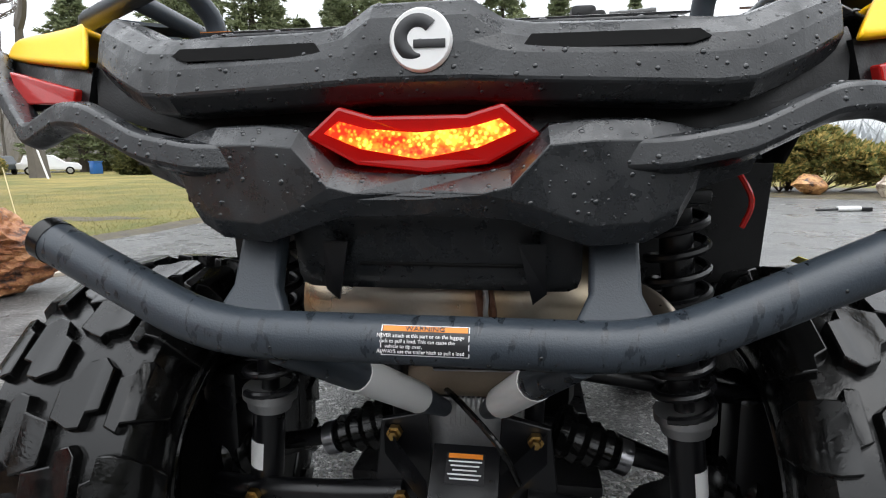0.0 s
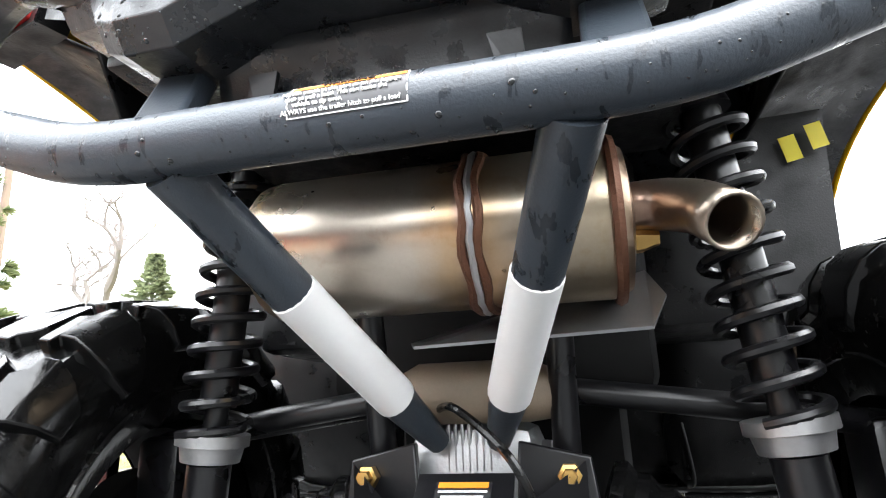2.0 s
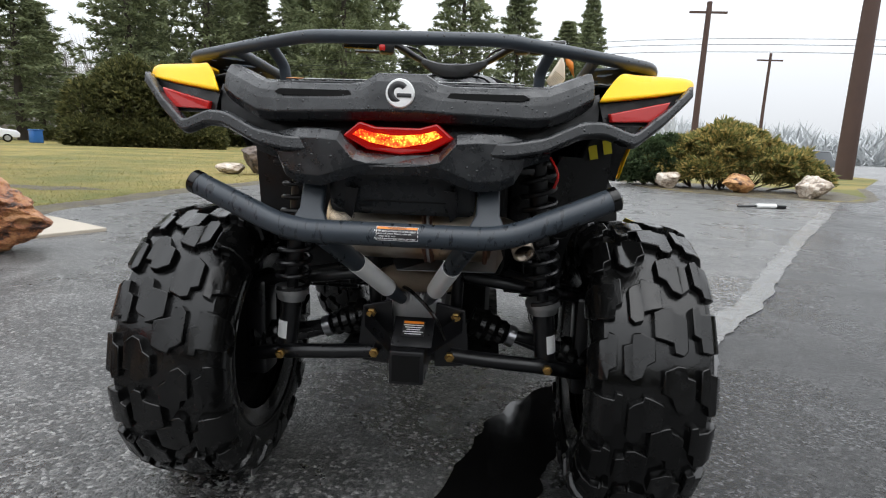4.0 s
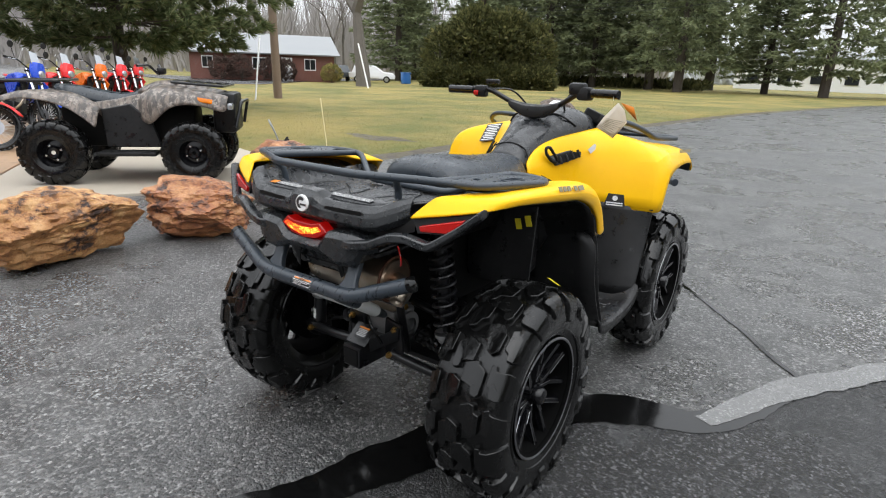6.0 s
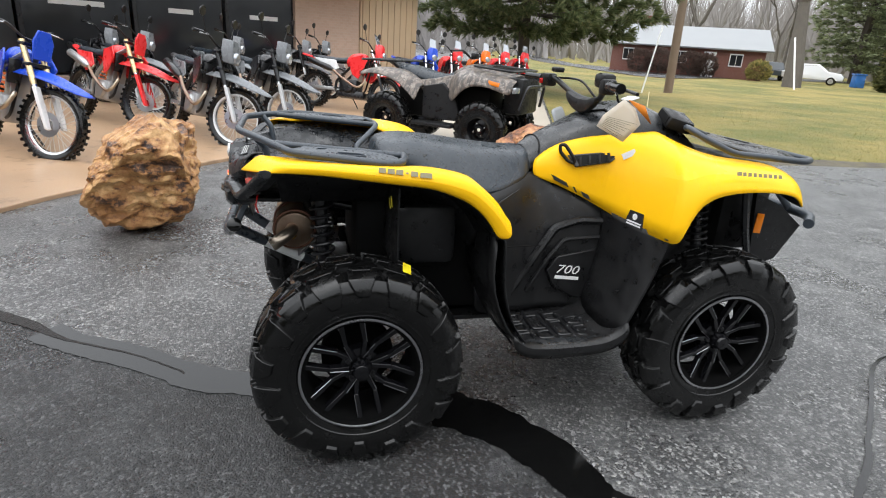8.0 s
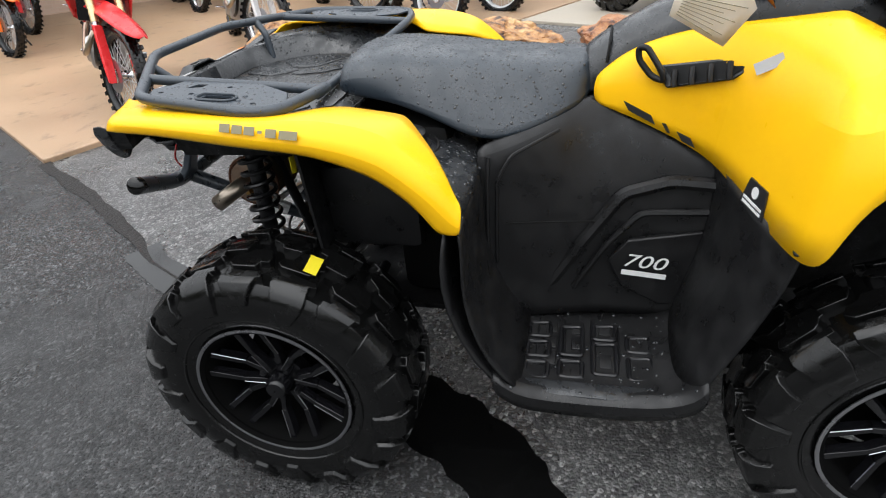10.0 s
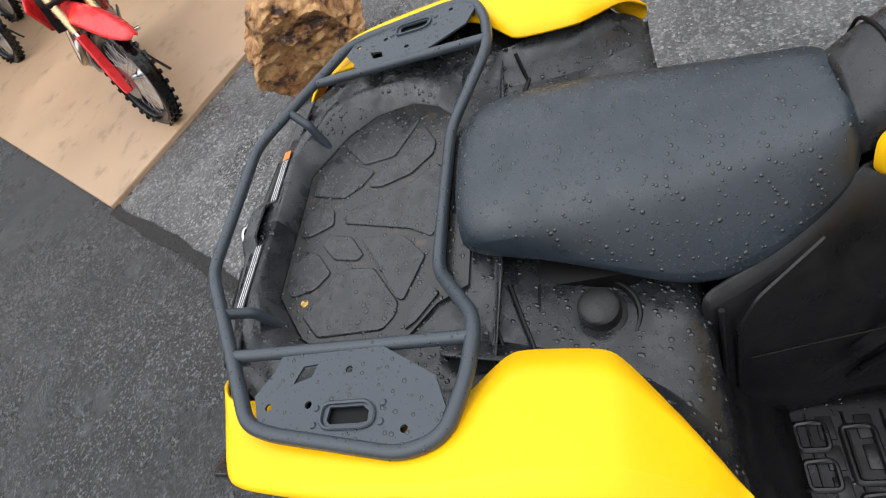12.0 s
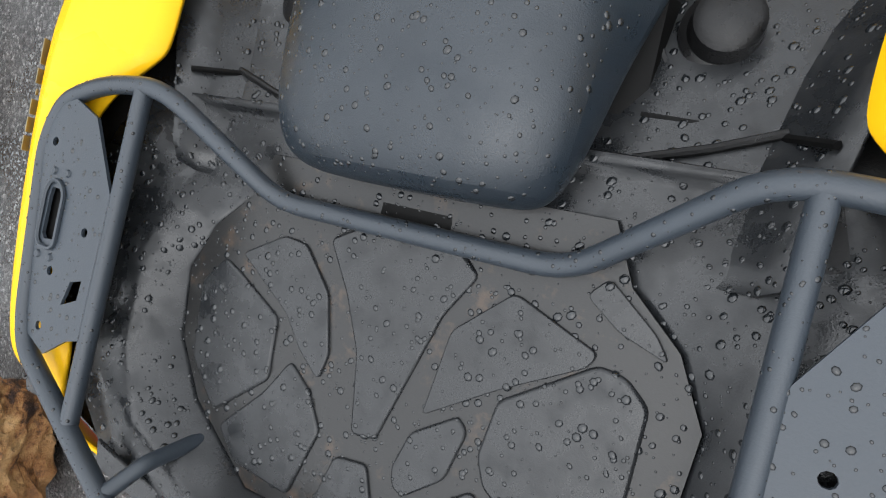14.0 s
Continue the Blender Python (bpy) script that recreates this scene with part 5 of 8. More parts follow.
# front rack
FO = rounded([(-0.345, 1.155, 1.06), (-0.40, 1.20, 1.03), (-0.425, 1.29, 0.992), (-0.445, 1.58, 0.972), (-0.40, 1.65, 0.97), (0.40, 1.65, 0.97), (0.445, 1.58, 0.972), (0.425, 1.29, 0.992), (0.40, 1.20, 1.03), (0.345, 1.155, 1.06), (0.27, 1.19, 1.058), (0.20, 1.34, 1.02), (-0.20, 1.34, 1.02), (-0.27, 1.19, 1.058)], 0.03, 4, True)
frack = put("front_rack", tube(FO, 0.0115, 12, True), M["rack_paint"], atv, "slate grey front rack")
FP = [[(0, y, z), (x * 0.6, y, z), (x - 0.03, y, z - 0.004), (x, y, z - 0.018)] for y, z, x in ((1.27, 1.04, 0.30), (1.36, 1.012, 0.37), (1.48, 0.998, 0.40), (1.60, 0.988, 0.39))]
put("rack_deck", grid(mirrored_rows(FP)), M["grey_plastic"], frack, "black moulded rack deck", sub=1, thick=0.006, tidy=True)
for s in (1, -1):
    # deck slots are black boxes; their shade is in the colour
    put("deck_slot", move(box(0.03, 0.12, 0.006, (0, 0, 0), 0.004), Matrix.Translation((s * 0.27, 1.47, 0.996)) @ pose(0, 0, 0, -6, 0, 0)), M["dark"], frack)
    put("deck_slot", move(box(0.13, 0.02, 0.006, (0, 0, 0), 0.004), Matrix.Translation((s * 0.12, 1.55, 0.993)) @ pose(0, 0, 0, -4, 0, 0)), M["dark"], frack)
put("deck_label", move(box(0.09, 0.03, 0.002), Matrix.Translation((0.10, 1.33, 1.025)) @ pose(0, 0, 0, -14, 0, 0)), M["orange"], frack, "orange and white label")
# front bumper
fb = put("front_bumper", tube(rounded([(-0.445, 1.67, 0.74), (-0.36, 1.76, 0.745), (0.36, 1.76, 0.745), (0.445, 1.67, 0.74)], 0.05, 5), 0.019, 14), M["rack_paint"], atv, "slate tubular front bumper")
for s in (1, -1):
    put("bumper_strut", tube(rounded([(s * 0.18, 1.755, 0.745), (s * 0.18, 1.74, 0.55), (s * 0.16, 1.58, 0.42)], 0.06), 0.016), M["rack_paint"], fb)
    put("bumper_strut", rod((s * 0.26, 1.75, 0.75), (s * 0.25, 1.60, 0.90), 0.014), M["rack_paint"], fb)
    put("side_reflector", move(box(0.028, 0.075, 0.006, (0, 0, 0), 0.002), facing((s * 0.415, 1.475, 0.735), (s, -0.15, 0), (0.1, 0, 1))), M["amber_lens"], atv, "amber side reflector")
    put("fender_stay", tube([(s * 0.40, 1.40, 0.85), (s * 0.41, 1.43, 0.70), (s * 0.39, 1.49, 0.57)], 0.013, 6), M["grey_plastic"], atv)
    put("air_duct", slab([(s * 0.41, 1.44, 0.85), (s * 0.41, 1.56, 0.80), (s * 0.40, 1.68, 0.72), (s * 0.38, 1.62, 0.58), (s * 0.39, 1.50, 0.55)][::s], 0.02, (s, 0, 0)), M["black_plastic"], atv, tidy=True)
    # name plates drawn as plain bars
    for k, w in enumerate((0.018, 0.013, 0.013, 0.012, 0.013, 0.014, 0.014, 0.013, 0.013)):
        put("name_bar", move(box(w, 0.0125, 0.0012), facing((s * 0.5655, 1.206 + 0.0202 * k, 0.9525 - 0.0012 * k), (s, 0, 0.38), (0, 0, 1))), M["grey_letter"], atv, "plain grey bar in place of lettering")
    for k, w in enumerate((0.020, 0.020, 0.020, 0.008, 0.02, 0.034)):
        y = (0.0, 0.0245, 0.0485, 0.069, 0.090, 0.123)[k] + 0.05
        put("name_bar", move(box(w, 0.015 if w > 0.01 else 0.005, 0.0012), facing((s * (0.551 + 0.06 * y), y, 0.9525 - 0.095 * y), (s, 0, 0.62), (0, 0.0, 1)) @ pose(0, 0, 0, 0, 0, -4 * s)), M["grey_letter"], atv, "plain grey bar in place of lettering")
    for y0, y1 in ((0.748, 0.815), (0.828, 0.846), (0.858, 0.895)):
        e = [on_fender(s, y, 0.847 - 0.5 * (y - 0.748) + dz, 0.010) for y, dz in ((y0, 0.004), (y1 - 0.01, 0.006), (y1, -0.008), (y0 + 0.012, -0.01))]
        put("name_bar", slab(e[::s], 0.003, (s * 0.95, -0.28, 0.05)), M["sticker_black"], atv, "black graphic stripe", tidy=True)


# ---- rear running gear ----
def coil(a, b, r, turns, wire, sides=8):
    a, b = Vector(a), Vector(b)
    t = (b - a).normalized()
    u = t.orthogonal().normalized()
    w = t.cross(u)
    n = int(turns * 20)
    return tube([a.lerp(b, i / n) + (u * math.cos(i / 20 * 2 * math.pi) + w * math.sin(i / 20 * 2 * math.pi)) * r for i in range(n + 1)], wire, sides)


def shock(top, bottom, seat_at, r=0.035):
    """Coil-over: top mount, spring, silver collar, body with a paper label."""
    s = new("shock_absorber")
    s.parent = atv
    tagged(s, "black coil-spring shock absorber")
    a, b = Vector(top), Vector(bottom)
    c = a.lerp(b, seat_at)
    d = (b - a).normalized()
    put("damper_rod", rod(a, c, 0.013), M["frame_black"], s)
    put("spring", coil(a + d * 0.02, c, r, 10, 0.0058), M["frame_black"], s, "gloss black coil spring")
    put("rod_sleeve", rod(a + d * 0.02, c - d * 0.03, 0.02), M["frame_black"], s)
    put("collar", tube([c - d * 0.002, c + d * 0.010, c + d * 0.011, c + d * 0.027], [0.039, 0.039, 0.034, 0.031], 18), M["aluminium"], s, "silver spring collar")
    put("body", rod(c + d * 0.03, b, 0.0235, 16), M["frame_black"], s)
    put("mount", tube([a - d * 0.025, a + d * 0.02], [0.02, 0.03], 14), M["frame_black"], s)
    e = c.lerp(b, 0.55)
    u = Vector((-0.5 if a.x < 0 else 0.9, -1, 0)).normalized()
    u = (u - d * u.dot(d)).normalized()
    w = d.cross(u)
    put("paper_label", grid([[e + d * h + (u * math.cos(g) + w * math.sin(g)) * 0.0245 for g in (-0.6, -0.3, 0, 0.3, 0.6)] for h in (0, 0.02, 0.042)]), M["white"], s, "white paper label", tidy=True)
    return s


for s in (1, -1):
    shock((s * 0.252, -0.105, 0.80), (s * 0.30, -0.088, 0.345), 0.70)
    shock((s * 0.27, 1.30, 0.83), (s * 0.36, 1.31, 0.42), 0.66)
    put("lower_arm", tube(rounded([(s * 0.085, -0.118, 0.352), (s * 0.16, -0.118, 0.345), (s * 0.30, -0.112, 0.335), (s * 0.40, -0.05, 0.30)], 0.03), 0.017), M["frame_black"], atv, "black lower suspension arm")
    put("lower_arm", tube(rounded([(s * 0.085, 0.12, 0.352), (s * 0.20, 0.12, 0.34), (s * 0.40, 0.02, 0.30)], 0.03), 0.016), M["frame_black"], atv)
    put("upper_arm", tube([(s * 0.10, -0.03, 0.515), (s * 0.25, -0.03, 0.495), (s * 0.41, -0.01, 0.47)], 0.014), M["frame_black"], atv)
    put("upper_arm", tube([(s * 0.10, 0.13, 0.515), (s * 0.41, 0.02, 0.47)], 0.013), M["frame_black"], atv)
    put("knuckle", box(0.06, 0.08, 0.24, (s * 0.40, 0.0, 0.36), 0.012), M["frame_black"], atv)
    ridges = [(s * (0.125 + 0.011 * k), -0.01, 0.405 - 0.004 * k) for k in range(9)]
    put("axle_boot", tube(ridges, [(0.046 - 0.0022 * k) * (1.0 if k % 2 else 0.86) for k in range(9)], 18), M["rubber"], atv, "ribbed rubber axle boot")
    put("boot_clamp", tube([(s * 0.215, -0.01, 0.372), (s * 0.232, -0.01, 0.366)], 0.026, 16), M["machined"], atv)
    put("axle_shaft", rod((s * 0.2, -0.01, 0.378), (s * 0.42, 0, 0.33), 0.014), M["frame_black"], atv)
    put("outer_boot", tube([(s * (0.34 + 0.011 * k), 0, 0.342 - 0.002 * k) for k in range(7)], [(0.03 + 0.004 * k) * (1.0 if k % 2 else 0.88) for k in range(7)], 16), M["rubber"], atv)
    put("brake_disc", lathe([(0.03, s * 0.388), (0.10, s * 0.388), (0.10, s * 0.392), (0.03, s * 0.392)], 32), M["aluminium"], atv)
    for at, nr in (((s * 0.085, -0.138, 0.352), (0, -1, 0)), ((s * 0.302, -0.135, 0.335), (0, -1, 0)), ((s * 0.095, -0.125, 0.44), (0, -1, 0)), ((s * 0.085, -0.06, 0.50), (0, -1, 0.2))):
        put("bolt", move(lathe([(0.0005, 0.010), (0.0062, 0.0095), (0.0072, 0.007), (0.0072, 0.003), (0.0108, 0.002), (0.0112, -0.008)], 6, "z"), facing(at, nr)), M["gold_bolt"], atv, "zinc gold bolt")
    put("frame_bracket", slab([(s * 0.05, -0.115, 0.47), (s * 0.115, -0.115, 0.455), (s * 0.125, -0.115, 0.37), (s * 0.115, -0.115, 0.325), (s * 0.05, -0.115, 0.32), (s * 0.045, -0.115, 0.40)][::s], 0.012, (0, -1, 0)), M["frame_black"], atv, "black welded frame bracket", tidy=True, bev=0.002)
    put("hitch_gusset", slab([(s * 0.11, -0.12, 0.452), (s * 0.04, -0.185, 0.41), (s * 0.04, -0.18, 0.37), (s * 0.11, -0.12, 0.41)][::s], 0.006, (0, -0.6, 0.8)), M["frame_black"], atv, tidy=True)
    # bumper struts with their white sleeves
    A, B = Vector((s * 0.125, -0.392, 0.652)), Vector((s * 0.03, -0.10, 0.47))
    put("bumper_strut", tube([A, A.lerp(B, 0.36)], 0.0185, 16), M["rack_wet"], atv)
    put("strut_sleeve", tube([A.lerp(B, 0.345), A.lerp(B, 0.352), A.lerp(B, 0.77)], [0.017, 0.0195, 0.0195], 18), M["white"], atv, "white protective sleeve")
    put("strut_end", tube([A.lerp(B, 0.75), A.lerp(B, 1.0)], [0.0185, 0.012], 14), M["rack_paint"], atv)
    # uprights from the bumper to the tail
    put("upright_plate", slab([(s * 0.118, -0.394, 0.672), (s * 0.188, -0.394, 0.672), (s * 0.174, -0.378, 0.70), (s * 0.172, -0.348, 0.765), (s * 0.135, -0.348, 0.765), (s * 0.133, -0.378, 0.70)][::s], 0.02, (0, -0.9, 0.4)), M["rack_paint"], atv, tidy=True, bev=0.004)
    put("tail_bracket", slab([(s * 0.075, -0.355, 0.735), (s * 0.098, -0.355, 0.735), (s * 0.10, -0.345, 0.69), (s * 0.088, -0.345, 0.68)][::s], 0.004, (0, -1, 0)), M["frame_black"], atv, tidy=True)
    put("frame_rail", rod((s * 0.09, -0.05, 0.34), (s * 0.10, -0.15, 0.74), 0.014), M["frame_black"], atv)
    put("frame_rail", rod((s * 0.10, -0.10, 0.74), (s * 0.13, 0.5, 0.62), 0.016), M["frame_black"], atv)
    put("inner_liner", slab([(s * 0.30, 0.112, 0.60), (s * 0.44, 0.12, 0.62), (s * 0.455, 0.115, 0.87), (s * 0.36, 0.10, 0.86), (s * 0.30, 0.105, 0.74)][::s], 0.006, (0, -1, 0)), M["black_plastic"], atv, "dark grey liner behind the wheel", tidy=True)
    for lx, lz in ((0.403, 0.812), (0.436, 0.826)):
        put("yellow_label", move(box(0.02, 0.034, 0.001), facing((s * lx, 0.098, lz), (0, -1, -0.1)) @ pose(0, 0, 0, 0, 0, 12 * s)), M["yellow_label"], atv, "small yellow label")
rb = put("rear_bumper", tube(rounded([(-0.365, -0.364, 0.735), (-0.182, -0.400, 0.662), (0.182, -0.400, 0.662), (0.365, -0.364, 0.735)], 0.05, 6), 0.0205, 20), M["rack_wet"], atv, "slate grey tubular rear bumper")
for s in (1, -1):
    d = (Vector((s * 0.365, -0.364, 0.735)) - Vector((s * 0.182, -0.400, 0.662))).normalized()
    e = Vector((s * 0.365, -0.364, 0.735))
    put("end_cap", tube([e - d * 0.01, e + d * 0.004, e + d * 0.009], [0.0212, 0.0212, 0.014], 20), M["rubber"], rb, "rubber end cap")
# bumper label wrapped on the tube
ring = []
for x in (-0.035, 0.0, 0.035):
    ring.append([(x + 0.0055, -0.400 - 0.0209 * math.cos(w), 0.662 + 0.0209 * math.sin(w)) for w in (-0.32, -0.05, 0.25, 0.55, 0.86)])
lab = put("warning_label", grid(ring), M["sticker_black"], rb, "black warning label with white print", tidy=True)
def on_tube(x, w, r=0.0214):
    return facing((x + 0.0055, -0.400 - r * math.cos(w), 0.662 + r * math.sin(w)), (0, -math.cos(w), math.sin(w)))
def curved_strip(x0, x1, w0, w1, r):
    return grid([[(x + 0.0055, -0.400 - r * math.cos(w0 + (w1 - w0) * k / 3), 0.662 + r * math.sin(w0 + (w1 - w0) * k / 3)) for k in range(4)] for x in (x0, x1)])
put("print_band", curved_strip(-0.0335, 0.0335, 0.62, 0.83, 0.02105), M["orange"], lab, "orange heading band", tidy=True)
lettering("WARNING", 0.0052, on_tube(0, 0.72), M["sticker_black"], lab, squeeze=1.25)
for k, words in enumerate(("NEVER attach at this part or on the luggage", "rack to pull a load. This can cause the", "vehicle to tip over.", "ALWAYS use the trailer hitch to pull a load")):
    lettering(words, 0.0042, on_tube((-0.0035, -0.006, -0.0165, -0.0035)[k], (0.44, 0.24, 0.05, -0.15)[k]), M["white"], lab, squeeze=0.93)
for a in ((-0.035, -0.0342, -0.32, 0.86), (0.0342, 0.035, -0.32, 0.86), (-0.035, 0.035, -0.32, -0.285), (-0.035, 0.035, 0.84, 0.865)):
    put("print_border", curved_strip(*a, 0.02112), M["white"], lab, tidy=True)
# muffler
oval = []
for x, k in ((-0.168, 0.55), (-0.162, 0.9), (-0.155, 0.97), (-0.14, 1.0), (0.03, 1.0), (0.036, 1.03), (0.044, 1.03), (0.05, 1.0), (0.148, 1.0), (0.155, 0.97), (0.162, 0.9), (0.166, 0.55)):
    oval.append([(x, -0.190 + 0.068 * k * math.cos(w * math.pi / 12), 0.650 + 0.067 * k * math.sin(w * math.pi / 12)) for w in range(24)])
muf = put("muffler", capped(oval), M["steel_hot"], atv, "heat-stained steel muffler", tidy=True)
for x in (0.034, 0.046):
    put("weld_seam", tube([(x + 0.002 * math.sin(5 * w), -0.190 + 0.070 * math.cos(w * math.pi / 18), 0.650 + 0.069 * math.sin(w * math.pi / 18)) for w in range(36)], 0.0042, 6, True), M["weld"], muf, "rust brown weld")
put("seam_bead", tube([(0.040 + 0.001 * math.sin(9 * w), -0.190 + 0.071 * math.cos(w * math.pi / 18), 0.650 + 0.070 * math.sin(w * math.pi / 18)) for w in range(36)], 0.0035, 6, True), M["aluminium"], muf)
put("end_band", tube([(0.152, -0.190 + 0.069 * math.cos(w * math.pi / 18), 0.650 + 0.068 * math.sin(w * math.pi / 18)) for w in range(36)], 0.005, 6, True), M["weld"], muf)
put("muffler_bolt", move(lathe([(0.0005, 0.02), (0.007, 0.02), (0.008, 0.015), (0.012, 0.006), (0.0125, -0.004)], 6), Matrix.Translation((0.166, -0.195, 0.63))), M["gold_bolt"], muf)
tp = tube(rounded([(0.14, -0.20, 0.655), (0.19, -0.20, 0.657), (0.216, -0.225, 0.643), (0.226, -0.265, 0.617)], 0.03, 6), 0.0215, 18, caps=False)
put("tail_pipe", tp, M["steel_hot"], muf, "bent tail pipe", thick=0.003)
put("heat_shield", slab([(-0.03, -0.18, 0.555), (0.175, -0.18, 0.56), (0.19, -0.165, 0.588), (0.18, -0.12, 0.62), (-0.05, -0.12, 0.565)], 0.003, (0, -0.5, 0.8)), M["shield"], atv, "bare metal heat shield", tidy=True)
UT = [[(x, -0.352, 0.765), (x, -0.338, 0.745), (x, -0.333, 0.715), (x, -0.326, 0.690)] for x in (-0.13, -0.11, -0.06, 0, 0.06, 0.11, 0.13)]
put("under_tail", grid(UT), M["grey_plastic"], atv, "curved grey under-tail cover", sub=1, thick=0.004, tidy=True)
# slit painted as a near-black bar, its shade in the colour
put("cover_slit", box(0.17, 0.004, 0.0035, (0.015, -0.336, 0.713), 0.001), M["dark"], atv)
put("tail_floor", box(0.46, 0.30, 0.012, (0, -0.20, 0.775), 0.003), M["black_plastic"], atv)
# final drive, hitch and hoses
put("final_drive", join(box(0.13, 0.12, 0.11, (0.0, -0.03, 0.43), 0.02), move(lathe([(0.03, -0.08), (0.05, -0.075), (0.055, 0.0), (0.05, 0.075), (0.03, 0.08)], 24), Matrix.Translation((0.0, -0.02, 0.415)))), M["aluminium"], atv, "cast aluminium final drive")
for k in range(7):
    put("drive_fin", box(0.0035, 0.09, 0.10, (-0.022 + 0.007 * k, -0.045, 0.49), 0.001), M["aluminium"], atv)
put("intake_tube", tube([(-0.075, -0.07, 0.512), (-0.05, -0.085, 0.516), (0.06, -0.085, 0.516), (0.085, -0.07, 0.512)], [0.024, 0.031, 0.031, 0.024], 20), M["tan_hose"], atv, "tan wrapped tube")
hitch = put("hitch_receiver", box(0.075, 0.16, 0.075, (0.0, -0.145, 0.355), 0.006), M["frame_black"], atv, "black square hitch receiver")
# black plate paints the shade inside the receiver tube
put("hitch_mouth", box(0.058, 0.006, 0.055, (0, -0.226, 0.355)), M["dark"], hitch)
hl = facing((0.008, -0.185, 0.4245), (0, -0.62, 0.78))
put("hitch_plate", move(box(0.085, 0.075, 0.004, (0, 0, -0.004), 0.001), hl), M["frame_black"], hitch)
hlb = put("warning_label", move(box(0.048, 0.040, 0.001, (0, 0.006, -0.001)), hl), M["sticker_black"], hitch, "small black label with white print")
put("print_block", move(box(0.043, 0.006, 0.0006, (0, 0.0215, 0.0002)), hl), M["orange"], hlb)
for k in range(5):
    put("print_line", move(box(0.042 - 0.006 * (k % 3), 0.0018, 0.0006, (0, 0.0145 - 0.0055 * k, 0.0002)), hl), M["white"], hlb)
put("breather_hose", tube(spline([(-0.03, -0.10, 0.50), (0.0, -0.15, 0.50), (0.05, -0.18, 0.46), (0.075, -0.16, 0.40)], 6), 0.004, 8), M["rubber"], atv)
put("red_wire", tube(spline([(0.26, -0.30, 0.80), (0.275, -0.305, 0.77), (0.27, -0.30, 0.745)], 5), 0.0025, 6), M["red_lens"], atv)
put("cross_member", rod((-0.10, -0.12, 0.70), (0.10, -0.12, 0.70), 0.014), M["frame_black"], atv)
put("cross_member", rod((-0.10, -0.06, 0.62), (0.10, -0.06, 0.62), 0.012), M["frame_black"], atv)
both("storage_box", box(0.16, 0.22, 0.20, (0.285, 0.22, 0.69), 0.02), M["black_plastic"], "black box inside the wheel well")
# added near-black block; shuts out light seen through the wheel wells
put("air_box", box(0.40, 0.36, 0.32, (0, 0.19, 0.66), 0.03), M["dark"], atv, "added dark block that keeps light out of the wheel wells")
put("tyre_label", move(box(0.042, 0.028, 0.0012), facing((0.520, 0.138, 0.640), (0.35, 0.38, 0.86), (0, 1, -0.4))), M["yellow_label"], atv, "yellow tyre label")

# ---- rocks ----
def rock_mat(name, a, b, c, wetness):
    m, n, l, p = node_mat(name)
    co = n.new("ShaderNodeTexCoord").outputs["Object"]
    big = tex(n, l, "noise", 3.0, co, 8, 0.65)
    strata = tex(n, l, "noise", 6.5, co, 10, 0.72, (1.0, 1.0, 1.5))
    fine = tex(n, l, "noise", 45, co, 6, 0.7)
    col = ramp(n, l, strata, [(0.42, c), (0.47, a), (0.56, b), (0.68, tuple(min(1, v * 1.15 + 0.06) for v in b))])
    col = mixc(n, l, ramp(n, l, big, [(0.46, grey(0)), (0.6, grey(0.7))]), col, a)
    col = mixc(n, l, ramp(n, l, fine, [(0.52, grey(0)), (0.75, grey(0.55))]), col, c)
    l.new(col, p.inputs["Base Color"])
    l.new(ramp(n, l, big, [(0.3, grey(wetness)), (0.7, grey(wetness + 0.3))]), p.inputs["Roughness"])
    h = mixc(n, l, 0.4, strata, fine)
    bump(n, l, p, h, 0.9, 0.025)
    return m


M["rock_rust"] = rock_mat("wet_rust_sandstone", (0.29, 0.105, 0.04), (0.44, 0.21, 0.085), (0.035, 0.015, 0.010), 0.26)
M["rock_ochre"] = rock_mat("wet_ochre_stone", (0.36, 0.16, 0.055), (0.58, 0.34, 0.14), (0.035, 0.016, 0.011), 0.26)
M["rock_grey"] = rock_mat("grey_brown_stone", (0.075, 0.052, 0.04), (0.16, 0.115, 0.085), (0.02, 0.016, 0.014), 0.4)
M["rock_pale"] = rock_mat("pale_bed_stone", (0.42, 0.33, 0.25), (0.66, 0.60, 0.52), (0.16, 0.12, 0.09), 0.4)


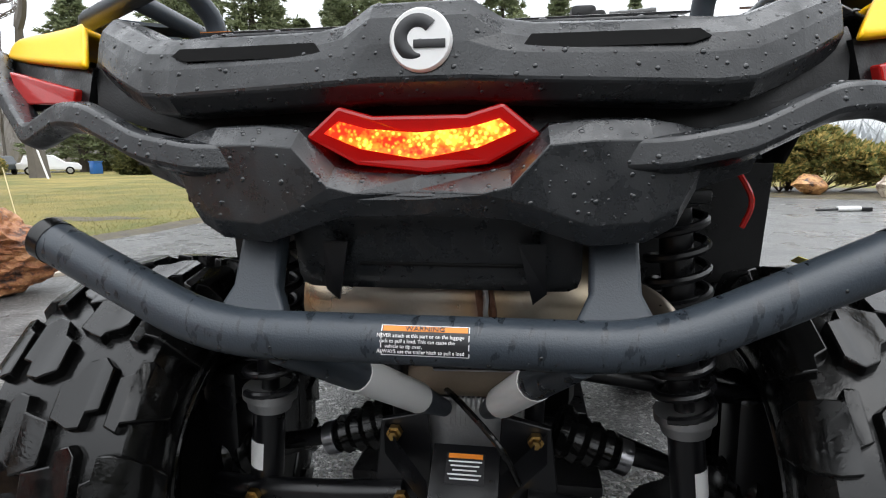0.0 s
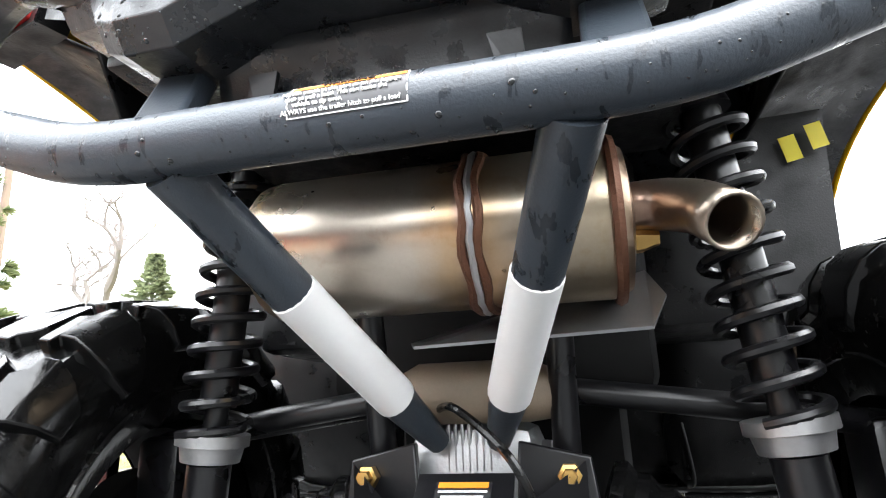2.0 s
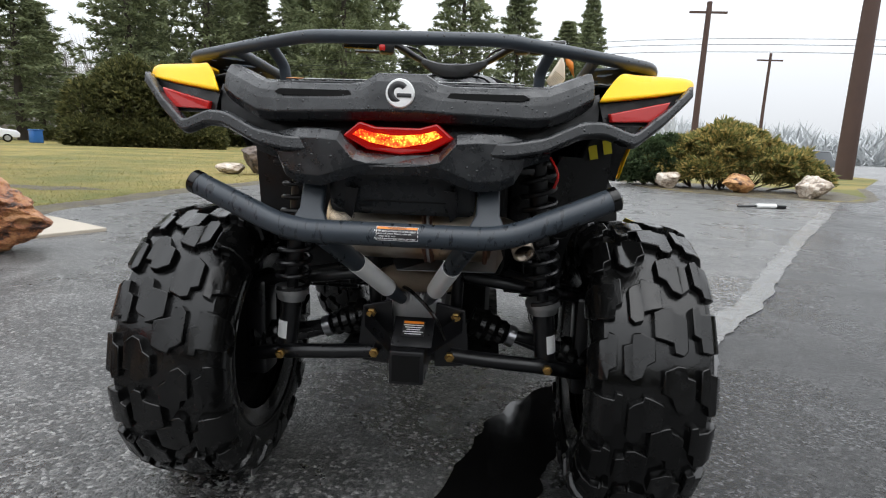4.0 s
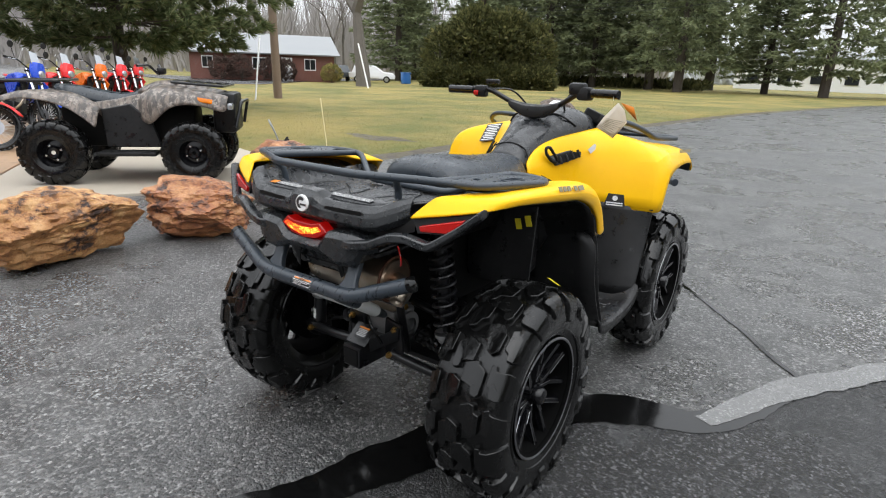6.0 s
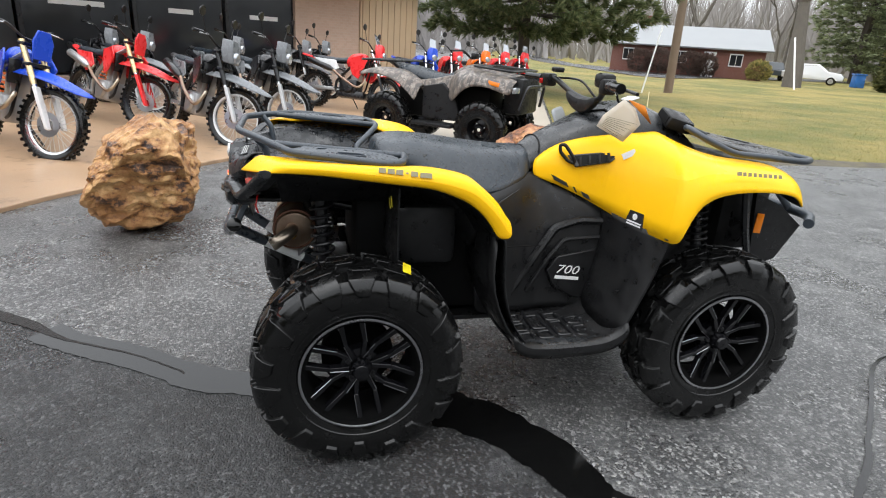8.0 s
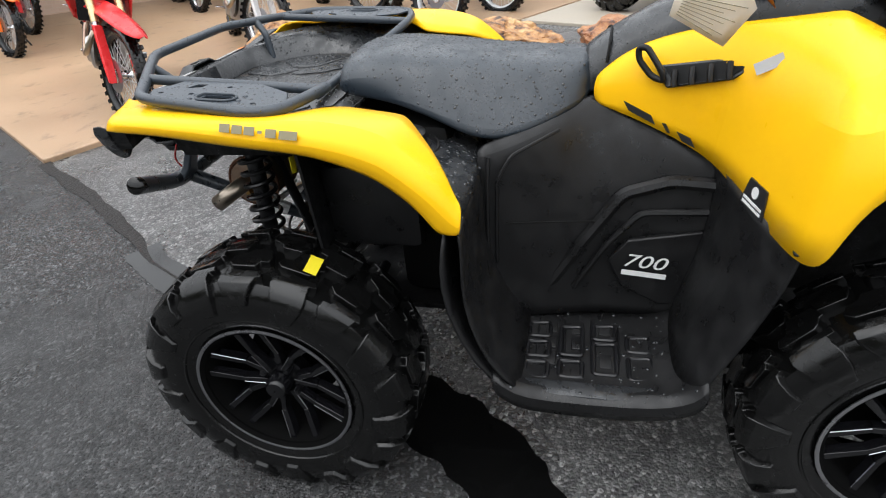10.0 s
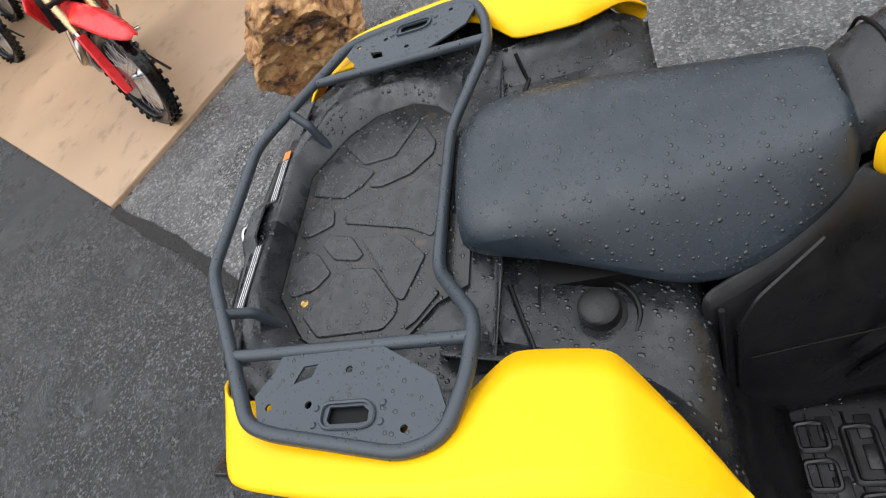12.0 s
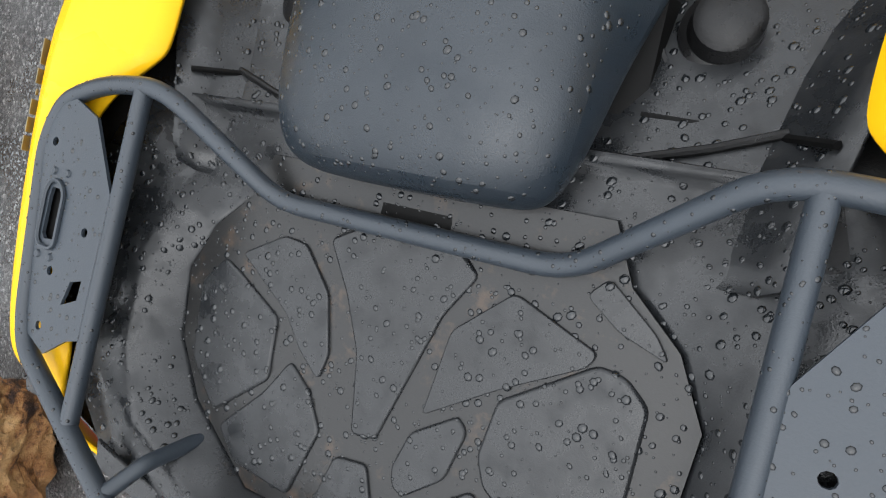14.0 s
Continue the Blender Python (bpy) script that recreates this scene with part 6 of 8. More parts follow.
def boulder(at, size, seed, turn, mat, label, tilt=(0, 0), cuts=7, group="boulders along the lot"):
    """A rough block: a fine ball cut by random planes, then broken by layered noise."""
    rnd = random.Random(seed)
    b = bmesh.new()
    bmesh.ops.create_icosphere(b, subdivisions=6 if at[1] < 5 else 4, radius=1.0)
    planes = []
    for k in range(cuts + 8):
        d = Vector((rnd.uniform(-1, 1), rnd.uniform(-1, 1), rnd.uniform(-0.5, 1))).normalized()
        planes.append((d, rnd.uniform(0.54, 0.80)))
    planes.append((Vector((rnd.uniform(-0.15, 0.15), rnd.uniform(-0.15, 0.15), 1)).normalized(), 0.66))
    off = Vector((seed * 3.1, seed * 1.7, 0))
    for v in b.verts:
        p = v.co.copy()
        for d, h in planes:
            k = p.dot(d) - h
            if k > 0:
                p -= d * k * 0.97
        q = Vector((p.x, p.y, p.z * 1.8))
        p += p.normalized() * (0.06 * noise.fractal(p * 2.0 + off, 1.0, 2.0, 4) + 0.05 * noise.noise(q * 4.0 + off) + 0.055 * noise.ridged_multi_fractal(q * 2.4 + off, 0.9, 2.1, 5, 1.0, 2.0) + 0.016 * noise.noise(q * 15.0 + off) + 0.010 * noise.ridged_multi_fractal(q * 9.0 + off, 0.9, 2.1, 3, 1.0, 2.0) - 0.06)
        v.co = p
    rot = pose(0, 0, 0, tilt[0], tilt[1], turn)
    for v in b.verts:
        v.co = rot @ Vector((v.co.x * size[0], v.co.y * size[1], v.co.z * size[2]))
    low = min(v.co.z for v in b.verts)
    for v in b.verts:
        v.co.z = max(v.co.z - low - 0.05 * size[2], -0.02)
    me = bpy.data.meshes.new("boulder")
    b.to_mesh(me)
    b.free()
    me.shade_smooth()
    me.set_sharp_from_angle(angle=radians(32))
    me.materials.append(mat)
    ob = new("boulder", me)
    ob.location = at
    return tagged(ob, label, "rock", group)


boulder((-3.26, 2.16, 0), (0.48, 0.44, 0.32), 3, 25, M["rock_rust"], "large rust-brown wet boulder with a peaked top")
boulder((-2.78, 0.96, 0), (0.48, 0.38, 0.25), 5, 40, M["rock_rust"], "blocky rust-brown wet boulder on the asphalt")
boulder((-2.92, 0.02, 0), (0.42, 0.50, 0.30), 8, 8, M["rock_ochre"], "flat ochre slab of rock on the asphalt")
boulder((-2.04, -1.14, 0), (0.46, 0.50, 0.41), 12, 70, M["rock_ochre"], "tall craggy ochre boulder beside the concrete", (8, -10))
boulder((-5.3, 12.3, 0.02), (0.62, 0.45, 0.38), 14, 10, M["rock_grey"], "dark layered grey-brown boulder on the lawn", (0, 12), group="rocks on the lawn")
boulder((-5.95, 12.15, 0.02), (0.42, 0.34, 0.15), 15, 60, M["rock_pale"], "low pale stone beside the dark boulder", group="rocks on the lawn")
boulder((-4.75, 12.6, 0.02), (0.36, 0.32, 0.14), 16, 20, M["rock_grey"], "low dark stone beside the layered boulder", group="rocks on the lawn")
for i, (x, y, r) in enumerate(((4.6, 19.2, 0.34), (4.7, 20.8, 0.36), (4.55, 17.9, 0.34), (4.75, 22.4, 0.3), (4.75, 13.9, 0.34), (6.1, 13.1, 0.42), (7.3, 12.0, 0.46))):
    boulder((x, y, 0.0), (r, r * 0.8, r * 0.72), 20 + i, 40 * i, M["rock_ochre"] if i == 5 else M["rock_pale"], "flat ochre bed stone under the juniper" if i == 5 else "pale bed-edging stone by the shrub", group="bed stones")

# ---- plants ----
def leaf_mat(name, stops, rough=0.6):
    m, n, l, p = node_mat(name)
    r = n.new("ShaderNodeNewGeometry").outputs["Random Per Island"]
    l.new(ramp(n, l, r, stops), p.inputs["Base Color"])
    p.inputs["Roughness"].default_value = rough
    p.inputs["Specular IOR Level"].default_value = 0.3
    # thin leaves pass some light on
    tr = n.new("ShaderNodeBsdfTranslucent")
    l.new(p.inputs["Base Color"].links[0].from_socket, tr.inputs["Color"])
    mx = n.new("ShaderNodeMixShader")
    mx.inputs[0].default_value = 0.5
    l.new(p.outputs[0], mx.inputs[1])
    l.new(tr.outputs[0], mx.inputs[2])
    l.new(mx.outputs[0], n["Material Output"].inputs["Surface"])
    return m


M["needles"] = leaf_mat("pine_needles", [(0, (0.075, 0.105, 0.045)), (0.55, (0.14, 0.17, 0.075)), (1, (0.23, 0.24, 0.12))])
# spruce stops are raised to carry the veil of rain haze
M["spruce"] = leaf_mat("haze_lifted_spruce", [(0, (0.14, 0.165, 0.09)), (0.6, (0.235, 0.27, 0.15)), (1, (0.34, 0.37, 0.215))])
M["yew"] = leaf_mat("yew_foliage", [(0, (0.05, 0.058, 0.022)), (0.6, (0.115, 0.12, 0.045)), (1, (0.21, 0.195, 0.08))])
M["golden"] = leaf_mat("golden_juniper", [(0, (0.10, 0.13, 0.045)), (0.45, (0.22, 0.22, 0.075)), (0.75, (0.42, 0.34, 0.12)), (1, (0.62, 0.45, 0.17))])
M["juniper"] = leaf_mat("green_juniper", [(0, (0.04, 0.065, 0.03)), (0.6, (0.08, 0.12, 0.055)), (1, (0.15, 0.19, 0.09))])
M["brown_shrub"] = leaf_mat("brown_shrub", [(0, (0.06, 0.04, 0.035)), (0.6, (0.11, 0.075, 0.06)), (1, (0.17, 0.12, 0.10))])
M["bark"] = surface("wet_bark", (0.075, 0.06, 0.048), 0.75, 0, 0.35, 6, 60, 0.8, 0.02)
M["grey_bark"] = surface("grey_bark", (0.13, 0.115, 0.10), 0.8, 0, 0.3, 3, 40, 0.7, 0.02)
M["twig"] = surface("bare_twigs", (0.16, 0.14, 0.13), 0.9, 0, 0.2, 1, 30, 0)


def spray(v, f, rnd, c, d, ln, wd, n):
    """A tuft of narrow blades about a direction."""
    for k in range(n):
        a = (Vector(d) + Vector((rnd.gauss(0, 0.5), rnd.gauss(0, 0.5), rnd.gauss(0, 0.4)))).normalized()
        s = a.cross(Vector((rnd.gauss(0, 1), rnd.gauss(0, 1), rnd.gauss(0, 1)))).normalized() * wd * rnd.uniform(0.6, 1.3)
        e = ln * rnd.uniform(0.6, 1.3)
        i = len(v)
        p = Vector(c)
        v += [p - s * 0.3, p + a * e * 0.55 - s, p + a * e, p + a * e * 0.55 + s]
        f.append((i, i + 1, i + 2, i + 3))


def conifer(height, reach, first, seed, mat, label, blade, per, whorls, name="conifer_tree", lift=-0.1, tips=9, trunk_r=None, wide=0.13):
    rnd = random.Random(seed)
    t = thing(name, label, "tree", None, "trees round the lawn")
    r0 = trunk_r or height * 0.017
    put("trunk", tube([(0.04 * math.sin(3 * k), 0.05 * math.sin(2 * k + 1), height * k / 9) for k in range(10)], [r0 * (1 - 0.95 * k / 9) + 0.01 for k in range(10)], 9), M["bark"], t, "straight dark trunk")
    v, f, bv, bf = [], [], [], []
    for w in range(whorls):
        u = w / (whorls - 1)
        z = first + (height - first) * u ** 0.92
        n = rnd.randint(5, 7)
        a0 = rnd.uniform(0, 6.3)
        for k in range(n):
            a = a0 + k * 6.283 / n + rnd.uniform(-0.3, 0.3)
            ln = reach * (1 - u * 0.93) * rnd.uniform(0.6, 1.12) * (0.7 + 0.3 * min(1, u * 8))
            d = Vector((math.cos(a), math.sin(a), lift + 0.35 * u))
            line = [Vector((0, 0, z)) + d * ln * q + Vector((0, 0, 0.10 * ln * (q * q - q * 1.1))) for q in (0, 0.35, 0.7, 1.0)]
            g = tube(line, [0.03 + ln * 0.008, 0.02, 0.012, 0.004], 4)
            o = len(bv)
            bv += g[0]
            bf += [tuple(i + o for i in q) for q in g[1]]
            for s in range(tips):
                q = 0.18 + 0.82 * (s + rnd.random()) / tips
                j = min(int(q * 3), 2)
                c = line[j].lerp(line[j + 1], q * 3 - j)
                side = d.cross(Vector((0, 0, 1))).normalized() * rnd.uniform(-0.34, 0.34) * ln * (1.1 - q * 0.7)
                c = c + side + Vector((0, 0, rnd.uniform(-0.06, 0.05) * ln))
                spray(v, f, rnd, c, d + side * 0.8 / max(ln, 0.1), blade, blade * wide, per)
    tagged(put("branch_mass", (bv, bf), M["bark"], t), kind="stuff")
    put("crown", (v, f), mat, t, "dark evergreen crown with gaps", smooth=False)
    return t


def leafy_mass(name, at, lobes, seed, mat, label, blade, count, category="shrub", rise=0.25, slim=0.2, per=4, low=-0.75, uneven=0.22):
    """A shrub: twigs and many small leaf sprays over uneven lobes."""
    rnd = random.Random(seed)
    t = thing(name, label, category, Matrix.Translation(at))
    v, f, bv, bf = [], [], [], []
    for cx, cy, cz, rx, ry, rz in lobes:
        for k in range(count):
            d = Vector((rnd.gauss(0, 1), rnd.gauss(0, 1), rnd.gauss(0, 1))).normalized()
            if d.z < low:
                d.z = abs(d.z)
            q = (0.62 + 0.38 * rnd.random() ** 0.5) * (1 + uneven * noise.noise(d * 2.6 + Vector((cx, cy, seed))))
            c = Vector((cx + d.x * rx * q, cy + d.y * ry * q, cz + d.z * rz * q))
            if c.z < 0.03:
                continue
            spray(v, f, rnd, c, Vector((d.x, d.y, d.z * 0.6 + rise)), blade, blade * slim, per)
        for k in range(10):
            d = Vector((rnd.gauss(0, 1), rnd.gauss(0, 1), abs(rnd.gauss(0.5, 0.6)))).normalized()
            g = tube([(cx * 0.6, cy * 0.6, 0), (cx + d.x * rx * 0.4, cy + d.y * ry * 0.4, cz * 0.6 + d.z * rz * 0.3), (cx + d.x * rx * 0.85, cy + d.y * ry * 0.85, max(0.05, cz + d.z * rz * 0.85))], [0.03 * rz, 0.02 * rz, 0.006 * rz], 4)
            o = len(bv)
            bv += g[0]
            bf += [tuple(i + o for i in q) for q in g[1]]
    tagged(put("twig_mass", (bv, bf), M["bark"], t), kind="stuff")
    put("foliage", (v, f), mat, t, "", smooth=False)
    return t


def bare_tree(height, seed, trunk_r, label, lean=(0, 0)):
    rnd = random.Random(seed)
    t = thing("bare_tree", label, "tree", None, "trees round the lawn")
    geos = []

    def grow(p, d, ln, r, depth):
        line, q, dd = [p], p, d
        for k in range(4):
            j = 0.03 if depth == 0 else 0.13
            dd = (dd + Vector((rnd.gauss(0, j), rnd.gauss(0, j), rnd.gauss(0.02, 0.08)))).normalized()
            q = q + dd * ln / 4
            line.append(q)
        geos.append((depth, tube(line, [r * (1 - 0.12 * k) for k in range(5)], 7 if depth < 2 else 4, caps=False)))
        if depth < 6 and r > 0.006:
            for k in range(2 if depth < 2 else 3):
                s = Vector((rnd.gauss(0, 1), rnd.gauss(0, 1), rnd.gauss(0.25, 0.5))).normalized()
                i = 4 if k < 2 else rnd.randint(2, 3)
                grow(line[i], (dd * 0.8 + s * 0.62).normalized(), ln * rnd.uniform(0.6, 0.8), r * (0.64 if k < 2 else 0.4), depth + 1)

    grow(Vector((0, 0, -0.1)), Vector((lean[0], lean[1], 1)).normalized(), height * 0.36, trunk_r, 0)
    put("trunk", join(*[g for d, g in geos if d == 0]), M["grey_bark"], t, "bare grey trunk")
    tagged(put("limb_mass", join(*[g for d, g in geos if d in (1, 2)]), M["grey_bark"], t), kind="stuff")
    tagged(put("twig_mass", join(*[g for d, g in geos if d > 2]), M["twig"], t), kind="stuff")
    return t


big_pine = conifer(11.5, 5.6, 1.9, 1, M["needles"], "broad soft-needled pine beside the shop", 0.30, 74, 30, "pine_tree", 0.0, 25, 0.2, 0.06)
big_pine.matrix_world = Matrix.Translation((-16.4, 7.0, 0))
spruces = [conifer(29, 7.0, 3.0, 31 + k, M["spruce"], "tall dark spruce at the lawn's far side", 0.7, 16, 30, lift=-0.14, tips=12, wide=0.12) for k in range(3)]
SPOTS = [(-47.8, 55.4), (-40, 62), (-33, 66), (-27.7, 68), (-21.6, 70.2), (-16.0, 62), (-9.5, 72), (-3.5, 66), (3.0, 76), (8.5, 70), (12.2, 80), (15.5, 98), (-36, 78), (-28, 82), (-18, 84), (-54, 66), (-44, 72)]
for i, (x, y) in enumerate(SPOTS):
    s = (0.82 + 0.36 * ((i * 7) % 5) / 4) * (0.74 if x > -12 else 1.0)
    wd = s * (1.08 if x > -12 else 1.0)
    if i == 0:
        s, wd = 0.66, 1.0
    m = Matrix.Translation((x, y, 0)) @ pose(0, 0, 0, 0, 0, i * 67) @ Matrix.Diagonal((wd, wd, s, 1))
    if i < 3:
        spruces[i].matrix_world = m
    else:
        copy_thing(spruces[i % 3], m)
YEW = [(-4.9, 0, 2.4, 2.5, 2.6), (-2.0, 0, 3.0, 3.2, 3.3), (1.4, 0, 3.0, 3.2, 3.3), (4.6, 0, 2.6, 2.7, 2.9), (-1.5, 0, 4.4, 2.4, 2.0), (2.0, 0, 4.3, 2.2, 1.9)] + [(u, 1.3, 0.85, 1.8, 1.15) for u in (-5.6, -3.4, -1.1, 1.2, 3.5, 5.5)]
leafy_mass("evergreen_shrub", (-26.5, 42.5, 0), [(u * 0.63 + w * 0.52, u * 0.385 - w * 0.85, z, r * 0.78, r * 0.78, h) for u, w, z, r, h in YEW], 4, M["yew"], "huge rounded dark evergreen shrub on the lawn", 0.45, 1100)
leafy_mass("juniper_shrub", (6.2, 14.6, 0), [(-0.95, 0.45, 0.62, 0.9, 0.8, 0.5), (0.1, 0, 0.8, 1.05, 0.95, 0.7), (1.15, -0.45, 0.6, 1.0, 0.8, 0.45), (0.35, 0.2, 1.2, 0.65, 0.6, 0.4), (-0.5, 0.1, 1.0, 0.6, 0.5, 0.35), (-0.35, -0.5, 0.42, 0.75, 0.45, 0.32), (1.7, -0.7, 0.38, 0.6, 0.5, 0.3)], 6, M["golden"], "spreading golden-green juniper in a stone-edged bed", 0.19, 1900, rise=0.0, slim=0.13, per=6, low=-0.3, uneven=0.6)
leafy_mass("juniper_shrub", (4.75, 15.0, 0), [(0, 0, 0.6, 0.8, 0.75, 0.75), (-0.45, 0.2, 0.35, 0.55, 0.5, 0.45)], 9, M["juniper"], "dark green juniper beside the golden one", 0.13, 3000, rise=0.05, slim=0.15, per=6, low=-0.5, uneven=0.4)
tree = bare_tree(15, 5, 0.6, "leafless forked tree on the lawn", (0.0, 0.0))
tree.matrix_world = Matrix.Translation((-30.1, 30.9, 0))
bare = bare_tree(14, 9, 0.25, "leafless tree behind the house")
bare.matrix_world = Matrix.Translation((-62, 46, 0))
for i, (x, y, s) in enumerate(((-70, 52, 1.1), (-58, 56, 0.9), (-75, 40, 1.2), (-66, 62, 1.0), (-80, 58, 1.2), (-58, 40, 0.85), (-85, 48, 1.15), (-55, 70, 0.9), (-64, 74, 1.0))):
    copy_thing(bare, Matrix.Translation((x, y, 0)) @ pose(0, 0, 0, 0, 0, 71 * i) @ Matrix.Diagonal((s, s, s, 1)))

# far woods as one mass of bare stems and twigs
random.seed(5)
v, f = [], []
for i in range(1500):
    a = radians(random.uniform(106, 190))
    d = random.uniform(95, 190)
    x, y, h = d * math.cos(a), d * math.sin(a), random.uniform(10, 19)
    for k in range(22):
        z0 = h * random.uniform(0, 0.6) if k else 0
        p, q = Vector((x, y, z0)), Vector((x + random.gauss(0, 1.6), y + random.gauss(0, 1.6), z0 + h * random.uniform(0.3, 0.5)))
        w = (0.25 if k == 0 else 0.08)
        s = Vector((-math.sin(a), math.cos(a), 0)) * w
        j = len(v)
        v += [p - s, p + s, q]
        f.append((j, j + 1, j + 2))
# rain haze is put into the pale twig colour
M["far_twig"] = surface("hazed_far_twigs", (0.34, 0.32, 0.31), 0.9, 0, 0.15, 0.2, 3, 0)
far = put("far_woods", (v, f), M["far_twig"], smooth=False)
tagged(far, "distant leafless woods with rain haze painted into their grey", "woods", "", "stuff")

# woods on the rise beyond the drive; distance haze painted as paler twigs
v, f = [], []
for i in range(2600):
    a, d = radians(random.uniform(54, 107)), random.uniform(210, 320)
    x, y, h = d * math.cos(a), d * math.sin(a), random.uniform(9, 15) * (1 + 0.3 * noise.noise(Vector((a * 9, 0, 2))))
    for k in range(14):
        z0 = h * random.uniform(0, 0.65) if k else 0
        p, q = Vector((x, y, z0)), Vector((x + random.gauss(0, 2.2), y + random.gauss(0, 2.2), z0 + h * random.uniform(0.2, 0.4)))
        s = Vector((-math.sin(a), math.cos(a), 0)) * (0.3 if k else 0.2)
        j = len(v)
        v += [p - s, p + s, q]
        f.append((j, j + 1, j + 2))
M["mist_twig"] = surface("painted_haze_twigs", (0.50, 0.52, 0.53), 0.9, 0, 0.1, 0.2, 3, 0)
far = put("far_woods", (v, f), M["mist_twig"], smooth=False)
tagged(far, "distant woods beyond the drive, painted pale for rain haze", "woods", "", "stuff")

# unseen foliage ring, added to darken the low sky on the other sides
v, f = [], []
rnd = random.Random(17)
for i in range(12000):
    a = radians(rnd.uniform(-125, 48))
    d = 26 + abs(rnd.gauss(0, 3.0))
    h = 4.8 + 1.5 * noise.noise(Vector((a * 6, 3.1, 0)))
    spray(v, f, rnd, (d * math.cos(a), d * math.sin(a), h * rnd.random() ** 0.8), (0, 0, 1), 1.6, 0.34, 3)
line = put("tree_line", (v, f), M["yew"], smooth=False)
tagged(line, "unseen foliage ring added to block low sky light", "woods", "", "stuff")

# ---- brick house with a pale metal roof ----
def brick_mat(name, a, b, mortar, scale):
    m, n, l, p = node_mat(name)
    g = n.new("ShaderNodeTexCoord").outputs["Object"]
    t = n.new("ShaderNodeTexBrick")
    t.inputs["Scale"].default_value = scale
    t.inputs["Color1"].default_value, t.inputs["Color2"].default_value, t.inputs["Mortar"].default_value = (*a, 1), (*b, 1), (*mortar, 1)
    t.inputs["Mortar Size"].default_value = 0.012
    mp = n.new("ShaderNodeMapping")
    mp.inputs["Rotation"].default_value = (radians(90), 0, 0)
    l.new(g, mp.inputs[0])
    l.new(mp.outputs[0], t.inputs["Vector"])
    c = mixc(n, l, tex(n, l, "noise", 1.2, g, 5, 0.6), t.outputs["Color"], tuple(v * 0.75 for v in a))
    l.new(c, p.inputs["Base Color"])
    p.inputs["Roughness"].default_value = 0.75
    bump(n, l, p, t.outputs["Fac"], -0.4, 0.01)
    return m


M["brick_red"] = brick_mat("red_brick", (0.2, 0.075, 0.055), (0.15, 0.06, 0.045), (0.25, 0.2, 0.17), 4.0)
M["brick_tan"] = brick_mat("tan_brick", (0.68, 0.50, 0.39), (0.60, 0.43, 0.33), (0.66, 0.57, 0.48), 4.0)
M["roof_pale"] = surface("pale_metal_roof", (0.24, 0.25, 0.255), 0.4, 0.1, 0.08, 0.8, 40, 0.05)
M["tan_metal"] = surface("tan_metal_siding", (0.58, 0.44, 0.29), 0.5, 0, 0.1, 1.2, 60, 0.1)
M["glass_dark"] = surface("dark_window_glass", (0.02, 0.022, 0.025), 0.06, 0, 0.1, 2, 40, 0.0)
M["roof_dark"] = surface("dark_roof_shingle", (0.05, 0.045, 0.045), 0.8, 0, 0.3, 4, 60, 0.5, 0.01)
M["red_trim"] = surface("red_painted_trim", (0.42, 0.03, 0.025), 0.4, 0, 0.15, 3, 60, 0.1)
M["pole_pale"] = surface("pale_fibreglass", (0.62, 0.52, 0.3), 0.5, 0, 0.1, 4, 60, 0.1)
M["pole_dark"] = surface("dark_wet_pole_wood", (0.085, 0.05, 0.04), 0.8, 0, 0.25, 2, 60, 0.6, 0.01)
M["pole_wood"] = surface("weathered_pole_wood", (0.20, 0.145, 0.105), 0.8, 0, 0.25, 2, 60, 0.6, 0.01)

house = thing("brick_house", "low red-brick house with a pale metal roof across the lawn", "house", pose(-42.6, 31.6, 0, 0, 0, 53.4))
HW, HD, HH = 12.0, 8.0, 2.3
put("wall", box(HW, HD, HH, (0, HD / 2, HH / 2)), M["brick_red"], house, "red brick walls", smooth=False)
put("roof", slab([(-HW / 2 - 0.5, -0.5, HH), (HW / 2 + 0.5, -0.5, HH), (HW / 2 + 0.2, HD / 2, HH + 1.75), (-HW / 2 - 0.2, HD / 2, HH + 1.75)], 0.12, (0, -0.3, 0.9)), M["roof_pale"], house, "pale grey metal roof", tidy=True)
put("roof", slab([(HW / 2 + 0.5, HD + 0.5, HH), (-HW / 2 - 0.5, HD + 0.5, HH), (-HW / 2 - 0.2, HD / 2, HH + 1.75), (HW / 2 + 0.2, HD / 2, HH + 1.75)], 0.12, (0, 0.3, 0.9)), M["roof_pale"], house, tidy=True)
for s in (-1, 1):
    put("gable", slab([(s * HW / 2, 0, HH), (s * HW / 2, HD, HH), (s * (HW / 2 - 0.05), HD / 2, HH + 1.6)][::s], 0.2, (s, 0, 0)), M["brick_red"], house, tidy=True)
put("chimney", box(0.9, 0.7, 1.3, (-3.9, HD / 2 + 0.6, HH + 1.85)), M["brick_red"], house, "brick chimney", smooth=False)
for x, w in ((-4.6, 0.9), (-0.4, 1.2), (3.9, 1.0)):
    wn_ = put("window", box(w, 0.06, 1.0, (x, -0.04, 1.45), 0.01), M["white"], house, "white framed window")
    for k in (-1, 1):
        put("pane", box(w * 0.42, 0.02, 0.82, (x + k * w * 0.23, -0.075, 1.45)), M["glass_dark"], wn_)
put("door", box(0.95, 0.06, 2.0, (1.9, -0.04, 1.0), 0.01), M["white"], house, "pale house door")
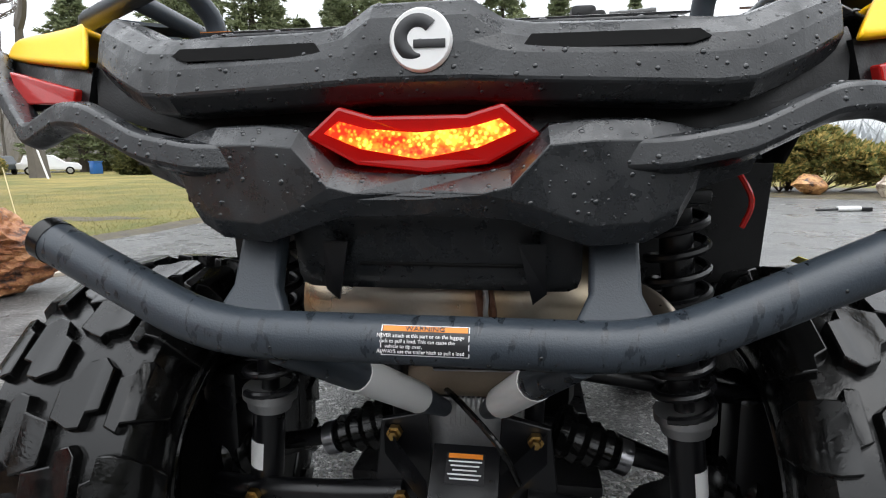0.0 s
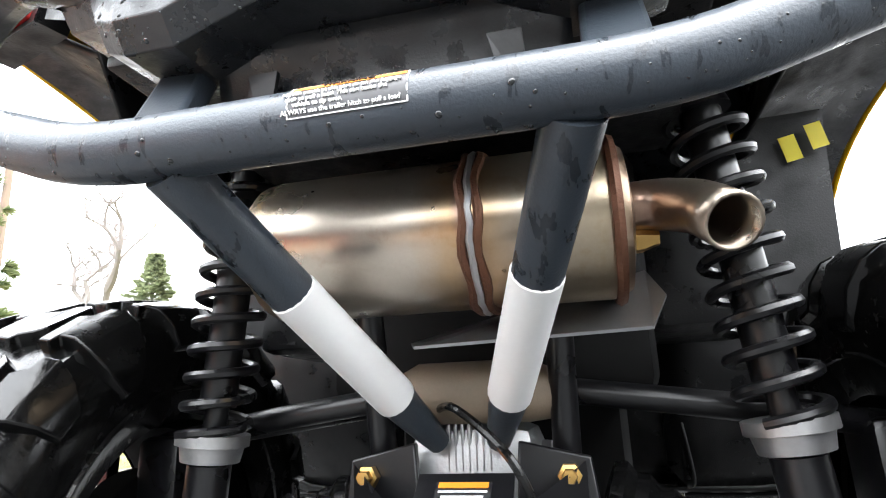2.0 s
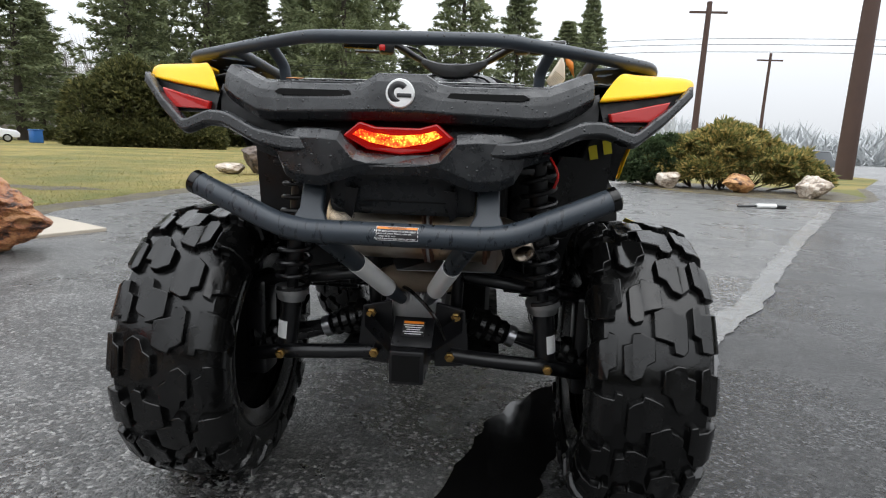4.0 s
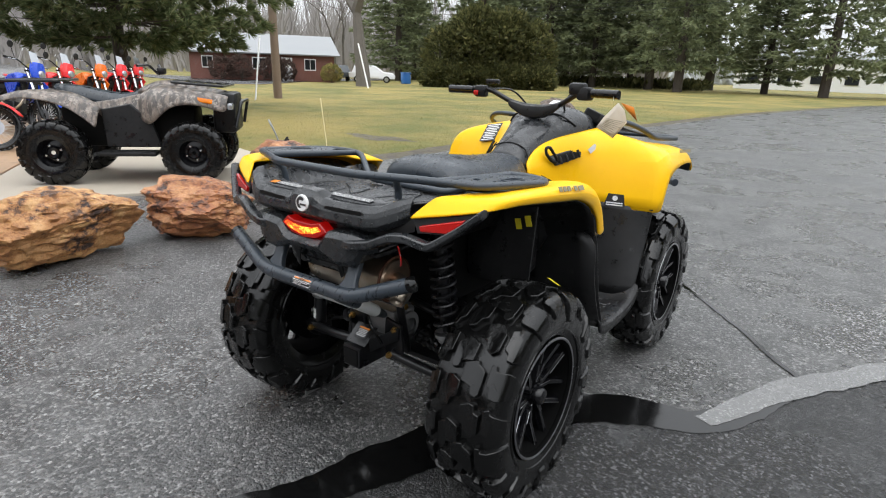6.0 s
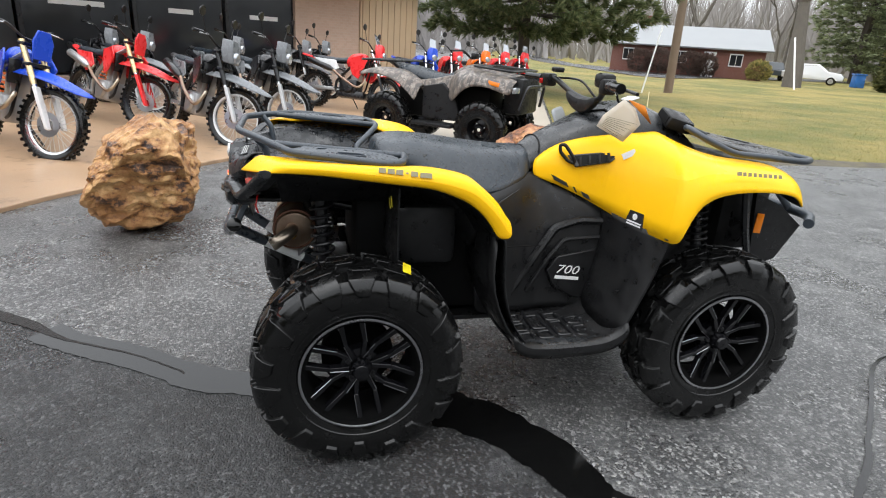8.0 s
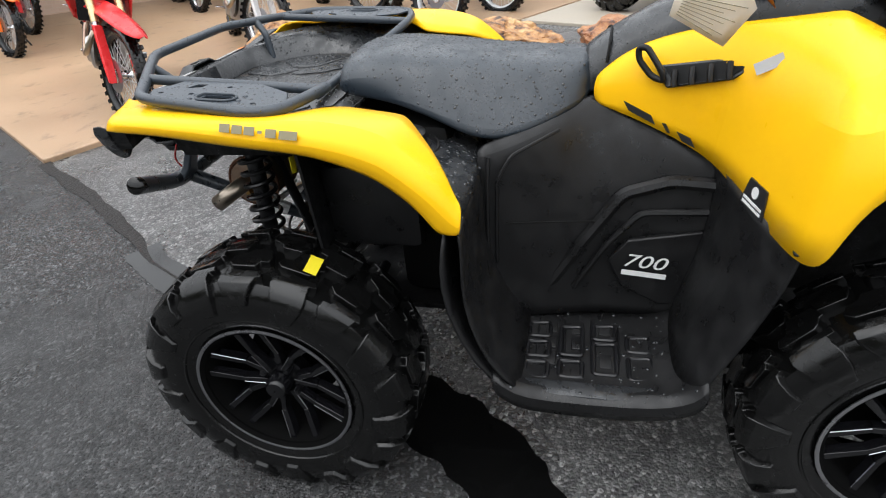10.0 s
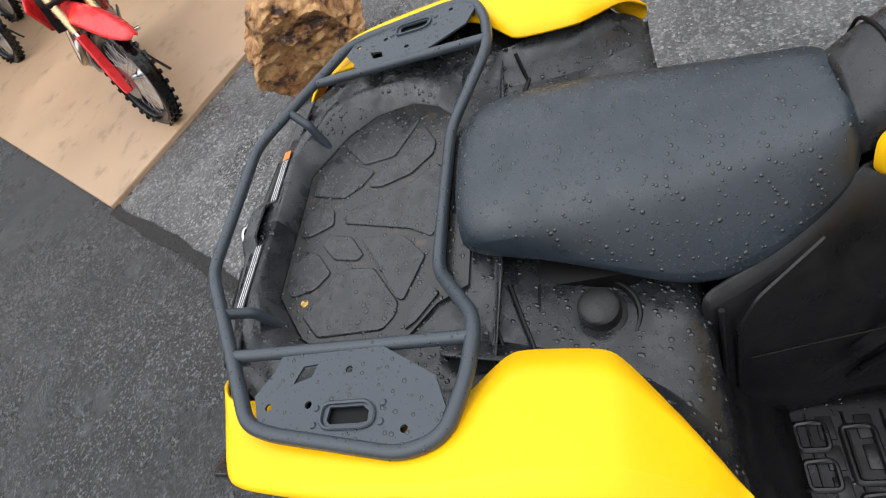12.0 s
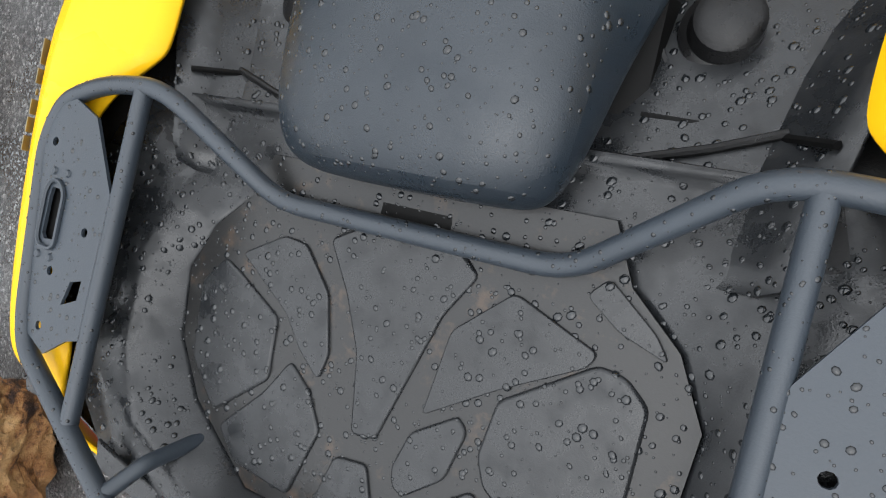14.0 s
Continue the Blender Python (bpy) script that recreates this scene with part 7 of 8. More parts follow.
for i, (x, r, hh) in enumerate(((-3.4, 1.0, 1.0), (-1.9, 1.0, 1.05), (0.6, 1.1, 1.0), (1.7, 0.9, 0.95), (5.6, 0.9, 0.8))):
    q = pose(-42.6, 31.6, 0, 0, 0, 53.4) @ Vector((x, -1.5, 0))
    leafy_mass("house_shrub", q, [(0, 0, hh * 0.9, r, r, hh)], 50 + i, M["brown_shrub"] if i != 4 else M["golden"], "rounded brown winter shrub before the brick house", 0.16, 900)

# poles
pole = thing("utility_pole", "weathered wooden utility pole on the lawn", "utility pole", Matrix.Translation((-18.4, 13.95, 0)))
put("post", tube([(0, 0, -0.2), (-0.06, -0.05, 4), (-0.2, -0.16, 10)], [0.17, 0.15, 0.12], 14), M["pole_wood"], pole)
put("guy_guard", rod((0.7, -1.6, 0), (0.25, -0.9, 2.4), 0.03, 8), M["white"], pole, "pale plastic guy-wire guard")
put("guy_wire", rod((0.25, -0.9, 2.4), (-0.19, -0.15, 9.5), 0.008, 5), M["frame_black"], pole)
put("conduit", rod((-0.14, 0.1, 0), (-0.2, 0.06, 5), 0.03, 8), M["pole_wood"], pole)
gp = thing("guy_marker", "leaning white guy-wire marker beside the bare tree", "marker")
put("tube", rod((-27.0, 28.2, 0), (-28.3, 28.6, 2.9), 0.05, 8), M["white"], gp)
for x, y, h, r in ((12.7, 36.4, 10, 0.2), (24.1, 53.5, 10, 0.15), (17.2, 28.2, 11, 0.42)):
    q = thing("utility_pole", "wooden utility pole beside the drive", "utility pole", Matrix.Translation((x, y, 0)), "far poles")
    put("post", tube([(0, 0, -0.2), (0.05, 0, h / 2), (0.12, 0, h)], [r, r * 0.9, r * 0.75], 12), M["pole_dark"], q)
    if r < 0.3:
        put("cross_arm", box(2.2, 0.1, 0.12, (0.1, 0, h - 0.6)), M["pole_dark"], q)
wires = thing("power_line", "thin black overhead power lines", "cable")
for dz in (0, 0.5, 0.9):
    put("wire", tube(spline([(-60, 66, 8.2 + dz), (-20, 56, 7.2 + dz), (11.2, 45, 8.4 + dz), (45, 36, 7.4 + dz), (90, 28, 8.6 + dz)], 8), 0.02, 4), M["frame_black"], wires)
stake = thing("marker_stake", "thin pale fibreglass driveway marker in the lawn", "marker")
put("rod", rod((-5.75, 4.95, 0), (-6.1, 5.15, 0.78), 0.006, 6), M["pole_pale"], stake)

# parked cars far off
def far_car(at, label, paint):
    c = thing("parked_car", label, "car", at, "cars by the house")
    prof = [(-2.2, 0.45), (-2.25, 0.9), (-1.9, 1.0), (-1.7, 1.55), (0.3, 1.6), (1.1, 1.05), (2.0, 0.95), (2.25, 0.7), (2.2, 0.4)]
    sec = []
    for x in (-0.88, -0.8, 0.8, 0.88):
        k = 0.94 if abs(x) > 0.85 else 1.0
        sec.append([(x * (0.82 if z > 1.1 else 1.0), y * k, 0.3 + (z - 0.3) * (0.97 if k < 1 else 1)) for y, z in prof])
    put("body", capped(sec), paint, c, bev=0.03, tidy=True)
    for s in (-1, 1):
        put("side_window", slab([(s * 0.80, -1.6, 1.05), (s * 0.80, 0.85, 1.08), (s * 0.74, 0.2, 1.5), (s * 0.74, -1.5, 1.48)][::s], 0.06, (s, 0, 0)), M["glass_dark"], c, tidy=True)
        for y in (-1.4, 1.4):
            wh = new("wheel")
            wh.parent = c
            wh.location = (s * 0.8, y, 0.33)
            put("tyre", lathe([(0.2, -0.11), (0.31, -0.11), (0.33, -0.06), (0.33, 0.06), (0.31, 0.11), (0.2, 0.11)], 20), M["rubber"], wh)
            put("rim", lathe([(0.01, s * 0.1), (0.2, s * 0.09), (0.21, s * 0.06)], 16), M["aluminium"], wh)
    put("rear_window", slab([(-0.64, -1.80, 1.12), (0.64, -1.80, 1.12), (0.6, -1.70, 1.46), (-0.6, -1.70, 1.46)], 0.03, (0, -1, 0.3)), M["glass_dark"], c, tidy=True)
    put("windscreen", slab([(-0.72, 0.9, 1.1), (0.72, 0.9, 1.1), (0.66, 0.32, 1.56), (-0.66, 0.32, 1.56)], 0.03, (0, 0.6, 0.8)), M["glass_dark"], c, tidy=True)
    return c


M["car_white"] = surface("white_car_paint", (0.75, 0.76, 0.78), 0.2, 0, 0.03, 2, 50, 0, coat=0.5)
M["bin_blue"] = surface("blue_bin_plastic", (0.03, 0.14, 0.42), 0.4, 0, 0.1, 4, 80, 0.05)
M["car_grey"] = surface("dark_grey_car_paint", (0.08, 0.09, 0.1), 0.2, 0, 0.03, 2, 50, 0, coat=0.5)
far_car(pose(-39.4, 41.8, 0, 0, 0, -50), "white estate car parked by the house", M["car_white"])
far_car(pose(-44.5, 41.6, 0, 0, 0, 70), "dark grey car parked behind the estate car", M["car_grey"])
bn = thing("waste_bin", "blue wheeled waste bin beside the parked cars", "bin", pose(-36.0, 42.8, 0, 0, 0, 70))
put("body", box(0.75, 0.75, 0.95, (0, 0, 0.5), 0.05, 0.92), M["bin_blue"], bn)
put("lid", box(0.8, 0.8, 0.1, (0, 0, 1.02), 0.03), M["bin_blue"], bn, "blue lid")
far_car(pose(17.6, 55.8, 0, 0, 0, 80), "white car on the far drive", M["car_white"])
far_car(pose(21.8, 41.5, 0, 0, 0, 100), "dark utility vehicle beside the big pole", M["car_grey"])
# pale commercial buildings behind the spruces
for i, (x, y, w, h, a) in enumerate(((-10, 126, 24, 5.0, 3), (14, 128, 20, 4.6, -2))):
    fb_ = thing("far_building", "long pale commercial building behind the trees", "building", pose(x, y, 0, 0, 0, a))
    put("wall", box(w, 12, h, (0, 0, h / 2), 0.05), M["white"] if i != 1 else M["tan_metal"], fb_, smooth=False)
    put("roof", box(w + 0.6, 12.6, 0.35, (0, 0, h + 0.17), 0.05), M["roof_pale"], fb_, smooth=False)
    for k in range(int(w // 5)):
        put("window", box(2.0, 0.2, 1.4, (-w / 2 + 3 + 5 * k, -6.02, 1.9)), M["glass_dark"], fb_, smooth=False)
# long low hedge and path under the spruces
v, f = [], []
rnd = random.Random(8)
for i in range(3000):
    u = 0.55 * rnd.random()
    x, y = -50 + 62 * u, 62 + 22 * u + rnd.gauss(0, 0.8)
    spray(v, f, rnd, (x, y, rnd.uniform(0, 0.9)), (0, 0, 1), 0.6, 0.14, 3)
hedge = put("undergrowth", (v, f), M["yew"], smooth=False)
tagged(hedge, "dark undergrowth beneath the spruces", "undergrowth", "", "stuff")

# ---- the shop: front runs from (-6.9, -9) to (-15, 3.1) ----
shop = thing("shop_building", "low dealer shop with dark storefront, tan brick and metal siding", "building", pose(-9.08, -5.66, 0, 0, 0, 123.7))
EV = 2.62
def shop_box(name, x0, x1, y0, y1, z0, z1, mat, label=""):
    return put(name, box(x1 - x0, y1 - y0, z1 - z0, ((x0 + x1) / 2, (y0 + y1) / 2, (z0 + z1) / 2), 0.01), mat, shop, label, smooth=False)
shop_box("back_wall", -12, 10.5, 7.8, 8.0, 0, EV, M["tan_metal"])
shop_box("brick_wall", 6.65, 8.56, 0, 0.3, 0, EV, M["brick_tan"], "tan brick wall")
shop_box("siding_wall", 8.56, 10.6, -0.05, 0.2, 0, EV - 0.15, M["tan_metal"], "ribbed tan metal siding")
for k in range(9):
    shop_box("siding_rib", 8.62 + 0.22 * k, 8.65 + 0.22 * k, -0.08, -0.05, 0, EV - 0.15, M["tan_metal"])
shop_box("side_wall", 10.4, 10.6, 0.2, 8, 0, EV, M["tan_metal"])
shop_box("side_wall", -12, -11.8, 0, 8, 0, EV, M["tan_metal"])
shop_box("fascia", -12, 8.7, -1.3, -1.2, EV - 0.12, EV + 0.12, M["red_trim"], "red roof edge")
put("roof", slab([(-12.3, -1.35, EV + 0.12), (8.8, -1.35, EV + 0.12), (8.8, 8.3, EV + 0.5), (-12.3, 8.3, EV + 0.5)], 0.15, (0, 0, 1)), M["roof_dark"], shop, "dark low roof", tidy=True)
put("siding_roof", slab([(8.82, -0.4, EV + 0.02), (10.9, -0.4, EV + 0.02), (10.9, 8.3, EV + 0.4), (8.82, 8.3, EV + 0.4)], 0.12, (0, 0, 1)), M["roof_pale"], shop, tidy=True)
shop_box("stall_riser", -12, 6.65, 0.05, 0.2, 0, 0.3, M["brick_tan"])
for k in range(10):
    x = -11.9 + 1.87 * k
    wf = shop_box("window", x, x + 0.08, 0.02, 0.16, 0.3, EV, M["frame_black"], "dark framed shop window")
    put("pane", box(1.75, 0.012, EV - 0.4, (x + 0.96, 0.1, (EV + 0.3) / 2)), M["glass_dark"], wf, smooth=False)
    # brand writing stands as plain pale bars
    if k > 2:
        put("sign_bar", box((0.7, 0.9, 0.5)[k % 3], 0.01, 0.09, (x + 0.95, 0.08, 1.55)), M["white"], wf, "plain pale bar in place of lettering", smooth=False)
shop_box("soffit", -12, 8.6, -1.2, 0.0, EV - 0.1, EV - 0.06, M["roof_dark"])

# something unidentified dropped on the lot by the shrub bed; shape made up
x, y = 4.72, 8.75
litter = thing("dropped_scraper", "small black and white item lying on the wet lot", "scraper", pose(x, y, 0.004, 0, 0, 8))
put("handle", rod((-0.38, 0, 0.02), (-0.05, 0, 0.03), 0.02, 8), M["frame_black"], litter)
put("sleeve", rod((-0.06, 0, 0.035), (0.28, 0, 0.04), 0.04, 10), M["white"], litter, "white sleeve")
put("head", box(0.16, 0.1, 0.06, (0.36, 0, 0.03), 0.01), M["frame_black"], litter)

# ---- motorcycles on the apron: local +y ahead, front contact at y = 0.72 ----
M["chrome"] = surface("bright_metal", (0.65, 0.65, 0.66), 0.2, 1.0, 0.1, 20, 200, 0.05, 0.001)
M["bright_rim"] = surface("pale_silver_rim", (0.62, 0.63, 0.64), 0.35, 0.2, 0.08, 20, 200, 0.05, 0.001)
M["gold_fork"] = surface("gold_anodised_fork", (0.78, 0.60, 0.33), 0.28, 0.8, 0.08, 20, 200, 0.05, 0.001)
for nm, c in (("bike_red", (0.80, 0.032, 0.035)), ("bike_blue", (0.015, 0.07, 0.55)), ("bike_yellow", (0.8, 0.55, 0.01)), ("bike_green", (0.05, 0.45, 0.03)), ("bike_orange", (0.8, 0.16, 0.01)), ("bike_white", (0.72, 0.72, 0.72)), ("bike_black", (0.014, 0.014, 0.016)), ("bike_grey", (0.16, 0.17, 0.18))):
    M[nm] = surface(nm + "_plastic", c, 0.28, 0, 0.06, 8, 200, 0.03, 0.001)


def spoke_wheel(parent, name, at, R, W, rim_mat, knob=True, steer=None):
    w = new(name)
    w.parent = parent
    w.matrix_basis = at
    h = W / 2
    put("tyre", lathe([(R - 0.075, -h * 0.6), (R - 0.06, -h * 0.9), (R - 0.03, -h), (R - 0.012, -h * 0.75), (R - 0.004, 0), (R - 0.012, h * 0.75), (R - 0.03, h), (R - 0.06, h * 0.9), (R - 0.075, h * 0.6)], 40), M["rubber"], w, "black knobbly tyre")
    if knob:
        g = []
        for i in range(34):
            a = 2 * math.pi * i / 34
            for x, b in ((-h * 0.7, 0.04), (0, -0.05), (h * 0.7, 0.04)):
                o = Vector((x * 0.9, math.cos(a + b), math.sin(a + b)))
                c = Vector((x, (R - 0.012) * math.cos(a + b), (R - 0.012) * math.sin(a + b)))
                g.append(lug_block(c, (0, -math.sin(a), math.cos(a)), (1, 0, 0), (x / h * 0.6, math.cos(a + b), math.sin(a + b)), 0.03, h * 0.5, 0.016))
        tr = put("tread", join(*g), M["rubber"], w)
        tagged(tr, kind="stuff")
    put("rim", lathe([(R - 0.092, -h * 0.5), (R - 0.072, -h * 0.66), (R - 0.066, -h * 0.55), (R - 0.088, 0), (R - 0.066, h * 0.55), (R - 0.072, h * 0.66), (R - 0.092, h * 0.5)], 40), rim_mat, w)
    put("hub", lathe([(0.012, -0.05), (0.04, -0.045), (0.022, -0.02), (0.022, 0.02), (0.04, 0.045), (0.012, 0.05)], 16), M["chrome"], w)
    sp = []
    for i in range(32):
        a = 2 * math.pi * i / 32
        b = a + (0.35 if i % 2 else -0.35)
        x = 0.035 if i % 4 < 2 else -0.035
        sp.append(tube([(x, 0.035 * math.cos(b), 0.035 * math.sin(b)), (0, (R - 0.08) * math.cos(a), (R - 0.08) * math.sin(a))], 0.0025, 4, caps=False))
    s = put("spokes", join(*sp), M["bright_rim"], w, "thin bright wire spokes")
    tagged(s, kind="stuff")
    d = put("brake_disc", lathe([(0.055, 0.06), (0.115, 0.06), (0.115, 0.064), (0.055, 0.064)], 28), M["machined"], w)
    return w


def motorcycle(at, label, body, side, fork, guard, rim, steer=25, kind="dirt", seat_mat=None, lean=13):
    t = thing("motorcycle", label, "motorcycle", at @ pose(0, 0, 0, 0, -lean, 0), "row of motorcycles")
    S = Matrix.Translation((0, 0.42, 0.95)) @ pose(0, 0, 0, 0, 0, steer) @ Matrix.Translation((0, -0.42, -0.95))
    r1 = 0.345 if kind != "road" else 0.315
    spoke_wheel(t, "front_wheel", S @ Matrix.Translation((0, 0.72, r1)), r1, 0.085 if kind == "dirt" else 0.095, rim)
    spoke_wheel(t, "rear_wheel", Matrix.Translation((0, -0.72, 0.325)), 0.325, 0.12, rim)
    for s in (-1, 1):
        put("fork_tube", move(rod((s * 0.095, 0.57, 0.68), (s * 0.095, 0.40, 1.05), 0.027), S), fork, t)
        put("fork_lower", move(rod((s * 0.095, 0.72, r1), (s * 0.095, 0.565, 0.69), 0.022), S), M["chrome"], t)
        put("fork_guard", move(capped([[(s * 0.095 + x * k, 0.745 + y * k - 0.165 * q, r1 - 0.04 + 0.36 * q) for x, y in ((-0.03, -0.01), (-0.03, 0.03), (0.03, 0.03), (0.03, -0.01))] for q, k in ((0, 0.8), (0.3, 1.0), (1.0, 1.0))]), S), guard, t, bev=0.006)
    put("triple_clamp", move(box(0.25, 0.07, 0.035, (0, 0.42, 1.02), 0.01), S), M["frame_black"], t)
    put("triple_clamp", move(box(0.25, 0.07, 0.035, (0, 0.49, 0.85), 0.01), S), M["frame_black"], t)
    put("handlebar", move(tube(rounded([(-0.40, 0.30, 1.17), (-0.22, 0.36, 1.17), (-0.08, 0.42, 1.06), (0.08, 0.42, 1.06), (0.22, 0.36, 1.17), (0.40, 0.30, 1.17)], 0.05), 0.012, 8), S), M["frame_black"], t)
    for s in (-1, 1):
        put("grip", move(rod((s * 0.28, 0.338, 1.17), (s * 0.41, 0.296, 1.17), 0.018, 8), S), M["rubber"], t)
        put("lever", move(tube([(s * 0.25, 0.37, 1.165), (s * 0.30, 0.41, 1.155), (s * 0.40, 0.37, 1.15)], 0.006, 6), S), M["chrome"], t)
        if kind != "dirt":
            put("mirror_stem", move(rod((s * 0.26, 0.35, 1.18), (s * 0.33, 0.33, 1.36), 0.005, 6), S), M["frame_black"], t)
            put("mirror", move(lathe([(0.001, 0.01), (0.05, 0.008), (0.055, 0), (0.04, -0.02), (0.001, -0.026)], 16, "y"), S @ Matrix.Translation((s * 0.335, 0.33, 1.38))), M["frame_black"], t, "round black mirror")
    # high front fender
    if kind in ("dirt", "dual"):
        rows = [[(x * w, y, z - abs(x) * 0.9 * w) for x in (-1, -0.5, 0, 0.5, 1)] for y, z, w in ((0.20, 0.80, 0.06), (0.42, 0.83, 0.09), (0.60, 0.835, 0.10), (0.80, 0.80, 0.10), (0.98, 0.735, 0.075), (1.10, 0.685, 0.03))]
        put("front_fender", move(grid(rows), S), body if kind == "dirt" else side, t, "high plastic front fender", sub=1, thick=0.005, tidy=True)
    else:
        rows = [[(0.065 * math.sin(b), 0.72 + 0.37 * math.cos(a) * math.cos(b * 0.3), r1 + 0.37 * math.sin(a) - 0.03 * abs(math.sin(b))) for b in (-1.3, -0.6, 0, 0.6, 1.3)] for a in (0.5, 0.9, 1.3, 1.7, 2.1, 2.5)]
        put("front_fender", move(grid(rows), S), body, t, sub=1, thick=0.004, tidy=True)
    # number plate or lamp
    if kind == "dirt":
        put("front_plate", move(capped([[(x * k, y, z) for x, z in ((-0.10, 0.90), (-0.12, 1.06), (-0.07, 1.16), (0.07, 1.16), (0.12, 1.06), (0.10, 0.90))] for y, k in ((0.53, 1.0), (0.545, 0.94))]), S), body, t, "plain front number plate", bev=0.006, tidy=True)
    else:
        put("lamp_cowl", move(capped([[(x * k, y - z * 0.2 + 0.2, z) for x, z in ((-0.09, 0.92), (-0.12, 1.05), (-0.08, 1.17), (0.08, 1.17), (0.12, 1.05), (0.09, 0.92))] for y, k in ((0.48, 1.0), (0.56, 0.9), (0.60, 0.7))]), S), side if kind == "dual" else body, t, bev=0.008, tidy=True)
        put("headlamp", move(lathe([(0.001, 0.035), (0.05, 0.028), (0.065, 0.01), (0.066, -0.03)], 18, "y"), S @ Matrix.Translation((0, 0.60, 0.985))), M["glass_lamp"], t, "clear round headlamp")
    # tank, shrouds, seat, tail
    fat = 1.3 if kind == "road" else 1.0
    tank = [[(0.06 * w * fat, y, z + 0.05 * fat), (0.10 * w * fat, y, z), (0.125 * w * fat, y, z - 0.10), (0.09 * w, y, z - 0.17)] for y, z, w in ((-0.10, 0.88, 0.7), (0.05, 0.93, 1.0), (0.20, 0.95, 1.15), (0.33, 0.92, 0.9))]
    put("tank", capped([r + [(-p[0], p[1], p[2]) for p in reversed(r)] for r in tank]), body if kind != "dual" else M["bike_black"], t, "smooth fuel tank", sub=1, tidy=True)
    big = 1.25 if kind == "road" else 1.0
    for s in (-1, 1):
        sh = [(s * 0.16, 0.06, 0.90), (s * 0.19 * big, 0.34, 0.95), (s * 0.22 * big, 0.46, 0.84), (s * 0.19 * big, 0.30, 0.66 / big), (s * 0.15, 0.12, 0.60), (s * 0.14, 0.02, 0.76)]
        put("shroud", slab(sh[::s], 0.02, (s, 0.15, 0)), body, t, "coloured radiator shroud", tidy=True, bev=0.01)
        sp = [(s * 0.13, -0.75, 0.86), (s * 0.14, -0.28, 0.84), (s * 0.145, -0.18, 0.70), (s * 0.14, -0.38, 0.60), (s * 0.13, -0.56, 0.68)]
        put("side_plate", slab(sp[::s], 0.015, (s, 0, 0)), side, t, tidy=True, bev=0.008)
    seat_rows = [[(0, y, z), (w * 0.7, y, z - 0.008), (w, y, z - 0.05), (w * 0.9, y, z - 0.09)] for y, z, w in ((-0.82, 0.93, 0.08), (-0.60, 0.925, 0.10), (-0.30, 0.90, 0.10), (-0.05, 0.92, 0.085), (0.10, 0.965, 0.06))]
    put("seat", grid(mirrored_rows(seat_rows)), seat_mat or M["seat_vinyl"], t, sub=1, thick=0.02, tidy=True)
    rf = [[(x * w, y, z - abs(x) * 0.04) for x in (-1, -0.5, 0, 0.5, 1)] for y, z, w in ((-0.45, 0.86, 0.11), (-0.75, 0.88, 0.11), (-0.95, 0.93, 0.085), (-1.10, 0.95, 0.05))]
    put("rear_fender", grid(rf), body, t, sub=1, thick=0.006, tidy=True)
    # frame, engine, swing arm, pipe, stand
    for s in (-1, 1):
        put("frame_spar", tube(rounded([(s * 0.05, 0.40, 0.93), (s * 0.13, 0.10, 0.78), (s * 0.12, -0.22, 0.48), (s * 0.11, -0.22, 0.32)], 0.08), 0.024, 8), M["aluminium"] if kind == "dirt" else M["frame_black"], t)
        put("cradle", tube(rounded([(s * 0.04, 0.40, 0.85), (s * 0.08, 0.28, 0.35), (s * 0.10, 0.10, 0.27), (s * 0.11, -0.22, 0.30)], 0.06), 0.016, 7), M["frame_black"], t)
        put("swing_arm", box(0.035, 0.52, 0.06, (s * 0.10, -0.48, 0.34), 0.008), M["aluminium"], t)
        put("sub_frame", rod((s * 0.09, -0.15, 0.68), (s * 0.08, -0.78, 0.87), 0.011, 7), M["frame_black"], t)
        put("foot_peg", box(0.10, 0.04, 0.02, (s * 0.19, -0.20, 0.34), 0.004), M["chrome"], t)
        put("radiator", box(0.10, 0.03, 0.22, (s * 0.10, 0.36, 0.76), 0.005), M["frame_black"], t)
    put("crankcase", join(box(0.26, 0.36, 0.26, (0, 0.03, 0.40), 0.04), move(lathe([(0.01, 0.165), (0.09, 0.16), (0.105, 0.13), (0.105, -0.13), (0.09, -0.155), (0.01, -0.16)], 24), Matrix.Translation((0, 0.06, 0.40)))), M["aluminium"] if kind != "road" else M["frame_black"], t, "cast engine case")
    if kind == "road":
        put("belly_pan", box(0.24, 0.56, 0.12, (0, 0.08, 0.27), 0.03), M["bike_black"], t, "black belly pan")
        put("wind_screen", move(slab([(-0.10, 0.50, 1.14), (0.10, 0.50, 1.14), (0.07, 0.40, 1.34), (-0.07, 0.40, 1.34)], 0.006, (0, 0.9, 0.4)), S), M["glass_lamp"], t, "small upright wind screen", tidy=True)
    put("cylinder", box(0.17, 0.16, 0.26, (0, 0.13, 0.64), 0.02), M["aluminium"], t)
    put("header_pipe", tube(spline([(0.02, 0.22, 0.66), (0.08, 0.34, 0.55), (0.15, 0.25, 0.40), (0.17, -0.05, 0.52), (0.15, -0.30, 0.66)], 6), 0.02, 9), M["steel_hot"], t)
    put("silencer", tube([(0.15, -0.30, 0.66), (0.16, -0.38, 0.69), (0.17, -0.80, 0.80), (0.17, -0.83, 0.81)], [0.025, 0.05, 0.05, 0.03], 14), M["aluminium"] if kind == "dirt" else M["frame_black"], t)
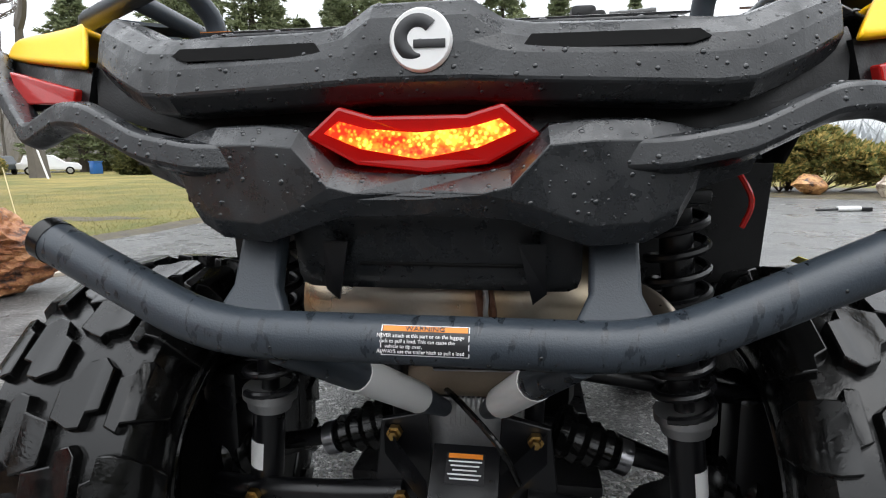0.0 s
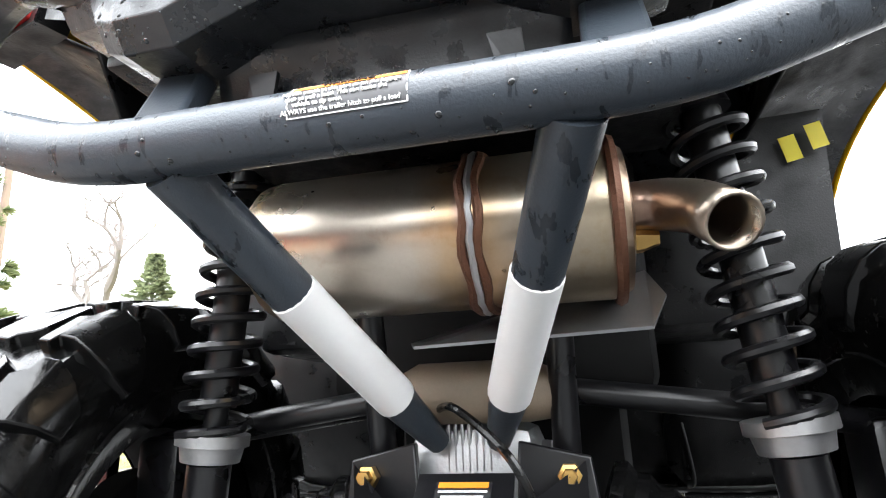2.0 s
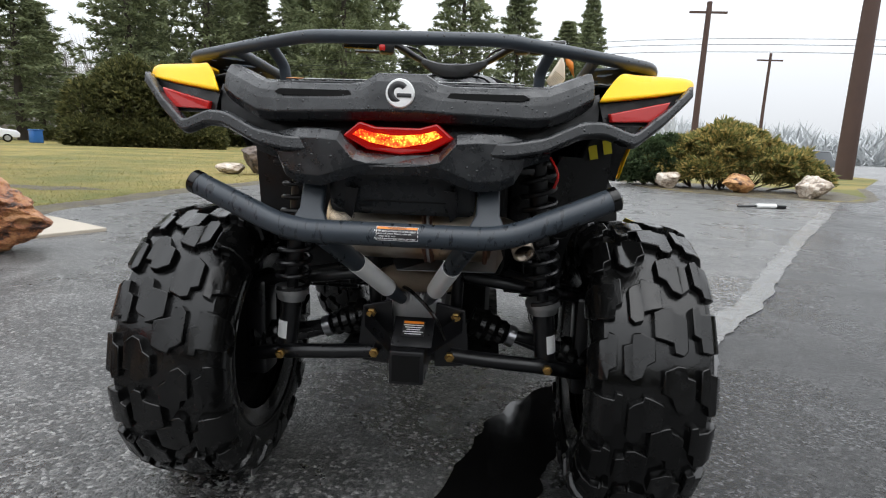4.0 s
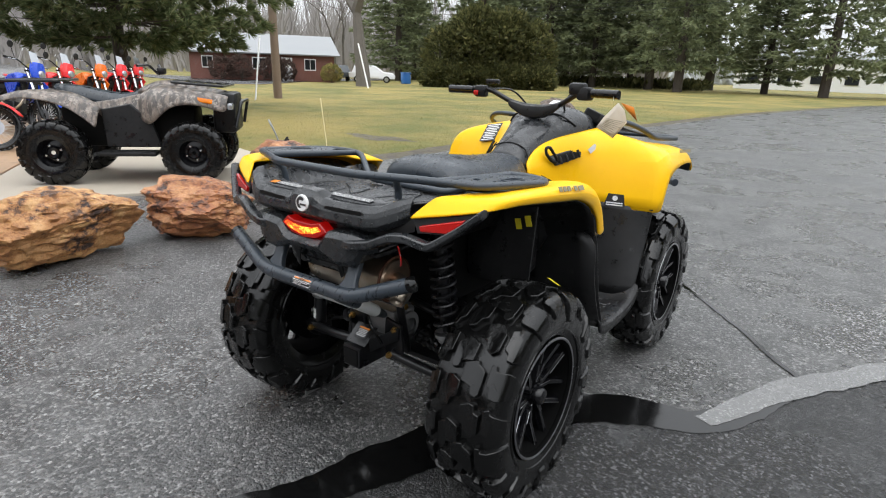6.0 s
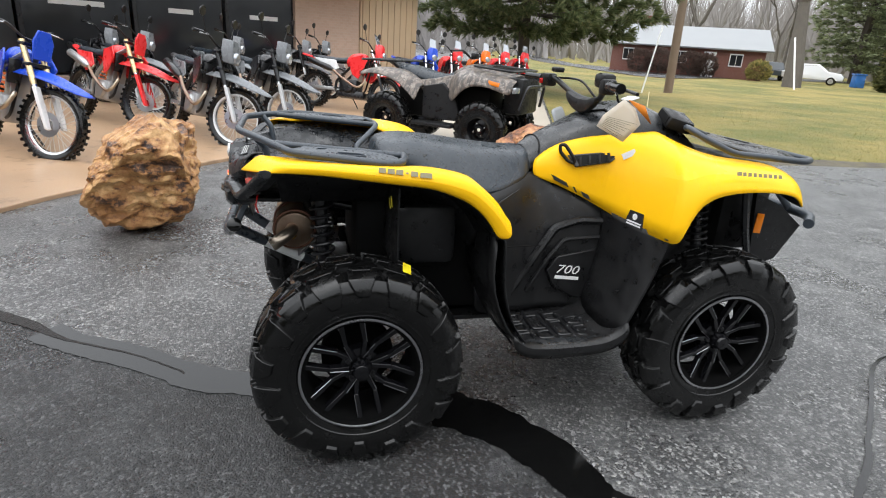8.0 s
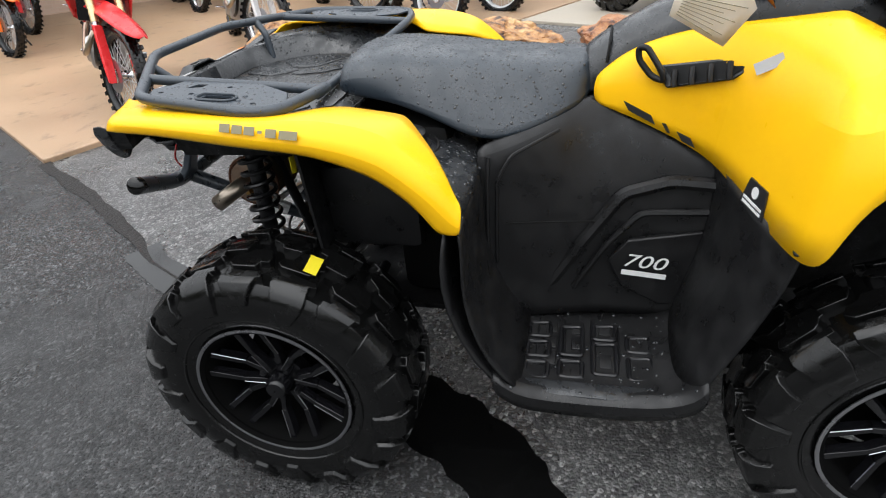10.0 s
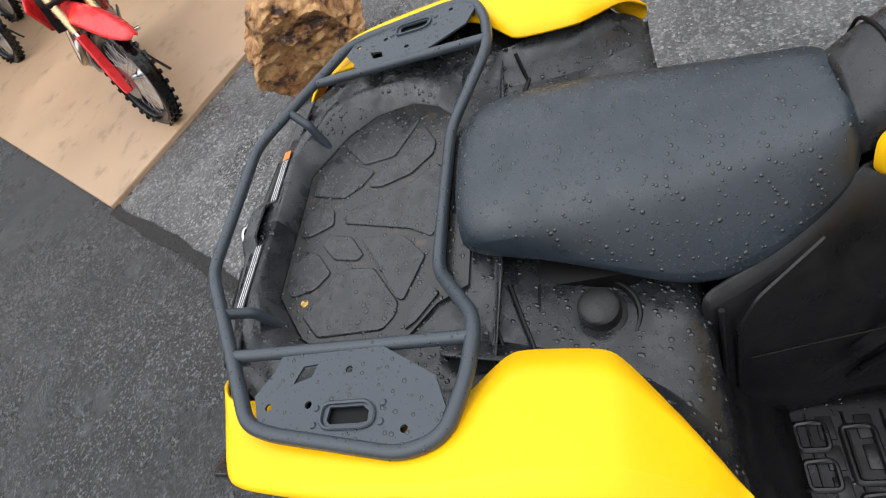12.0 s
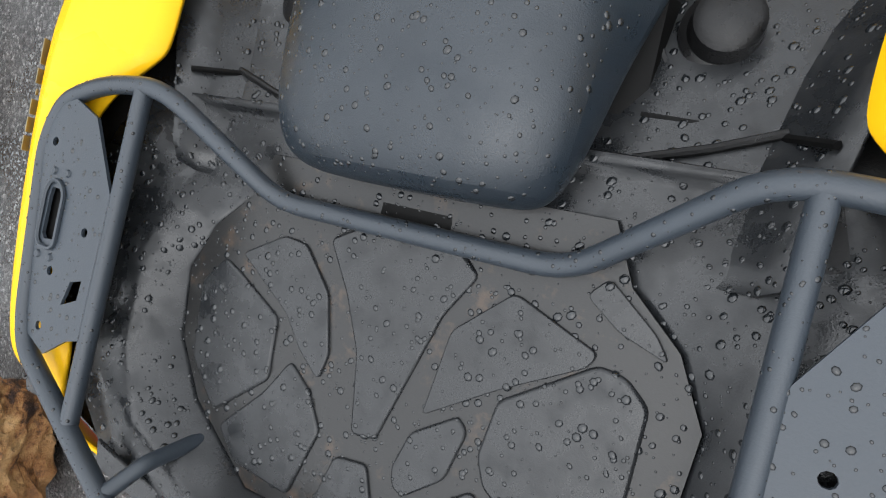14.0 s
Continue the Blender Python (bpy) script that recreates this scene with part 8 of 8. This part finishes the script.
    put("side_stand", tube([(-0.13, -0.05, 0.30), (-0.24, 0.02, 0.14), (-0.33, 0.06, 0.01)], 0.011, 7), M["frame_black"], t)
    put("rear_spring", coil((0.02, -0.22, 0.45), (0.02, -0.12, 0.72), 0.04, 6, 0.008), M["bike_orange"] if kind == "dirt" else M["frame_black"], t)
    put("chain_guard", box(0.015, 0.5, 0.03, (-0.13, -0.48, 0.39), 0.004), M["frame_black"], t)
    return t


m, n, l, p = node_mat("lamp_glass")
p.inputs["Base Color"].default_value = (0.4, 0.42, 0.44, 1)
p.inputs["Roughness"].default_value = 0.05
p.inputs["Metallic"].default_value = 0.6
M["glass_lamp"] = m


def parked(fx, fy, yaw):
    """A pose from the front wheel's contact and the heading."""
    return pose(fx, fy, 0.035, 0, 0, yaw) @ Matrix.Translation((0, -0.72, 0))


motorcycle(parked(-2.00, -2.67, -56), "bright red dirt bike with gold forks on the apron", M["bike_red"], M["bike_red"], M["gold_fork"], M["bike_red"], M["frame_black"], 26, seat_mat=M["bike_black"])
motorcycle(parked(-3.86, -2.52, -54), "blue dirt bike with gold forks and white guards", M["bike_blue"], M["bike_white"], M["gold_fork"], M["bike_white"], M["chrome"], 30)
motorcycle(parked(-5.85, -2.12, -50), "red dirt bike with gold forks behind the blue one", M["bike_red"], M["bike_red"], M["gold_fork"], M["bike_red"], M["frame_black"], 30)
b1 = motorcycle(parked(-4.72, -1.02, -62), "black dual-sport bike with bright wheel rims", M["bike_black"], M["bike_grey"], M["frame_black"], M["bright_rim"], M["bright_rim"], 38, "dual")
copy_thing(b1, parked(-5.56, -0.48, -66) @ pose(0, 0, 0, 0, -13, 0))
motorcycle(parked(-8.25, 1.30, -38), "red and white road-going adventure motorcycle", M["bike_red"], M["bike_white"], M["chrome"], M["frame_black"], M["frame_black"], 8, "road")
motorcycle(parked(-6.72, -5.05, -58), "red trail bike with bright rims by the shop", M["bike_red"], M["bike_white"], M["chrome"], M["bike_white"], M["chrome"], 22)
motorcycle(parked(-4.82, -5.28, -50), "yellow dirt bike with blue seat on the apron", M["bike_yellow"], M["bike_yellow"], M["gold_fork"], M["bike_grey"], M["frame_black"], 20)
motorcycle(parked(-7.9, -6.2, -52), "green dirt bike beside the yellow one", M["bike_green"], M["bike_white"], M["frame_black"], M["bike_grey"], M["frame_black"], 20)
orange = motorcycle(parked(-4.22, -5.95, -46), "orange and white dirt bike on the apron", M["bike_orange"], M["bike_white"], M["frame_black"], M["bike_orange"], M["frame_black"], 22)
motorcycle(parked(-5.6, -7.0, -42), "red and white dirt bike at the row's end", M["bike_red"], M["bike_white"], M["chrome"], M["bike_red"], M["frame_black"], 18)
r2 = motorcycle(parked(-10.4, 3.1, -74), "red street motorcycle behind the camouflage quad", M["bike_red"], M["bike_black"], M["chrome"], M["frame_black"], M["frame_black"], 6, "road")
for x, y, a in ((-11.6, 4.6, -78), (-12.9, 5.6, -80)):
    copy_thing(r2, parked(x, y, a) @ pose(0, 0, 0, 0, -13, 0))
motorcycle(parked(-9.7, 2.4, -70), "blue street motorcycle beside the red ones", M["bike_blue"], M["bike_grey"], M["chrome"], M["frame_black"], M["frame_black"], 6, "road")
motorcycle(parked(-10.9, 3.9, -74), "orange street motorcycle behind the camouflage quad", M["bike_orange"], M["bike_white"], M["chrome"], M["frame_black"], M["frame_black"], 6, "road")
for x, y, a in ((-8.2, -1.2, -58), (-9.3, -0.1, -62), (-8.6, -3.2, -58), (-10.6, 0.3, -66), (-7.4, -2.4, -56)):
    copy_thing(b1, parked(x, y, a) @ pose(0, 0, 0, 0, -13, 0))

# ---- camouflage quad on the slab ----
m, n, l, p = node_mat("camouflage_plastic")
co = n.new("ShaderNodeTexCoord").outputs["Object"]
s1, s2, s3 = tex(n, l, "noise", 7, co, 5, 0.6, (1, 3, 1)), tex(n, l, "noise", 16, co, 5, 0.7), tex(n, l, "noise", 40, co, 4, 0.7, (1, 4, 1))
c = mixc(n, l, ramp(n, l, s1, [(0.42, grey(0)), (0.52, grey(1))]), (0.19, 0.15, 0.122), (0.075, 0.064, 0.056))
c = mixc(n, l, ramp(n, l, s2, [(0.52, grey(0)), (0.6, grey(1))]), c, (0.29, 0.25, 0.215))
c = mixc(n, l, ramp(n, l, s3, [(0.55, grey(0)), (0.65, grey(0.9))]), c, (0.035, 0.03, 0.028))
l.new(c, p.inputs["Base Color"])
p.inputs["Roughness"].default_value = 0.35
M["camo"] = m
camo = thing("quad_bike", "camouflage-patterned utility quad bike parked on the slab", "quad bike", pose(-5.72, 1.27, 0.03, 0, 0, -42))
def cput(name, geo, mat, label="", both_sides=False, **kw):
    put(name, geo, mat, camo, label, **kw)
    if both_sides:
        put(name, mirror(geo), mat, camo, label, **kw)
for s in (1, -1):
    for y, nm in ((0, "rear_wheel"), (1.32, "front_wheel")):
        w = new(nm)
        w.parent = camo
        w.matrix_basis = Matrix.Translation((s * 0.45, y, 0.32)) @ pose(0, 0, 0, 0, 0, 0 if s > 0 else 180)
        ca, trd = tyre_parts(0.325, 0.23, 0.15, 18, 0.02)
        put("tyre", ca, M["rubber"], w, "black off-road tyre")
        put("tread", trd, M["rubber"], w)
        put("rim", lathe([(0.02, 0.045), (0.05, 0.05), (0.07, 0.02), (0.12, 0.01), (0.145, 0.06), (0.152, 0.075), (0.14, 0.02), (0.14, -0.08)], 32), M["rim_black"], w)
        for k in range(4):
            a = k * math.pi / 2 + 0.4
            put("wheel_nut", move(lathe([(0.001, 0.02), (0.012, 0.018), (0.012, -0.01)], 6), Matrix.Translation((0.03, 0.075 * math.cos(a), 0.075 * math.sin(a)))), M["chrome"], w)
CF = []
for y, xi, zi, xo, zo in ((-0.42, 0.30, 0.86, 0.50, 0.80), (-0.25, 0.28, 0.92, 0.54, 0.86), (0.0, 0.26, 0.93, 0.56, 0.84), (0.2, 0.24, 0.90, 0.55, 0.78), (0.36, 0.22, 0.80, 0.52, 0.64), (0.42, 0.22, 0.74, 0.50, 0.56)):
    CF.append([(xi, y, zi), (xi * 0.5 + xo * 0.5, y, zi + 0.01), (xo - 0.03, y, zo + 0.05), (xo, y, zo)])
cput("rear_fender", grid(CF), M["camo"], "camouflage rear fender", True, sub=2, thick=0.008)
CB = []
for y, xi, zi, xo, zo in ((0.72, 0.14, 0.86, 0.22, 0.74), (0.86, 0.16, 0.95, 0.40, 0.58), (0.98, 0.18, 1.0, 0.54, 0.64), (1.12, 0.22, 1.0, 0.57, 0.79), (1.3, 0.28, 0.97, 0.57, 0.83), (1.5, 0.30, 0.94, 0.56, 0.80), (1.68, 0.28, 0.90, 0.50, 0.72)):
    CB.append([(xi, y, zi), (xi * 0.5 + xo * 0.5, y, zi - 0.01), (xo - 0.03, y, zi * 0.45 + zo * 0.55 + 0.03), (xo, y, zo)])
cput("front_fender", grid(CB), M["camo"], "camouflage front fender", True, sub=2, thick=0.008)
cs = [[(0, y, z), (w * 0.7, y, z - 0.005), (w, y, z - 0.05), (w + 0.02, y, z - 0.14)] for y, z, w in ((-0.05, 0.98, 0.15), (0.2, 0.97, 0.16), (0.45, 0.90, 0.15), (0.65, 0.89, 0.13), (0.76, 0.95, 0.11))]
cput("seat", grid(mirrored_rows(cs)), M["seat_vinyl"], "black seat", sub=1, thick=0.01, tidy=True)
cput("tank_cover", grid(mirrored_rows([[(0, y, z), (w * 0.7, y, z - 0.01), (w, y, z - 0.08)] for y, z, w in ((0.74, 0.95, 0.14), (0.9, 1.04, 0.18), (1.1, 1.06, 0.24), (1.3, 1.0, 0.28), (1.6, 0.95, 0.28))])), M["camo"], sub=1, thick=0.01, tidy=True)
cput("side_cover", slab([(0.30, 0.42, 0.74), (0.30, 0.70, 0.80), (0.32, 0.90, 0.62), (0.34, 0.98, 0.36), (0.34, 0.45, 0.36)], 0.05, (1, 0, 0)), M["black_plastic"], "black side cover", True, tidy=True, bev=0.01)
cput("side_body", slab([(0.235, 0.30, 0.80), (0.20, 0.55, 0.84), (0.19, 0.78, 0.90), (0.27, 0.88, 0.80), (0.29, 0.80, 0.66), (0.29, 0.42, 0.66)], 0.04, (1, 0, 0)), M["camo"], "camouflage side body under the seat", True, tidy=True, bev=0.012)
cput("foot_well", box(0.24, 0.56, 0.04, (0.42, 0.68, 0.31), 0.01), M["black_plastic"], "", True)
cput("engine", box(0.44, 1.3, 0.42, (0, 0.66, 0.56), 0.04), M["dark"])
cput("nose", box(0.56, 0.24, 0.42, (0, 1.62, 0.72), 0.04), M["black_plastic"], "black nose")
cput("headlamp", move(box(0.15, 0.05, 0.07, (0, 0, 0), 0.015), Matrix.Translation((0.42, 1.71, 0.80))), M["glass_lamp"], "clear headlamp", True)
cput("turn_lamp", move(box(0.012, 0.15, 0.045, (0, 0, 0), 0.004), Matrix.Translation((0.545, 1.48, 0.86)) @ pose(0, 0, 0, -8, -12, -8)), M["amber_lens"], "orange side lamp", True)
cput("tail_lamp", box(0.10, 0.02, 0.05, (0.40, -0.44, 0.84), 0.006), M["red_lens"], "red tail lamp", True)
cput("handlebar", tube(rounded([(-0.40, 0.84, 1.18), (-0.2, 0.9, 1.19), (-0.08, 0.95, 1.10), (0.08, 0.95, 1.10), (0.2, 0.9, 1.19), (0.40, 0.84, 1.18)], 0.04), 0.013, 8), M["frame_black"])
cput("instrument_pod", box(0.12, 0.08, 0.07, (0, 0.97, 1.13), 0.02), M["black_plastic"])
cput("front_rack", tube(rounded([(-0.40, 1.14, 1.03), (0.40, 1.14, 1.03), (0.44, 1.64, 1.0), (-0.44, 1.64, 1.0)], 0.05, 4, True), 0.014, 8, True), M["frame_black"], "black front rack")
cput("rear_rack", tube(rounded([(-0.40, -0.46, 1.0), (0.40, -0.46, 1.0), (0.36, 0.02, 1.01), (-0.36, 0.02, 1.01)], 0.05, 4, True), 0.014, 8, True), M["frame_black"], "black rear rack")
for k in range(4):
    cput("rack_slat", rod((-0.4, 1.24 + 0.1 * k, 1.02 - 0.006 * k), (0.4, 1.24 + 0.1 * k, 1.02 - 0.006 * k), 0.011, 6), M["frame_black"])
    cput("rack_slat", rod((-0.36, -0.38 + 0.1 * k, 1.0), (0.36, -0.38 + 0.1 * k, 1.0), 0.011, 6), M["frame_black"])
cput("bull_bar", tube(rounded([(-0.36, 1.74, 0.58), (-0.3, 1.80, 0.84), (0.3, 1.80, 0.84), (0.36, 1.74, 0.58)], 0.06), 0.018, 8), M["frame_black"], "black bull bar")
cput("drive_axle", rod((-0.36, 0, 0.32), (0.36, 0, 0.32), 0.03, 8), M["frame_black"])
cput("drive_axle", rod((-0.36, 1.32, 0.32), (0.36, 1.32, 0.32), 0.03, 8), M["frame_black"])
# snow-plough blade on its push frame in front of that quad
plough = thing("plough_blade", "small grey curved plough blade on a black push frame", "plough", pose(-4.30, 3.02, 0.03, 0, 0, -36))
pb = [[(x, 0.10 * math.cos(a) - 0.12, 0.25 - 0.25 * math.cos(a * 1.0 + 0.4)) for x in (-0.28, 0, 0.28)] for a in (-0.35, 0.1, 0.6, 1.1, 1.6, 2.1, 2.6)]
put("blade", grid([[(x * 1.15, y, z * 1.25) for x, y, z in r] for r in pb]), M["roof_pale"], plough, "curved pale grey blade", sub=1, thick=0.012, tidy=True)
for s in (-1, 1):
    put("push_arm", rod((s * 0.14, -0.5, 0.14), (s * 0.14, 0.0, 0.16), 0.022, 8), M["frame_black"], plough)
    put("brace", rod((s * 0.10, -0.22, 0.15), (s * 0.10, 0.0, 0.42), 0.014, 8), M["frame_black"], plough)
put("pivot", box(0.30, 0.12, 0.08, (0, -0.2, 0.14), 0.01), M["frame_black"], plough)
put("foot", box(0.30, 0.30, 0.02, (0, -0.35, 0.0)), M["frame_black"], plough)

# ---- rain ----
def raindrops(obs, per_area, r0, r1, label, seed, up=0.25, back=False, below=False):
    """Flattened beads of water over the faces of some parts that look up (or to the rear)."""
    rnd = random.Random(seed)
    dg = bpy.context.evaluated_depsgraph_get()
    v, f = [], []
    for ob in obs:
        ev = ob.evaluated_get(dg)
        me = ev.to_mesh()
        me.calc_loop_triangles()
        for t in me.loop_triangles:
            n = t.normal
            if not (n.z > up or back and n.y < -0.5 or below and n.z < -0.2):
                continue
            a, b, c = (me.vertices[i].co for i in t.vertices)
            k = t.area * per_area
            for j in range(int(k) + (rnd.random() < k % 1)):
                u, w = rnd.random(), rnd.random()
                if u + w > 1:
                    u, w = 1 - u, 1 - w
                p = a + (b - a) * u + (c - a) * w
                r = r0 + (r1 - r0) * rnd.random() ** 3
                x = n.orthogonal().normalized()
                y = n.cross(x)
                o = len(v)
                ph, st = rnd.uniform(0, 6.3), rnd.uniform(0.8, 1.25)
                for q, h in ((1.0, -0.06), (0.86, 0.17), (0.5, 0.34)):
                    for s in range(7):
                        g = ph + s * 6.2832 / 7
                        v.append(p + x * math.cos(g) * r * q * st + y * math.sin(g) * r * q + n * r * h)
                v.append(p + n * r * 0.39)
                for e in range(2):
                    for s in range(7):
                        s2 = (s + 1) % 7
                        f.append((o + e * 7 + s, o + e * 7 + s2, o + e * 7 + 7 + s2, o + e * 7 + 7 + s))
                for s in range(7):
                    f.append((o + 14 + s, o + 14 + (s + 1) % 7, o + 21))
        ev.to_mesh_clear()
    ob = put("raindrops", (v, f), M["drop"])
    ob.data.shade_smooth()
    return tagged(ob, label, "raindrops", "", "stuff")


bpy.context.view_layer.update()
def parts_named(*names):
    return [c for c in atv.children if c.name.split(".")[0] in names]
raindrops([seat], 6500, 0.0010, 0.0040, "beads of rain on the black seat", 3, 0.45)
raindrops(parts_named("tray_pad", "rear_tray", "side_deck", "tray_floor", "filler_cap"), 7000, 0.001, 0.0050, "beads of rain in the cargo tray", 4, 0.5)
raindrops([c for c in rack.children if c.name.startswith("side_plate")], 5200, 0.0009, 0.0038, "beads of rain on the rack plates", 5, 0.5)
raindrops(parts_named("rear_panel", "lower_tail", "wing_bar"), 8000, 0.0007, 0.0026, "fine rain drops on the rear panels", 6, 0.3, True)
raindrops(parts_named("console"), 3000, 0.0009, 0.0035, "beads of rain on the console", 7, 0.4)
raindrops([rb], 4200, 0.0006, 0.0026, "rain drops hanging from the bumper tube", 8, 2.0, False, True)
raindrops(parts_named("foot_well", "step_edge"), 1800, 0.001, 0.005, "beads of rain in the foot wells", 9, 0.6)
raindrops([rack] + [c for c in rack.children if c.name.startswith("cross_bar")], 7000, 0.0007, 0.0024, "fine rain drops on the rack tubes", 10, 0.3)
